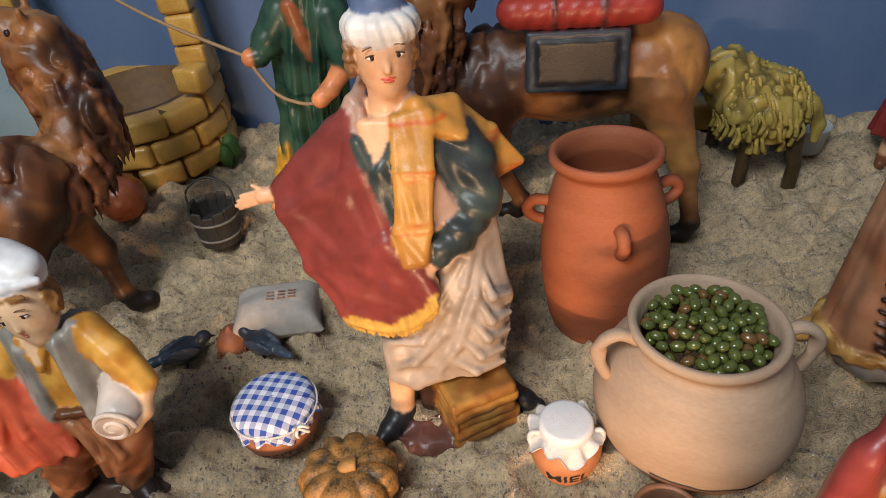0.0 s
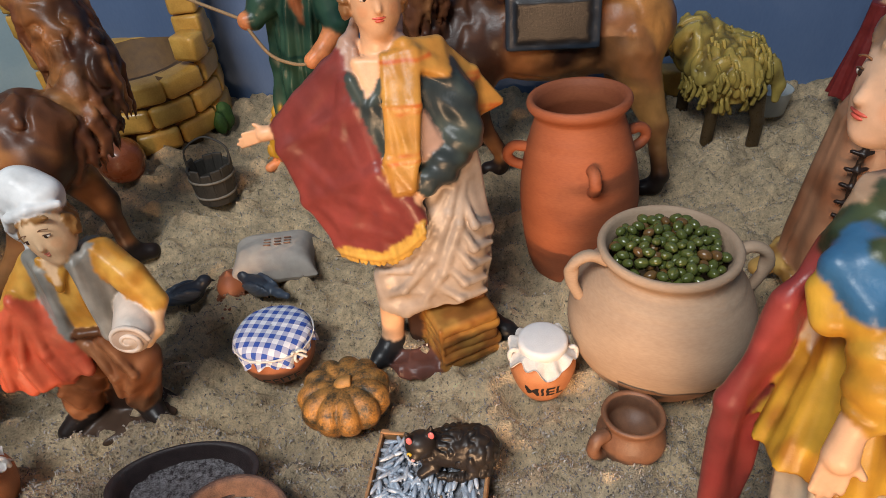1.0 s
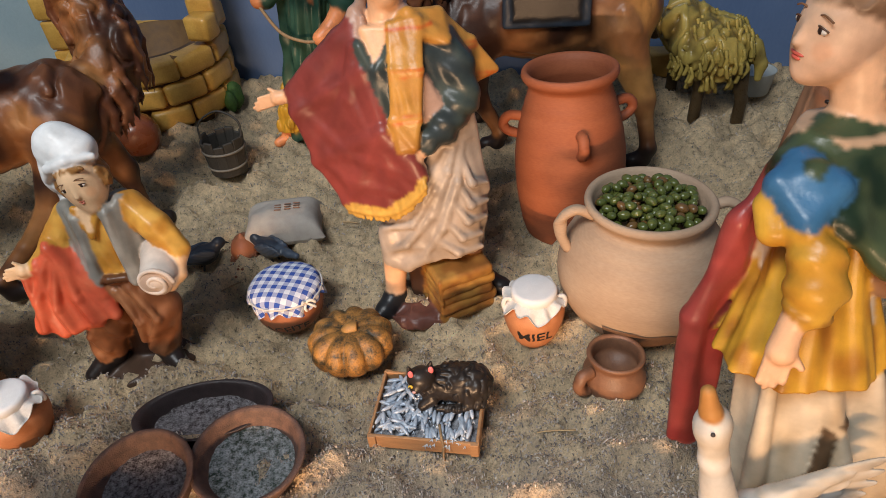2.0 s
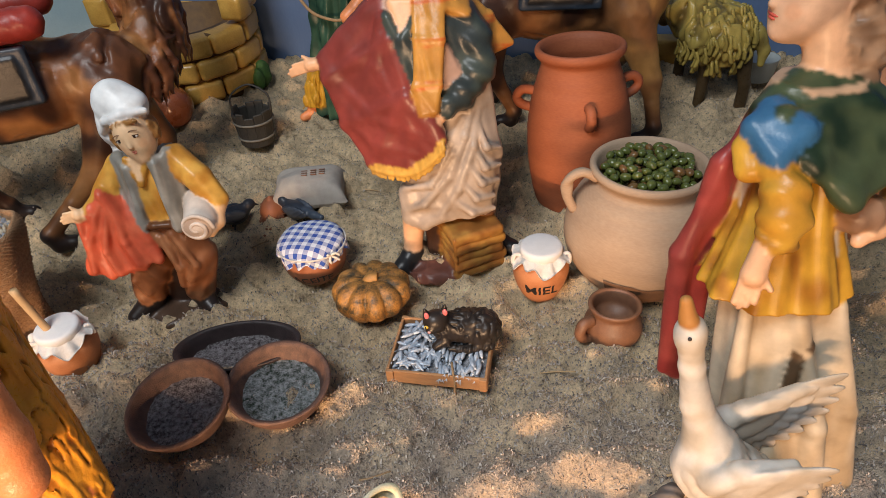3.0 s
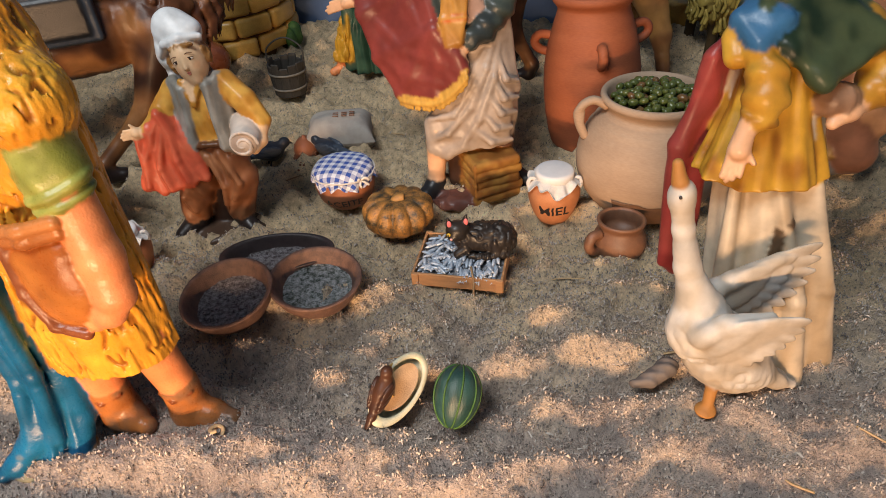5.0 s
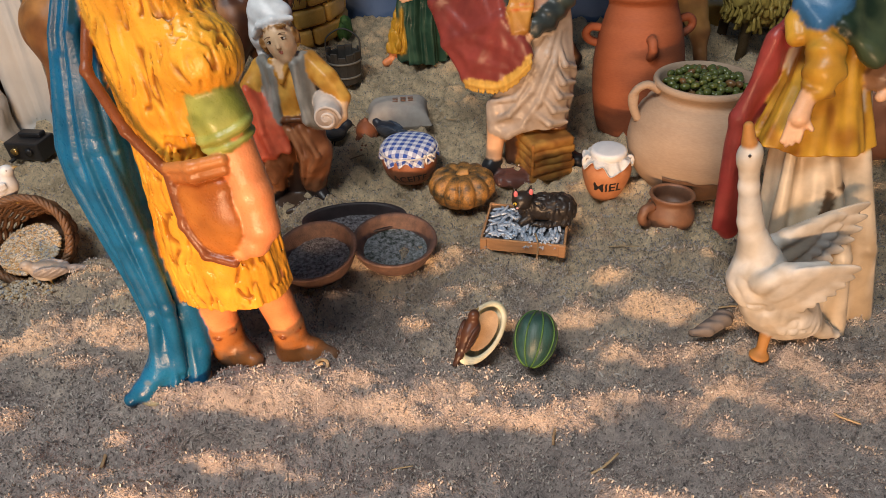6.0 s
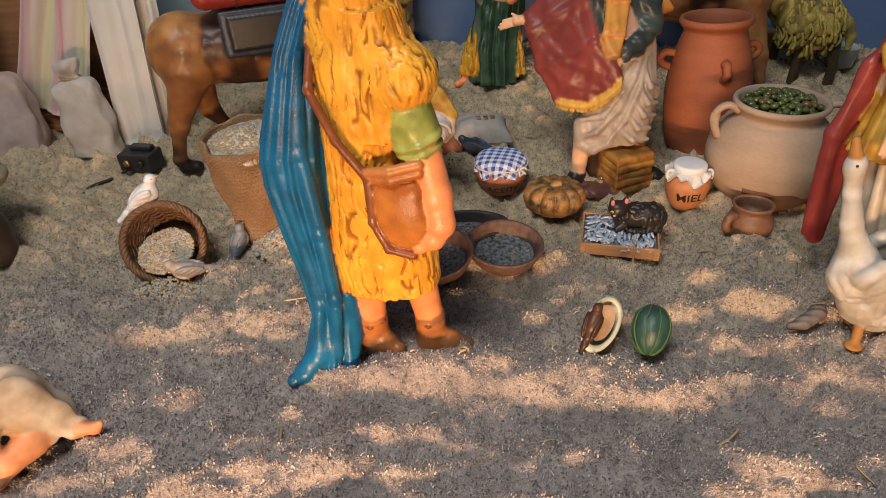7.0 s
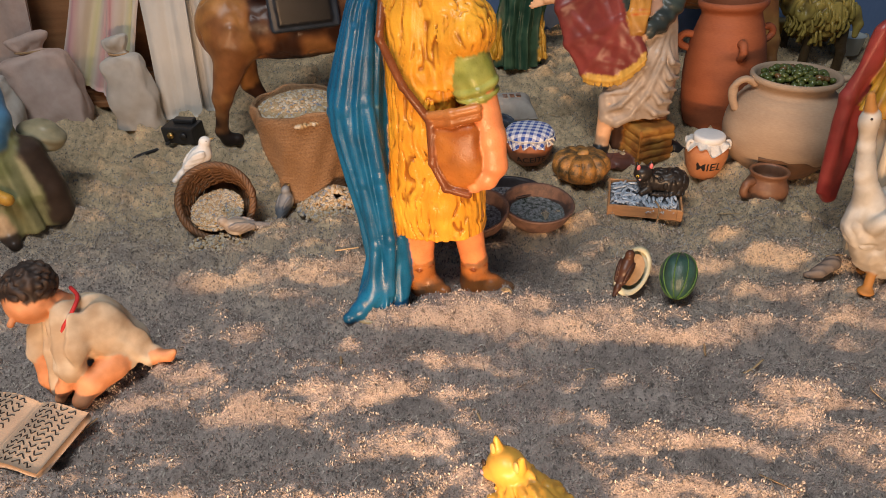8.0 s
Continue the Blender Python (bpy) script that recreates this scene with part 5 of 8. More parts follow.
    g.ell(hat, (-17.0, 28.5, 11.95), (1.12, 1.1, 0.8), (0, -16, 0), 0.4, crown)
    g.ell(hat, (-18.45, 28.6, 10.7), (0.72, 0.9, 1.15), (0, 0, 0), 0.4, crown)
    g.chain(hat, [(-18.5, 27.7, 10.9, 0.2), (-17.9, 27.35, 11.7, 0.24), (-16.9, 27.35, 12.05, 0.24), (-15.85, 27.9, 11.95, 0.2)], 0.12)
    g.chain((0.66, 0.64, 0.62), [(-18.6, 28.5, 9.6, 0.3), (-18.2, 28.0, 9.0, 0.26)], 0.2)
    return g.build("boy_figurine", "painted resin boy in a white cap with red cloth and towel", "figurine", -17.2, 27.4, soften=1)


def shepherd():
    g = Figure((-22.4, 4.2, -0.9), (-9.8, 13.8, 25.6), 0.066)
    wool, cloak, bag, cuff = (0.78, 0.40, 0.04), (0.010, 0.13, 0.28), (0.46, 0.16, 0.03), (0.36, 0.37, 0.09)
    boot, strap = (0.40, 0.145, 0.04), (0.20, 0.06, 0.02)
    fl = combed(0.11, 3.9, 0.62, 11)
    g.wash(wool, (0.30, 0.10, 0.010), partings(3.9, 0.62, 11, 1.2))
    g.wash(wool, (0.76, 0.30, 0.025), patches(2.2, 1.2, 14))
    g.wash(cloak, (0.008, 0.08, 0.17), patches(1.6, 1.6, 4))
    # pale streaks: scuffs, with the gloss of the folds put into the paint
    g.wash(cloak, (0.22, 0.36, 0.38), lambda p: 1.1 * np.clip(2.2 * lattice(p * (2.4, 2.4, 0.30), 31) - 0.5, 0, 1) * np.clip(1.2 + 2 * lattice(p * 4.0, 12), 0, 1))
    g.wash(cloak, (0.30, 0.25, 0.14), lambda p: np.clip(0.9 - 0.45 * p[..., 2], 0, 0.7) * np.clip(0.6 + 2 * lattice(p * 2.5, 9), 0, 1))
    g.wash(boot, (0.24, 0.12, 0.06), patches(0.9, 0.7, 6)).wash(bag, (0.30, 0.085, 0.015), patches(1.3, 0.9, 7))
    for x0, y0, x1, y1, tx, ty in ((-16.4, 9.1, -16.2, 9.2, -14.9, 8.4), (-13.0, 9.3, -13.7, 9.2, -10.8, 8.9)):
        g.cap(SKIN2, (x0, y0, 2.2), (x1, y1, 7.0), 0.82, 1.05, 0.3)
        g.cap(boot, (x0, y0, 0.4), (x0, y0, 2.3), 0.88, 0.90, 0.06)
        g.chain(boot, [(x0, y0, 0.5, 0.88), ((x0 + tx) / 2, (y0 + ty) / 2, 0.45, 0.70), (tx, ty, 0.30, 0.46)], 0.4)
        g.chain((0.20, 0.06, 0.02), [(x0 - 0.75, y0 - 0.5, 2.25, 0.1), (x0, y0 - 0.92, 2.15, 0.1), (x0 + 0.78, y0 - 0.45, 2.3, 0.1)], 0.05)
    g.robe(wool, [(5.0, -15.1, 9.3, 2.75, 2.0), (8.0, -15.2, 9.6, 2.75, 2.15), (12.0, -15.2, 9.9, 2.5, 2.1), (15.0, -15.2, 10.1, 2.45, 2.15), (18.5, -15.4, 10.3, 2.4, 2.05), (21.0, -15.8, 10.6, 1.9, 1.6), (22.3, -15.8, 10.7, 1.1, 1.0)], (5, 0.05, 0.04, 1.0), 0.4, fl)
    g.robe(wool, [(14.2, -14.3, 9.3, 1.5, 1.7), (16.5, -14.0, 9.5, 1.65, 1.85), (20.0, -14.8, 9.9, 1.3, 1.5)], (5, 0.06, 0.04, 1.0), 0.15, fl)
    # blue cloak down his back, bulging at the elbow and trailing on the ground
    rows = [(0.0, -18.9, 7.2, 1.45, 1.3), (1.0, -18.7, 7.7, 1.35, 1.25), (3.0, -18.5, 8.5, 1.05, 1.2), (6.0, -18.8, 9.1, 1.15, 1.5), (9.0, -19.2, 9.6, 1.4, 1.8), (11.5, -19.5, 10.0, 1.6, 2.0), (13.2, -19.4, 10.2, 1.65, 2.1), (15.5, -18.9, 10.4, 1.4, 2.0), (18.0, -18.3, 10.6, 1.15, 1.8), (20.0, -17.5, 10.8, 1.0, 1.5), (22.0, -16.6, 11.0, 0.8, 1.2)]
    g.robe(cloak, rows, (8, 0.14, 0.10, 1.2), 0.2)
    for pts in (((-18.0, 8.9, 18.0), (-18.6, 8.5, 13.4), (-18.2, 8.0, 9.0), (-17.9, 7.5, 5.0), (-18.0, 6.8, 1.4)),
                ((-18.9, 9.0, 17.0), (-19.8, 8.5, 12.8), (-19.2, 8.1, 8.6), (-18.8, 7.5, 4.6), (-19.2, 6.4, 1.2)),
                ((-19.4, 9.6, 16.2), (-20.7, 9.2, 12.4), (-20.0, 8.6, 8.6), (-19.3, 8.2, 5.0))):
        g.chain(cloak, [(*q, 0.36 if 0 < i < len(pts) - 1 else 0.24) for i, q in enumerate(pts)], 0.25)
    g.chain(cloak, [(-18.2, 8.2, 3.6, 0.7), (-18.9, 7.2, 1.6, 0.82), (-20.0, 6.1, 0.45, 0.6), (-20.6, 5.7, 0.2, 0.4)], 0.4)
    g.chain(cloak, [(-17.5, 8.5, 4.5, 0.5), (-17.4, 8.0, 1.6, 0.55), (-17.6, 7.2, 0.3, 0.5)], 0.3)
    g.ell((0.33, 0.29, 0.18), (-18.8, 6.8, 0.05), (1.9, 1.2, 0.32), (0, 0, 30), 0.2)
    # bag on its strap
    g.chain(strap, [(-17.4, 9.2, 18.4, 0.2), (-17.5, 8.1, 16.8, 0.22), (-16.4, 7.4, 14.6, 0.22), (-15.0, 7.1, 12.7, 0.24), (-14.9, 6.9, 11.0, 0.24)], 0.06)
    g.box(bag, (-13.55, 7.4, 10.9), (1.55, 0.9, 1.95), (0, -8, -6), 0.85, 0.1)
    g.ell(bag, (-13.4, 6.9, 10.5), (1.3, 0.75, 1.55), (0, -8, -6), 0.5)
    g.chain(strap, [(-15.0, 7.0, 12.6, 0.26), (-15.0, 6.7, 10.6, 0.22), (-14.3, 6.4, 9.2, 0.22), (-13.1, 6.3, 8.9, 0.22)], 0.12)
    for dz, c in ((0, (0.36, 0.12, 0.03)), (0.42, (0.44, 0.17, 0.05))):
        g.chain(c, [(-15.0, 7.1, 12.7 + dz, 0.24), (-13.9, 6.75, 12.95 + dz, 0.28), (-12.6, 6.9, 13.2 + dz, 0.26)], 0.08)
    # arm with its rolled green sleeve
    g.wash(cuff, (0.20, 0.22, 0.04), patches(0.8, 1.2, 8))
    g.ell(wool, (-13.3, 9.0, 17.0), (1.6, 1.65, 1.6), (0, 0, 0), 0.5, fl)
    cf = drape(0.07, (0.9, 0.2, 0.7), 1.0, 3)
    g.chain(cuff, [(-13.2, 8.8, 16.0, 1.12), (-12.85, 8.3, 14.7, 1.16)], 0.15, cf)
    g.ell(cuff, (-12.75, 8.1, 14.35), (1.26, 1.15, 0.42), (0, -18, 0), 0.08, cf)
    g.ell(cuff, (-12.65, 8.0, 13.95), (1.18, 1.08, 0.36), (0, -14, 0), 0.06, cf)
    g.chain(SKIN2, [(-12.45, 7.9, 13.9, 0.82), (-11.95, 7.3, 11.8, 0.84), (-11.75, 6.9, 10.4, 0.74)], 0.06)
    g.chain(SKIN2, [(-11.75, 6.9, 10.4, 0.74), (-12.1, 6.7, 9.7, 0.6), (-12.7, 6.6, 9.3, 0.4)], 0.15)
    # neck and dark hair
    g.cap(SKIN2, (-14.8, 10.4, 21.5), (-14.6, 10.2, 23.2), 0.95, 0.9, 0.3)
    g.ell((0.05, 0.025, 0.015), (-14.6, 10.4, 24.6), (1.4, 1.5, 1.6), (0, 0, 0), 0.1, curls(0.1, 2.2, 5))
    return g.build("shepherd_figurine", "painted resin shepherd in yellow fleece, blue cloak and brown bag", "figurine", -15.5, 8.8, material=M_WOOL, soften=1)


def woman():
    g = Figure((8, 10.5, -1.6), (21.4, 24, 23), 0.085)
    cream, apron, sleeve, shawl, red = (0.58, 0.48, 0.35), (0.54, 0.29, 0.03), (0.62, 0.36, 0.045), (0.013, 0.027, 0.014), (0.29, 0.05, 0.042)
    blue, hair = (0.04, 0.13, 0.25), (0.20, 0.115, 0.065)
    g.wash(cream, (0.42, 0.31, 0.19), lambda p: np.clip(0.25 + 1.3 * lattice(p * (1.8, 1.8, 0.22), 3), 0, 1)).wash(apron, (0.33, 0.14, 0.015), lambda p: np.clip(0.2 + 1.5 * lattice(p * (2.2, 2.2, 0.4), 4), 0, 1)).wash(shawl, (0.055, 0.075, 0.035), patches(1.3, 0.6, 5)).wash(red, (0.22, 0.03, 0.028), patches(1.5, 0.9, 6)).wash(sleeve, (0.48, 0.23, 0.025), patches(1.3, 1.2, 7))
    g.wash(hair, (0.36, 0.22, 0.13), patches(0.7, 0.7, 8))
    # long skirt with a fold at the side
    g.robe(cream, [(-0.9, 15.4, 14.4, 3.2, 2.5), (2.0, 15.1, 15.0, 2.85, 2.35), (6.0, 14.6, 16.0, 2.45, 2.15), (10.5, 14.2, 17.0, 2.1, 1.9), (13.5, 14.0, 17.8, 1.8, 1.6)], (6, 0.13, 0.05, 1.5), 0.3)
    for pts in (((14.2, 14.6, 9.0, 0.25), (15.6, 13.0, 4.0, 0.45), (16.2, 12.2, -0.4, 0.55)), ((15.9, 15.0, 9.0, 0.25), (17.2, 13.8, 4.0, 0.4), (18.0, 13.2, -0.4, 0.5)), ((12.4, 15.0, 9.0, 0.25), (12.4, 13.8, 4.0, 0.4), (12.9, 13.0, -0.3, 0.5))):
        g.chain(cream, list(pts), 0.5)
    # dark brown capsule standing in for the shade inside the open fold
    g.cap((0.09, 0.055, 0.03), (14.7, 14.2, 7.6), (14.0, 13.2, 4.6), 0.34, 0.2, 0.05)
    # apron flaring over the hips
    g.robe(apron, [(9.3, 13.7, 16.1, 2.85, 2.1), (10.4, 13.8, 16.5, 2.45, 1.95), (12.0, 13.9, 17.1, 1.85, 1.75), (14.4, 14.0, 17.8, 1.5, 1.5)], (9, 0.10, 0.05, 0.7), 0.1)
    g.robe((0.52, 0.33, 0.2), [(13.2, 14.1, 17.6, 1.5, 1.4), (15.0, 14.3, 18.2, 1.7, 1.4), (16.6, 14.3, 18.7, 1.4, 1.2)], (6, 0.05, 0.03, 1.0), 0.3)
    # wide dark green shawl, blue over one shoulder, its tip hanging in front
    fl = drape(0.10, (0.8, 0.1, -0.6), 1.5, 4)
    g.chain(shawl, [(12.6, 17.8, 15.7, 0.75), (14.2, 18.5, 16.1, 0.95), (16.0, 18.3, 15.6, 0.9), (17.0, 17.7, 14.8, 0.75)], 0.8)
    g.quad(shawl, (12.5, 16.9, 16.0), (15.6, 17.4, 16.2), (17.3, 16.8, 14.8), (14.9, 15.2, 13.7), 0.34, 0.4, fl)
    g.tri(shawl, (12.5, 16.9, 16.0), (14.9, 15.2, 13.7), (13.2, 15.9, 15.1), 0.34, 0.4, fl)
    g.quad(blue, (11.8, 17.0, 15.7), (12.5, 17.5, 16.1), (13.2, 16.5, 15.8), (12.3, 15.9, 15.1), 0.42, 0.2)
    # arms: full ochre sleeves
    sl = drape(0.06, (0.6, 0.4, 0.8), 0.9, 2)
    g.chain(sleeve, [(11.6, 16.9, 15.0, 0.45), (11.7, 16.4, 14.4, 0.5)], 0.3)
    g.chain(sleeve, [(12.5, 15.9, 14.5, 0.66), (12.7, 15.4, 14.0, 0.78), (12.7, 15.0, 13.3, 0.88), (12.5, 14.7, 12.6, 0.62)], 0.3, sl)
    g.ell((0.36, 0.17, 0.02), (12.55, 14.75, 12.55), (0.85, 0.62, 0.32), (0, 20, 0), 0.1)
    hand(g, SKIN, (12.1, 14.6, 12.3), (11.85, 14.2, 11.4), (11.6, 13.8, 10.1), 0.46, (0.9, -0.3, 0))
    g.chain(sleeve, [(16.9, 17.6, 15.0, 0.8), (18.0, 17.2, 13.6, 0.95), (17.8, 16.6, 12.9, 0.95), (17.2, 16.3, 12.6, 0.7)], 0.5, sl)
    g.chain(SKIN, [(17.3, 16.3, 12.6, 0.46), (16.5, 15.7, 12.2, 0.42), (15.8, 15.4, 11.8, 0.26)], 0.2)
    g.ell((0.30, 0.17, 0.10), (15.9, 16.0, 12.6), (0.9, 0.7, 0.7), (0, 0, 0), 0.2, curls(0.10, 2.0, 3))
    # red cloak at her side
    cl = drape(0.14, (0.9, 0.4, 0.1), 1.4, 6)
    g.quad(red, (12.4, 18.2, 15.2), (11.2, 17.7, 13.8), (10.4, 17.4, 9.8), (11.9, 18.0, 8.0), 0.36, 0.3, cl)
    g.quad(red, (10.4, 17.4, 9.8), (11.9, 18.0, 8.0), (11.6, 17.6, 2.2), (10.6, 17.1, 3.0), 0.36, 0.3, cl)
    # bowed head in profile, hair gathered behind
    g.cap(SKIN, (14.6, 18.8, 16.6), (14.2, 19.2, 18.6), 0.75, 0.7, 0.3)
    face(g, (13.75, 19.6, 19.3), 1.38, -80, (0.68, 0.43, 0.28))
    g.ell(hair, (14.2, 19.8, 20.2), (1.45, 1.3, 1.15), (0, 15, 0), 0.15, curls(0.14, 1.8, 9))
    g.ell(hair, (15.2, 19.8, 19.4), (0.95, 1.1, 1.2), (0, 0, 0), 0.25, curls(0.14, 1.8, 9))
    g.ell(hair, (15.4, 19.3, 17.7), (0.95, 0.9, 1.25), (0, -10, 0), 0.3, curls(0.14, 1.8, 9))
    g.chain(hair, [(15.6, 19.5, 18.6, 0.75), (16.0, 19.0, 17.4, 0.6), (15.8, 18.6, 16.6, 0.4)], 0.3, curls(0.12, 2.0, 4))
    return g.build("woman_figurine", "painted resin woman in cream skirt, ochre apron and green shawl", "figurine", 15.2, 14.8, soften=1)


def goose():
    g = Figure((7.6, 8.6, -0.8), (17.6, 15, 13.4), 0.065)
    w, o = (0.60, 0.565, 0.51), (0.42, 0.19, 0.05)
    feath = fleece(0.05, 1.8, 1.3, 8)
    g.wash(w, (0.47, 0.41, 0.33), patches(1.0, 0.9, 8))
    g.ell(w, (11.9, 11.3, 3.1), (2.9, 1.45, 1.55), (0, 42, 6), 0.4, feath)
    g.ell(w, (10.9, 11.2, 4.3), (1.25, 1.3, 1.5), (0, 20, 0), 0.5, feath)
    g.ell(w, (12.5, 11.2, 1.9), (2.1, 1.3, 1.45), (0, 25, 0), 0.5, feath)
    g.chain(w, [(10.7, 11.4, 5.2, 0.95), (10.0, 11.8, 7.2, 0.58), (9.6, 12.1, 9.0, 0.46), (9.4, 12.2, 10.1, 0.46)], 0.6)
    g.ell(w, (9.3, 12.2, 10.6), (0.56, 0.56, 0.72), (0, 0, 0), 0.3)
    g.ell(o, (9.15, 12.2, 11.2), (0.32, 0.36, 0.36), (0, 0, 0), 0.1)
    g.cap(o, (9.1, 12.2, 11.3), (8.95, 12.3, 12.0), 0.32, 0.22, 0.1)
    g.chain(w, [(13.4, 11.4, 1.6, 0.95), (15.0, 11.4, 0.5, 0.5), (15.9, 11.4, 0.1, 0.22)], 0.6, drape(0.05, (0.3, 1, 0), 0.5, 3))
    # half-open wings: rows of broad overlapping feathers on a thick leading edge
    for bx, by, bz, lo, hi, ln, dy in ((10.9, 10.1, 5.3, -62, 8, 2.9, -0.05), (11.8, 12.7, 5.4, -52, 30, 3.5, 0.06)):
        for row, (r0, n, th) in enumerate(((1.0, 9, 0.13), (0.70, 8, 0.15), (0.44, 7, 0.17))):
            for i in range(n):
                t = i / (n - 1)
                a = radians(lo + (hi - lo) * t)
                le = ln * r0 * (0.82 + 0.25 * t)
                rx, rz = bx + 0.5 * t, bz - 0.5 + 0.8 * t
                ey = by - 0.11 * row - 0.025 * i + dy * le
                g.ell(w, (rx + 0.55 * le * math.cos(a), ey, rz + 0.55 * le * math.sin(a)), (le * 0.50, th, 0.46 + 0.04 * row), (8, -math.degrees(a), 0), 0.05)
        a = radians(hi + 4)
        g.chain(w, [(bx - 0.3, by, bz - 0.5, 0.55), (bx + 0.5, by - 0.15, bz + 0.35, 0.42), (bx + 0.5 + ln * 0.6 * math.cos(a), by - 0.1, bz + 0.35 + ln * 0.6 * math.sin(a), 0.24)], 0.2)
    for x, y in ((11.6, 10.1), (12.4, 12.2)):
        g.cap(o, (x + 0.3, y + 0.6, 1.6), (x + 0.1, y, 0.1), 0.3, 0.26, 0.1)
        g.ell(o, (x, y - 0.15, -0.05), (0.5, 0.48, 0.2), (0, 0, 0), 0.2)
    g.chain((0.13, 0.11, 0.10), [(10.2, 12.0, 0.6, 0.5), (9.4, 11.6, 0.2, 0.42), (8.6, 11.4, 0.0, 0.25)], 0.2, drape(0.08, (0.3, 1, 0), 0.4, 3))
    for s in (-0.48, 0.48):
        g.bit((0.05, 0.04, 0.035), (9.1, 12.15 + s, 10.85), (0.07, 0.07, 0.07))
    return g.build("goose_figurine", "white painted goose figurine with raised wings and an orange beak", "figurine", 12.0, 11.2, material=M_MATTE)


def camel(name, label, hip, chest, feet, neck, head, roll_h):
    """A laden camel: hip and chest points, four feet, neck line and head."""
    allp = np.array([hip, chest, *feet, *[n[:3] for n in neck], head])
    g = Figure(allp.min(0) - (5, 5, 1.2), allp.max(0) + (5, 5, 3.5), 0.16)
    br, dk, tan = (0.26, 0.105, 0.036), (0.085, 0.035, 0.019), (0.42, 0.20, 0.058)
    hip, chest = Vector(hip), Vector(chest)
    g.wash(br, (0.045, 0.018, 0.010), patches(3.2, 0.55, 7)).wash(br, (0.30, 0.135, 0.045), patches(4.5, 0.8, 17))
    g.wash(tan, (0.22, 0.09, 0.032), patches(2.6, 0.9, 9)).wash(dk, (0.20, 0.075, 0.03), groove(-0.8, 0.75, 0.4, 5))
    ax = (chest - hip).normalized()
    sd = Vector((-ax.y, ax.x, 0)).normalized()
    mid = (hip + chest) / 2
    hair = fleece(0.22, 0.75, 0.4, 5)
    coat = combed(0.12, 1.1, 0.4, 8)
    g.wash(br, (0.06, 0.022, 0.012), partings(1.1, 0.4, 8, 0.8))
    yaw = math.degrees(math.atan2(ax.y, ax.x))
    g.ell(br, tuple(mid), ((chest - hip).length * 0.62, 3.1, 3.4), (0, 0, yaw), 0.5, coat)
    g.ell(tan, tuple(hip + Vector((0, 0, 0.2))), (3.1, 2.8, 3.3), (0, 0, yaw), 1.0, coat)
    g.ell(dk, tuple(chest + Vector((0, 0, -0.3))), (2.8, 2.6, 3.4), (0, 0, yaw), 1.0, hair)
    g.ell(br, tuple(mid + Vector((0, 0, 3.0))), (3.0, 2.0, 3.0), (0, 0, yaw), 1.0, coat)
    for i, ft in enumerate(feet):
        ft = Vector(ft)
        top = (hip if i < 2 else chest) + sd * (1.5 if i % 2 else -1.5) + Vector((0, 0, -1.0))
        k = top.lerp(ft, 0.5) + ax * (-0.9 if i < 2 else 0.7)
        an = ft + Vector((0, 0, 1.4)) - ax * 0.4
        g.chain(tan if i < 2 else br, [(*top, 1.9), (*k, 0.9)], 0.8)
        g.chain(br, [(*k, 0.9), (*k.lerp(an, 0.5), 0.62), (*an, 0.6)], 0.4)
        g.chain((0.022, 0.014, 0.012), [(*an, 0.62), (*(ft + Vector((0, 0, 0.5))), 0.7), (*(ft + ax * 0.9 + Vector((0, 0, 0.35))), 0.6)], 0.3)
    g.chain(br, [tuple(n) for n in neck], 0.9, hair)
    # mane: long wavy locks that flow down from the neck and chest
    rng = random.Random(int(hip.x * 10))
    lock = ((0.14, 0.05, 0.024), (0.22, 0.08, 0.032), (0.36, 0.145, 0.052), (0.08, 0.03, 0.017))
    for i in range(90):
        s = rng.random()
        k = s * (len(neck) - 1)
        j = min(int(k), len(neck) - 2)
        n = Vector(neck[j][:3]).lerp(Vector(neck[j + 1][:3]), k - j)
        r = neck[j][3] * 0.9
        a = rng.uniform(0, 6.283)
        u = Vector((math.cos(a), math.sin(a), 0))
        w = Vector((-u.y, u.x, 0)) * rng.uniform(-0.9, 0.9)
        q = n + u * r + Vector((0, 0, rng.uniform(0.2, 1.2)))
        le = rng.uniform(2.6, 5.0)
        pts = [(0.0, 0.0, 0.0, 0.16), (0.30, 0.35, 0.22, 0.26), (0.38, -0.1, 0.48, 0.27), (0.30, 0.5, 0.75, 0.20), (0.16, 0.2, 1.0, 0.06)]
        g.chain(lock[i % 4], [(*(q + u * b + w * c - Vector((0, 0, le * d))), e) for b, c, d, e in pts], 0.07)
    h = Vector(head)
    n = Vector(neck[-1][:3])
    d = (h - n).normalized()
    g.chain(br, [(*n, 1.5), (*(n + d * 1.8), 1.35), (*h, 0.85)], 0.6)
    g.ell(tan, tuple(n + Vector((0, 0, 1.0))), (1.5, 1.3, 1.1), (0, 0, 0), 0.6, curls(0.15, 1.6, 3))
    for s in (-1, 1):
        e = n + sd * s * 0.9 + Vector((0, 0, 1.5))
        g.cap(br, tuple(e), tuple(e + Vector((0, 0, 1.0)) + sd * s * 0.3), 0.35, 0.2, 0.2)
        g.bit((0.02, 0.01, 0.01), tuple(n + d * 1.4 + sd * s * 1.25 + Vector((0, 0, 0.5))), (0.25, 0.25, 0.25))
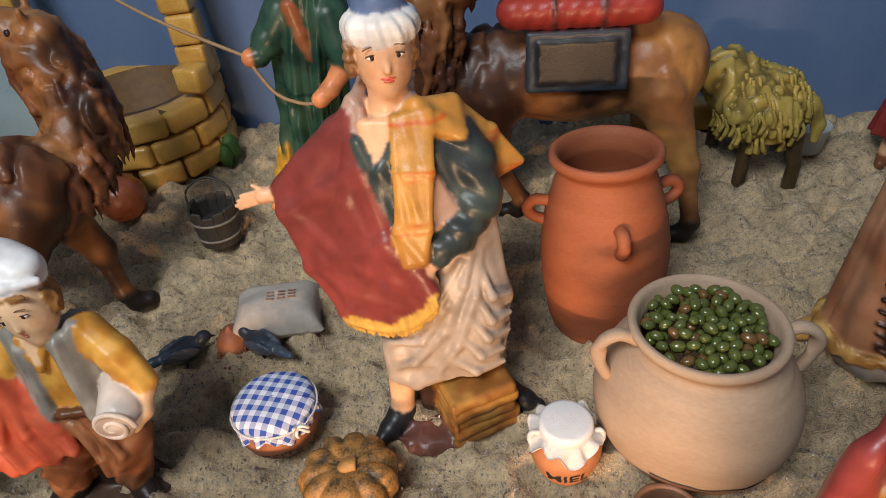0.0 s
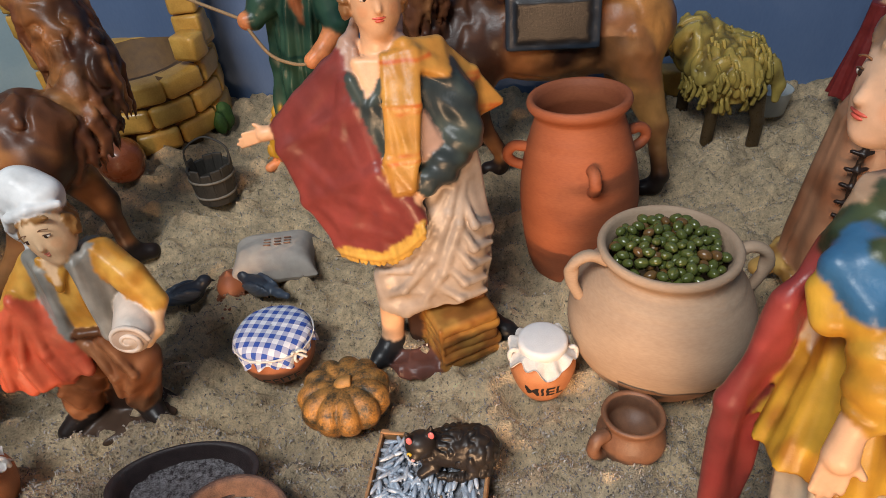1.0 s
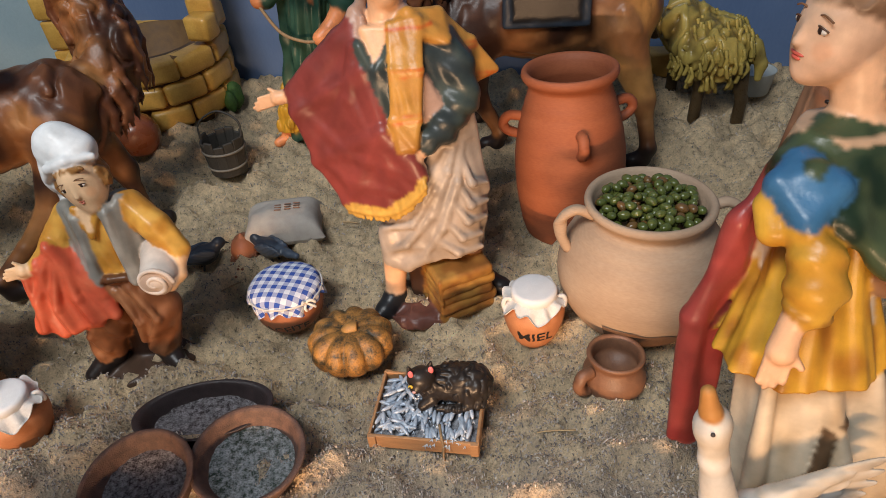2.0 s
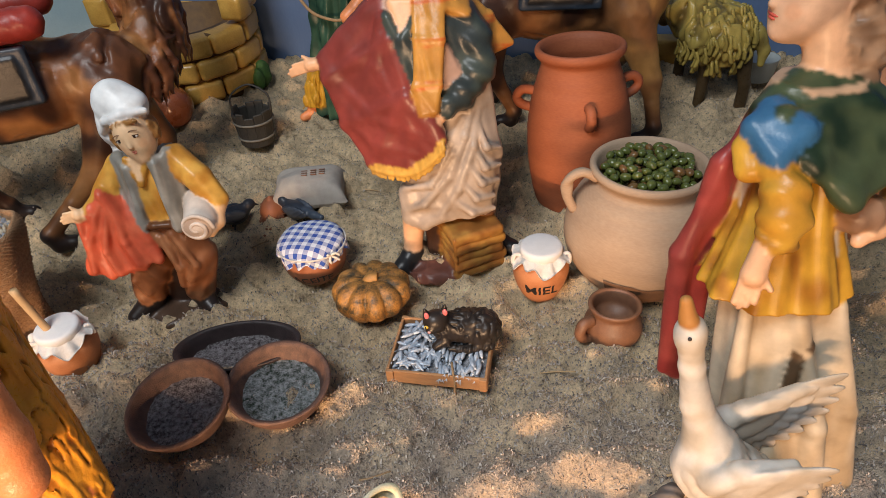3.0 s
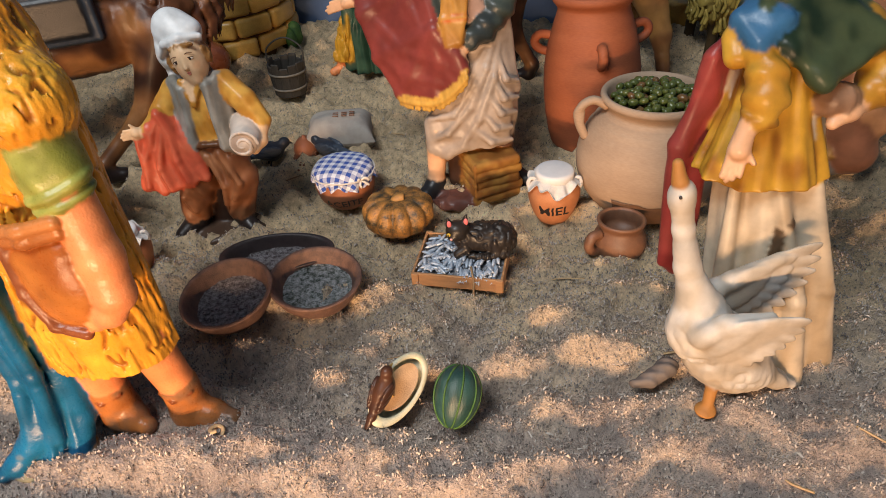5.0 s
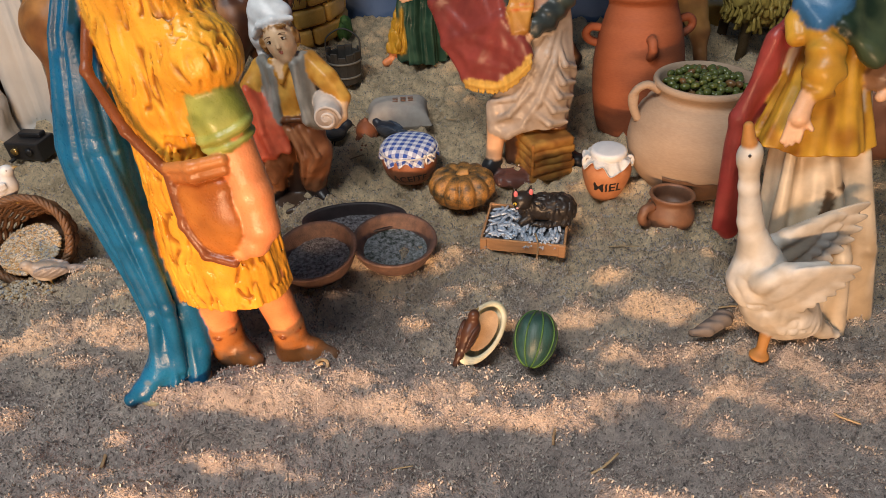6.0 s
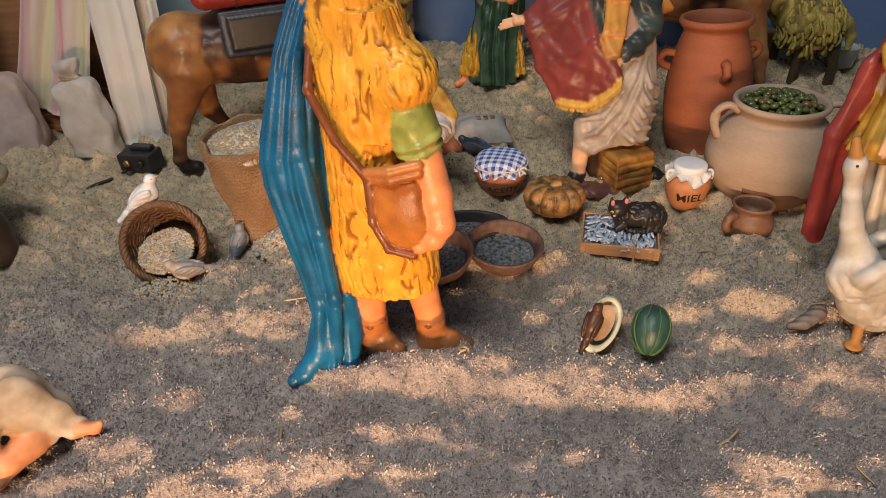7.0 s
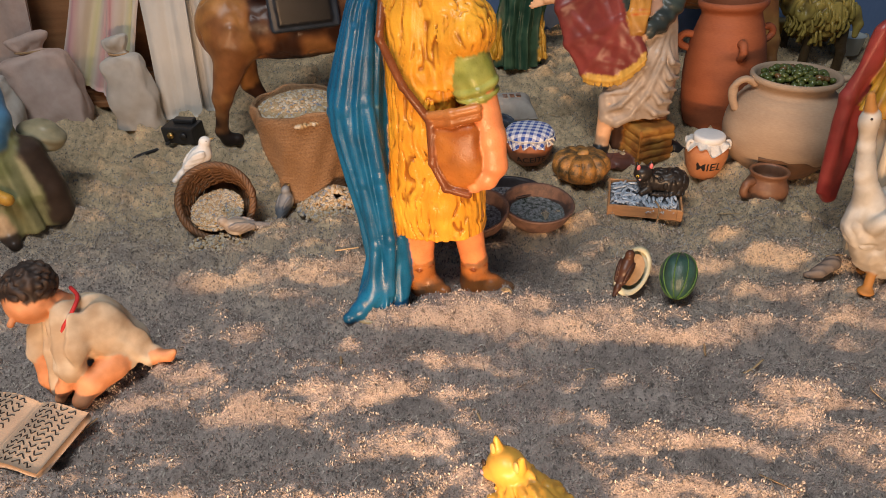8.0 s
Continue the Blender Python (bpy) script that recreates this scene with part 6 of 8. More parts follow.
    # dark saddle cloth with a grey-blue border, and the red rolls on top
    for s in (-1, 1):
        c = mid + sd * s * 2.85 + Vector((0, 0, 1.9))
        g.box((0.03, 0.04, 0.055), tuple(c), (3.1, 0.5, 1.9), (s * 7, 0, yaw), 0.2, 0.1)
        g.box((0.012, 0.011, 0.011), tuple(c + sd * s * 0.16), (2.45, 0.5, 1.35), (s * 7, 0, yaw), 0.1, 0.05)
        c2 = mid + sd * s * 2.5 + Vector((0, 0, roll_h))
        red = (0.30, 0.035, 0.025)
        for u in (-2.7, 0, 2.7):
            g.cap(red, tuple(c2 + ax * (u - 1.1)), tuple(c2 + ax * (u + 1.1)), 1.05, 1.05, 0.1, drape(0.05, (ax.x, ax.y, 0.6), 0.8, 3))
        for u in (-1.4, 1.4):
            g.ell((0.03, 0.03, 0.03), tuple(c2 + ax * u), (0.25, 1.15, 1.15), (0, 0, yaw), 0.05)
    for s in (-1, 1):
        g.chain((0.27, 0.12, 0.045), [(*(hip + sd * s * 2.5 + Vector((0, 0, 0.6))), 0.65), (*(hip + sd * s * 2.8 - ax * 0.8 + Vector((0, 0, -0.6))), 0.5)], 0.2)
    return g.build(name, label, "figurine", mid.x, mid.y, material=M_HAIR)


def sheep():
    g = Figure((17, 46, -1.5), (28.5, 59, 11), 0.12)
    wool, leg = (0.40, 0.30, 0.075), (0.06, 0.038, 0.018)
    for x, y in ((21.8, 51.0), (25.0, 49.8), (20.8, 55.0), (24.0, 55.4)):
        g.chain(leg, [(x, y, -0.9, 0.5), (x + 0.1, y + 0.2, 1.2, 0.5), (22.8 + (x - 22.8) * 0.8, 53 + (y - 53) * 0.7, 3.6, 0.9)], 0.3)
    lump = fleece(0.22, 1.5, 0.8, 21)
    g.wash(wool, (0.16, 0.11, 0.03), groove(1.7, 1.5, 0.8, 21))
    g.ell(wool, (22.9, 52.6, 4.8), (3.3, 3.6, 2.5), (0, 12, -25), 0.4, lump)
    g.ell(wool, (20.9, 54.4, 6.1), (2.2, 2.4, 2.2), (0, 0, 0), 0.6, lump)
    g.chain((0.12, 0.07, 0.03), [(19.8, 56.2, 6.0, 1.0), (19.4, 57.2, 4.6, 0.7)], 0.4)
    rng = random.Random(5)
    for i in range(150):
        a, b = rng.uniform(0, 6.283), rng.uniform(-0.9, 0.95)
        q = Vector((math.cos(a) * math.sqrt(1 - b * b) * 3.3, math.sin(a) * math.sqrt(1 - b * b) * 3.6, b * 2.5))
        q = Matrix.Rotation(radians(-25), 3, "Z") @ q + Vector((22.9, 52.6, 4.8))
        tone = rng.uniform(0.75, 1.25)
        g.bar((wool[0] * tone, wool[1] * tone, wool[2] * tone), [(q.x, q.y, q.z + 0.3), (q.x * 1.0 + rng.uniform(-0.1, 0.3), q.y - 0.25, q.z - 0.3), (q.x + rng.uniform(-0.2, 0.2), q.y - 0.2, q.z - 1.0)], 0.2, 0.7)
    g.chain(wool, [(25.6, 50.9, 5.4, 0.6), (26.2, 50.4, 4.0, 0.5), (26.1, 50.2, 2.9, 0.3)], 0.2)
    return g.build("sheep_figurine", "yellowish shaggy sheep figurine with dark legs", "figurine", 23.0, 52.5, material=M_WOOL)


def rope_man():
    g = Figure((-17, 46, -1.2), (-4, 56, 22), 0.10)
    green = (0.016, 0.05, 0.034)
    g.wash(green, (0.035, 0.085, 0.055), patches(1.0, 0.7, 3))
    g.robe(green, [(-0.6, -10.2, 51.6, 2.4, 1.8), (3.0, -10.2, 51.8, 2.4, 1.9), (8.0, -9.6, 52.0, 2.3, 1.9), (12.0, -9.0, 52.2, 2.5, 1.9), (15.5, -8.4, 52.5, 2.0, 1.5)], (9, 0.34, 0.16, 1.4), 0.3, drape(0.10, (1, 0.4, 0.35), 1.6, 4))
    g.chain(green, [(-10.4, 52.0, 14.2, 1.3), (-11.6, 51.2, 12.6, 1.1), (-12.3, 50.6, 11.8, 0.8)], 0.4)
    g.chain(green, [(-7.2, 51.6, 13.8, 1.3), (-6.4, 50.6, 11.2, 1.1)], 0.4)
    g.chain(SKIN2, [(-6.4, 50.5, 11.0, 0.8), (-7.6, 49.6, 9.6, 0.65), (-8.4, 49.2, 9.0, 0.6)], 0.2)
    g.ell(SKIN2, (-12.8, 50.3, 11.8), (0.6, 0.6, 0.65), (0, 0, 0), 0.2)
    g.robe((0.56, 0.30, 0.03), [(0.4, -13.0, 51.2, 1.0, 1.0), (2.6, -12.6, 51.6, 0.95, 1.0), (5.0, -12.0, 51.9, 0.7, 0.8)], (7, 0.12, 0.06, 1.0), 0.2, fleece(0.12, 2.4, 0.9, 2))
    g.robe((0.50, 0.30, 0.05), [(0.3, -7.4, 51.3, 0.6, 0.8), (3.0, -7.6, 51.6, 0.6, 0.8), (5.4, -8.0, 51.9, 0.5, 0.7)], (7, 0.10, 0.06, 1.0), 0.2, fleece(0.12, 2.4, 0.9, 3))
    g.chain(SKIN2, [(-13.2, 51.3, 1.2, 0.6), (-13.4, 51.2, -0.3, 0.5), (-14.2, 50.7, -0.6, 0.4)], 0.2)
    g.chain((0.30, 0.10, 0.04), [(-9.6, 51.0, 14.8, 0.5), (-9.2, 50.8, 13.0, 0.5), (-8.8, 50.7, 11.5, 0.35)], 0.2)
    g.cap(SKIN2, (-8.4, 52.6, 15.2), (-8.2, 52.6, 17.4), 0.9, 0.9, 0.3)
    g.ell(SKIN2, (-8.1, 52.4, 18.6), (1.3, 1.4, 1.6), (0, 0, 0), 0.2)
    g.ell((0.5, 0.48, 0.45), (-7.6, 51.8, 17.2), (1.0, 0.9, 1.4), (0, 0, 0), 0.2, curls(0.12, 2.0, 4))
    return g.build("camel_driver_figurine", "painted resin man in a dark green cloak holding a tan cord", "figurine", -9.8, 51.6)


def kneeler():
    g = Figure((18, 28, -2), (33, 41, 15), 0.12)
    hide, wl, dark, blue = (0.36, 0.185, 0.105), (0.55, 0.34, 0.10), (0.11, 0.035, 0.02), (0.03, 0.12, 0.30)
    g.wash(hide, (0.24, 0.10, 0.05), patches(2.0, 0.9, 3)).wash(wl, (0.30, 0.15, 0.04), patches(0.6, 0.7, 4))
    g.ell((0.16, 0.155, 0.15), (24.6, 33.6, -0.5), (3.6, 2.6, 1.6), (0, 0, 0), 0.3, curls(0.15, 0.6, 3))
    g.robe(hide, [(0.6, 24.4, 34.0, 3.7, 2.7), (2.5, 24.4, 34.2, 3.5, 2.8), (6.0, 24.7, 34.5, 3.25, 2.8), (9.5, 25.1, 35.0, 3.0, 2.5), (11.4, 25.5, 35.4, 2.2, 1.9), (12.6, 25.9, 35.7, 1.3, 1.2)], (5, 0.10, 0.05, 1.0), 0.4)
    ring = [(24.4 + 3.75 * math.cos(a), 34.0 + 2.75 * math.sin(a), 0.55 + 0.2 * math.sin(3 * a), 0.42) for a in np.linspace(0, 6.283, 26)]
    g.chain(wl, ring, 0.15, curls(0.10, 2.2, 5))
    g.chain(wl, [(24.6, 33.6, 11.2, 0.6), (24.4, 33.0, 9.0, 0.55), (25.2, 32.4, 7.6, 0.5)], 0.2, curls(0.12, 2.2, 5))
    g.chain(dark, [(22.6, 34.5, 1.0, 0.9), (21.5, 34.9, 0.2, 0.8)], 0.4)
    g.cap((0.55, 0.33, 0.10), (21.4, 35.0, 0.1), (20.2, 35.3, -0.8), 0.75, 0.6, 0.15)
    seam = curve_points([(22.75, 33.05, 11.0), (22.2, 32.65, 8.6), (22.1, 32.3, 5.6), (22.3, 31.95, 3.0), (22.6, 31.6, 1.2)], 26)
    g.chain((0.03, 0.018, 0.012), [(*q, 0.15) for q, _ in seam[::4]], 0.1)
    for i, (q, _) in enumerate(seam[::2]):
        g.chain((0.02, 0.012, 0.010), [(q.x - 0.42, q.y + 0.22, q.z + 0.08 * (i % 2), 0.13), (q.x, q.y - 0.12, q.z, 0.14), (q.x + 0.42, q.y - 0.1, q.z + 0.12, 0.13)], 0.04)
    g.chain(blue, [(27.6, 33.6, 10.0, 1.3), (28.2, 32.6, 7.4, 1.5), (28.2, 32.4, 5.6, 1.0)], 0.5, drape(0.1, (0.7, 0, 1), 1.2, 3))
    g.chain((0.42, 0.22, 0.11), [(26.6, 32.6, 6.6, 1.1), (26.2, 31.6, 4.2, 1.25), (27.4, 31.4, 3.0, 1.0)], 0.5)
    g.chain((0.22, 0.10, 0.06), [(25.6, 32.0, 3.4, 1.5), (26.6, 31.6, 0.6, 1.6)], 0.6)
    g.cap(SKIN, (26.2, 35.6, 11.0), (26.3, 35.4, 12.4), 0.8, 0.8, 0.3)
    g.ell((0.10, 0.05, 0.03), (26.4, 35.4, 13.4), (1.2, 1.25, 1.2), (0, 0, 0), 0.2, curls(0.1, 2.2, 4))
    return g.build("kneeling_figurine", "painted resin figure kneeling in a laced hide coat", "figurine", 25.0, 34.0)


def small_figure():
    g = Figure((29, 49, -1.5), (40, 58, 13), 0.12)
    red = (0.20, 0.025, 0.022)
    g.robe(red, [(1.6, 33.6, 52.8, 2.0, 1.6), (4.5, 33.8, 53.0, 1.5, 1.2), (6.5, 34.0, 53.2, 1.2, 1.0), (8.6, 34.2, 53.4, 1.1, 0.9)], (8, 0.12, 0.04, 1.0), 0.3)
    g.chain(SKIN, [(33.2, 52.8, 1.8, 0.5), (33.1, 52.6, -0.4, 0.45)], 0.2)
    g.chain((0.20, 0.07, 0.03), [(33.1, 52.6, -0.4, 0.5), (32.6, 52.0, -0.7, 0.4)], 0.2)
    g.chain((0.20, 0.07, 0.03), [(34.4, 52.9, 1.8, 0.5), (34.6, 52.6, -0.6, 0.5)], 0.2)
    g.chain(red, [(34.6, 53.0, 8.0, 0.75), (35.2, 52.4, 6.8, 0.6)], 0.3)
    g.chain(SKIN, [(35.2, 52.4, 6.8, 0.45), (36.6, 52.0, 6.8, 0.4)], 0.2)
    g.cap(SKIN, (34.2, 53.3, 8.4), (34.2, 53.2, 9.4), 0.45, 0.45, 0.2)
    face(g, (34.4, 53.1, 10.2), 0.95, 40, SKIN)
    g.ell((0.09, 0.045, 0.025), (33.9, 53.5, 10.5), (1.0, 0.95, 0.95), (0, 0, 0), 0.1, curls(0.08, 2.4, 3))
    return g.build("small_figurine", "small painted resin figure in a dark red tunic", "figurine", 33.8, 53.0)


def crouching_child():
    g = Figure((-38.6, -3.2, -1), (-29.4, 4.6, 8.6), 0.07)
    white, red, hair, skin = (0.60, 0.50, 0.38), (0.50, 0.03, 0.03), (0.028, 0.018, 0.014), (0.74, 0.34, 0.17)
    g.wash(white, (0.44, 0.32, 0.21), patches(0.9, 1.2, 3)).wash(hair, (0.10, 0.06, 0.04), groove(-0.8, 3.0, 3.0, 5)).wash(skin, (0.60, 0.24, 0.10), patches(0.9, 1.2, 4))
    # hunched back and the tunic falling to the ground
    fo = drape(0.17, (0.9, -0.5, 0.3), 0.75, 4)
    g.ell(white, (-34.0, 1.2, 3.1), (1.75, 1.55, 2.1), (0, 22, 10), 0.4, fo)
    g.chain(white, [(-33.4, 1.4, 2.8, 1.35), (-32.6, 1.6, 1.6, 1.15), (-31.6, 1.7, 0.6, 0.6)], 0.5, fo)
    for pts in (((-34.2, 0.2, 4.2), (-33.2, 0.2, 2.6), (-32.2, 0.7, 0.8)), ((-33.4, 0.4, 4.0), (-32.4, 0.9, 2.4), (-31.5, 1.2, 0.6)), ((-34.8, -0.1, 3.4), (-34.4, -0.6, 1.8), (-34.4, -1.0, 0.4))):
        g.chain(white, [(*q, 0.3) for q in pts], 0.25)
    # sleeves, hands and bare knees
    g.chain(white, [(-34.4, 0.3, 4.6, 0.85), (-34.2, -0.5, 3.2, 0.85), (-34.3, -1.0, 2.2, 0.75)], 0.3, fo)
    g.chain(white, [(-35.6, 1.2, 4.3, 0.8), (-36.4, 0.5, 3.3, 0.75), (-36.5, -0.1, 2.5, 0.66)], 0.3, fo)
    g.chain(skin, [(-36.5, -0.2, 2.2, 0.5), (-36.2, -0.8, 1.0, 0.5), (-35.8, -1.1, 0.4, 0.34)], 0.2)
    g.chain(skin, [(-34.3, -1.1, 1.9, 0.48), (-34.9, -1.5, 1.0, 0.42), (-35.2, -1.7, 0.4, 0.3)], 0.2)
    g.chain(white, [(-35.3, 0.0, 2.6, 0.7), (-35.3, -0.9, 0.7, 0.6)], 0.3, fo)
    g.chain(skin, [(-32.9, 0.2, 1.1, 0.85), (-33.6, -0.9, 0.9, 0.75), (-34.0, -1.7, 0.3, 0.5)], 0.3)
    g.chain(skin, [(-31.3, 1.5, 0.6, 0.45), (-30.5, 1.7, 0.5, 0.36), (-30.2, 1.8, 0.7, 0.22)], 0.2)
    # bowed head with short dark hair, red neckline
    g.cap(skin, (-34.9, 1.0, 4.8), (-35.4, 0.6, 5.7), 0.7, 0.7, 0.3)
    g.ell(skin, (-35.9, 0.2, 5.7), (1.25, 1.15, 1.25), (20, -20, 0), 0.2)
    g.cap(skin, (-36.3, -0.75, 5.5), (-36.4, -1.05, 5.2), 0.14, 0.18, 0.15)
    g.ell(skin, (-34.75, 0.1, 5.6), (0.16, 0.26, 0.34), (0, 0, 0), 0.1)
    g.ell(hair, (-35.9, 0.6, 6.5), (1.48, 1.36, 1.15), (10, -20, 0), 0.1, fleece(0.08, 3.0, 3.0, 5))
    g.bar(red, [(-34.55, -0.75, 3.5), (-34.2, -0.55, 4.4), (-33.75, 0.05, 5.1), (-33.8, 1.0, 5.45), (-34.6, 1.7, 5.5)], 0.11)
    return g.build("crouching_child_figurine", "painted resin child crouching in a cream tunic with red trim", "figurine", -33.8, 0.2, material=M_MATTE, soften=1)


def sitting_figure():
    g = Figure((-60, 9, -2.5), (-43, 27, 17), 0.15)
    gr, yel, blue, dk = (0.17, 0.18, 0.07), (0.56, 0.30, 0.05), (0.10, 0.26, 0.44), (0.05, 0.033, 0.024)
    g.wash(gr, (0.24, 0.24, 0.12), patches(1.5, 0.8, 3))
    g.robe(gr, [(-1.3, -51.2, 17.6, 3.0, 2.6), (1.5, -51.2, 17.8, 2.9, 2.5), (4.0, -51.5, 18.4, 2.6, 2.2), (7.0, -51.8, 19.2, 2.1, 1.8)], (8, 0.22, 0.06, 1.0), 0.4)
    g.chain(blue, [(-51.6, 20.0, 9.0, 1.7), (-50.4, 19.0, 7.4, 1.3), (-50.2, 17.8, 6.2, 0.9)], 0.5)
    g.chain(yel, [(-52.6, 17.0, 5.0, 0.6), (-51.0, 15.6, 3.2, 0.55), (-49.0, 15.4, 2.4, 0.5)], 0.3)
    g.chain(dk, [(-49.4, 19.5, 4.2, 1.4), (-48.6, 19.2, 1.0, 1.5), (-48.4, 19.0, -0.8, 1.4)], 0.6)
    g.ell((0.30, 0.27, 0.17), (-49.4, 22.0, 4.6), (1.9, 1.6, 1.2), (0, 20, 0), 0.3, drape(0.12, (0.3, 0.2, 1), 0.9, 4))
    g.chain((0.55, 0.38, 0.22), [(-50.4, 15.6, 0.6, 0.65), (-50.2, 15.2, -0.9, 0.6)], 0.3)
    g.chain(dk, [(-50.2, 15.2, -1.0, 0.7), (-49.4, 14.5, -1.2, 0.5)], 0.3)
    g.ell((0.60, 0.40, 0.26), (-50.3, 17.4, 6.4), (0.6, 0.55, 0.55), (0, 0, 0), 0.2)
    g.cap(SKIN, (-51.8, 20.2, 10.5), (-51.8, 20.1, 12.0), 0.8, 0.8, 0.3)
    g.ell(SKIN, (-51.8, 20.0, 13.0), (1.3, 1.3, 1.5), (0, 0, 0), 0.2)
    g.ell((0.05, 0.025, 0.02), (-51.6, 20.4, 13.4), (1.5, 1.5, 1.6), (0, 0, 0), 0.1, curls(0.1, 2.0, 4))
    return g.build("sitting_figurine", "painted resin figure sitting in a green robe and blue shawl", "figurine", -51.2, 17.8)


def cat(name, label, x, y, z, s, rz, body, eye, ear=(0.62, 0.16, 0.17)):
    g = Figure((-3.4, -2.2, -0.2), (3.4, 2.4, 3.6), 0.06)
    fur = fleece(0.06, 3.2, 2.2, 6)
    g.ell(body, (0.7, 0.2, 0.85), (1.75, 1.05, 0.95), (0, 0, 0), 0.2, fur)
    g.ell(body, (1.4, 0.1, 0.85), (1.1, 1.1, 1.05), (0, 0, 0), 0.3, fur)
    g.ell(body, (-0.7, -0.1, 1.0), (0.75, 0.75, 0.85), (0, 0, 0), 0.3, fur)
    g.ell(body, (-1.05, -0.35, 1.65), (0.72, 0.66, 0.62), (0, 0, 20), 0.15)
    g.ell(body, (-1.25, -0.9, 1.45), (0.3, 0.25, 0.24), (0, 0, 0), 0.15)
    for u in (-0.46, 0.46):
        c, d = math.cos(radians(20)), math.sin(radians(20))
        g.cap(body, (-1.05 + u * c, -0.3 + u * d, 2.05), (-1.05 + u * 1.25 * c, -0.3 + u * 1.25 * d, 2.6), 0.26, 0.08, 0.08)
        g.bit(ear, (-1.05 + u * 1.12 * c + 0.07, -0.5 + u * 1.1 * d, 2.28), (0.15, 0.08, 0.25))
        g.bit(eye, (-1.2 + u * 0.62 * c, -0.9 + u * 0.6 * d, 1.72), (0.13, 0.08, 0.12))
        g.bit((0.01, 0.01, 0.01), (-1.22 + u * 0.62 * c, -0.96 + u * 0.6 * d, 1.72), (0.05, 0.05, 0.09))
    g.bit((0.60, 0.35, 0.35), (-1.3, -1.14, 1.5), (0.1, 0.07, 0.08))
    g.chain(body, [(2.2, 0.2, 0.4, 0.3), (2.0, -0.7, 0.28, 0.26), (0.8, -1.1, 0.25, 0.24), (-0.2, -1.1, 0.22, 0.2)], 0.15, fur)
    g.chain(body, [(-0.5, -0.7, 0.5, 0.35), (-1.0, -1.0, 0.25, 0.26)], 0.15)
    ob = g.build(name, label, "figurine", 0, 0, 0)
    ob.matrix_world = pose(x * CM, y * CM, z * CM, 0, 0, rz) @ Matrix.Diagonal((s, s, s, 1))
    return ob


def bird(name, label, x, y, z, aim, body, wing, s=1.0, bow=0, belly=None, beak=(0.45, 0.28, 0.08)):
    """A small bird: aim is the way of its beak on the plan, bow the degrees it dips."""
    g = Figure((-3.6, -1.4, -0.4), (2.6, 1.4, 3.4), 0.07)
    g.ell(body, (0, 0, 1.2), (1.2, 0.72, 0.75), (0, -22, 0), 0.2)
    g.ell(belly or body, (0.35, 0, 1.0), (0.85, 0.66, 0.66), (0, -20, 0), 0.2)
    g.chain(body, [(0.75, 0, 1.5, 0.55), (1.15, 0, 2.05, 0.42)], 0.4)
    g.ell(body, (1.25, 0, 2.2), (0.5, 0.45, 0.45), (0, 0, 0), 0.15)
    g.cap(beak, (1.65, 0, 2.2), (2.05, 0, 2.1), 0.14, 0.05, 0.05)
    for t in (-1, 1):
        g.ell(wing, (-0.35, 0.58 * t, 1.3), (1.25, 0.22, 0.5), (0, -20, 7 * t), 0.1, drape(0.03, (0.2, 0, 1), 0.35, 3))
        g.bit((0.02, 0.01, 0.01), (1.4, 0.36 * t, 2.3), (0.08, 0.06, 0.08))
        g.cap(beak, (0.2, 0.3 * t, 0.6), (0.25, 0.32 * t, -0.1), 0.1, 0.09, 0.05)
    g.chain(wing, [(-1.0, 0, 0.95, 0.42), (-1.9, 0, 0.6, 0.34), (-2.7, 0, 0.35, 0.24)], 0.2)
    ob = g.build(name, label, "figurine", 0, 0, 0)
    ob.matrix_world = pose(x * CM, y * CM, z * CM, 0, bow, aim) @ Matrix.Diagonal((s, s, s, 1))
    return ob


vendor()
boy()
shepherd()
woman()
goose()
camel("camel_figurine", "brown painted resin camel carrying red rolls over a dark cloth", (-36.6, 34.6, 9.2), (-24.5, 39.6, 9.2),
      [(-38.5, 32.4, -1.4), (-34.4, 37.0, -1.4), (-28.9, 32.9, -1.4), (-21.8, 40.6, -1.4)],
      [(-24.5, 40.6, 9.6, 2.1), (-22.4, 42.4, 9.4, 2.0), (-22.0, 44.4, 12.0, 2.0), (-23.4, 45.6, 15.2, 1.9)], (-26.0, 45.2, 17.5), 5.0)
camel("camel_figurine", "brown painted resin camel standing by the backdrop under red rolls", (14.2, 49.4, 9.6), (3.2, 50.2, 9.6),
      [(12.6, 52.4, -1.0), (16.0, 44.8, -1.2), (3.4, 53.0, -0.9), (4.8, 48.4, -1.0)],
      [(2.0, 50.0, 9.6, 2.3), (-0.4, 49.4, 9.8, 2.2), (-1.4, 49.2, 13.0, 2.0), (0.2, 48.8, 16.2, 1.8)], (3.4, 47.2, 16.6), 4.9)
sheep()
rope_man()
kneeler()
small_figure()
crouching_child()
sitting_figure()

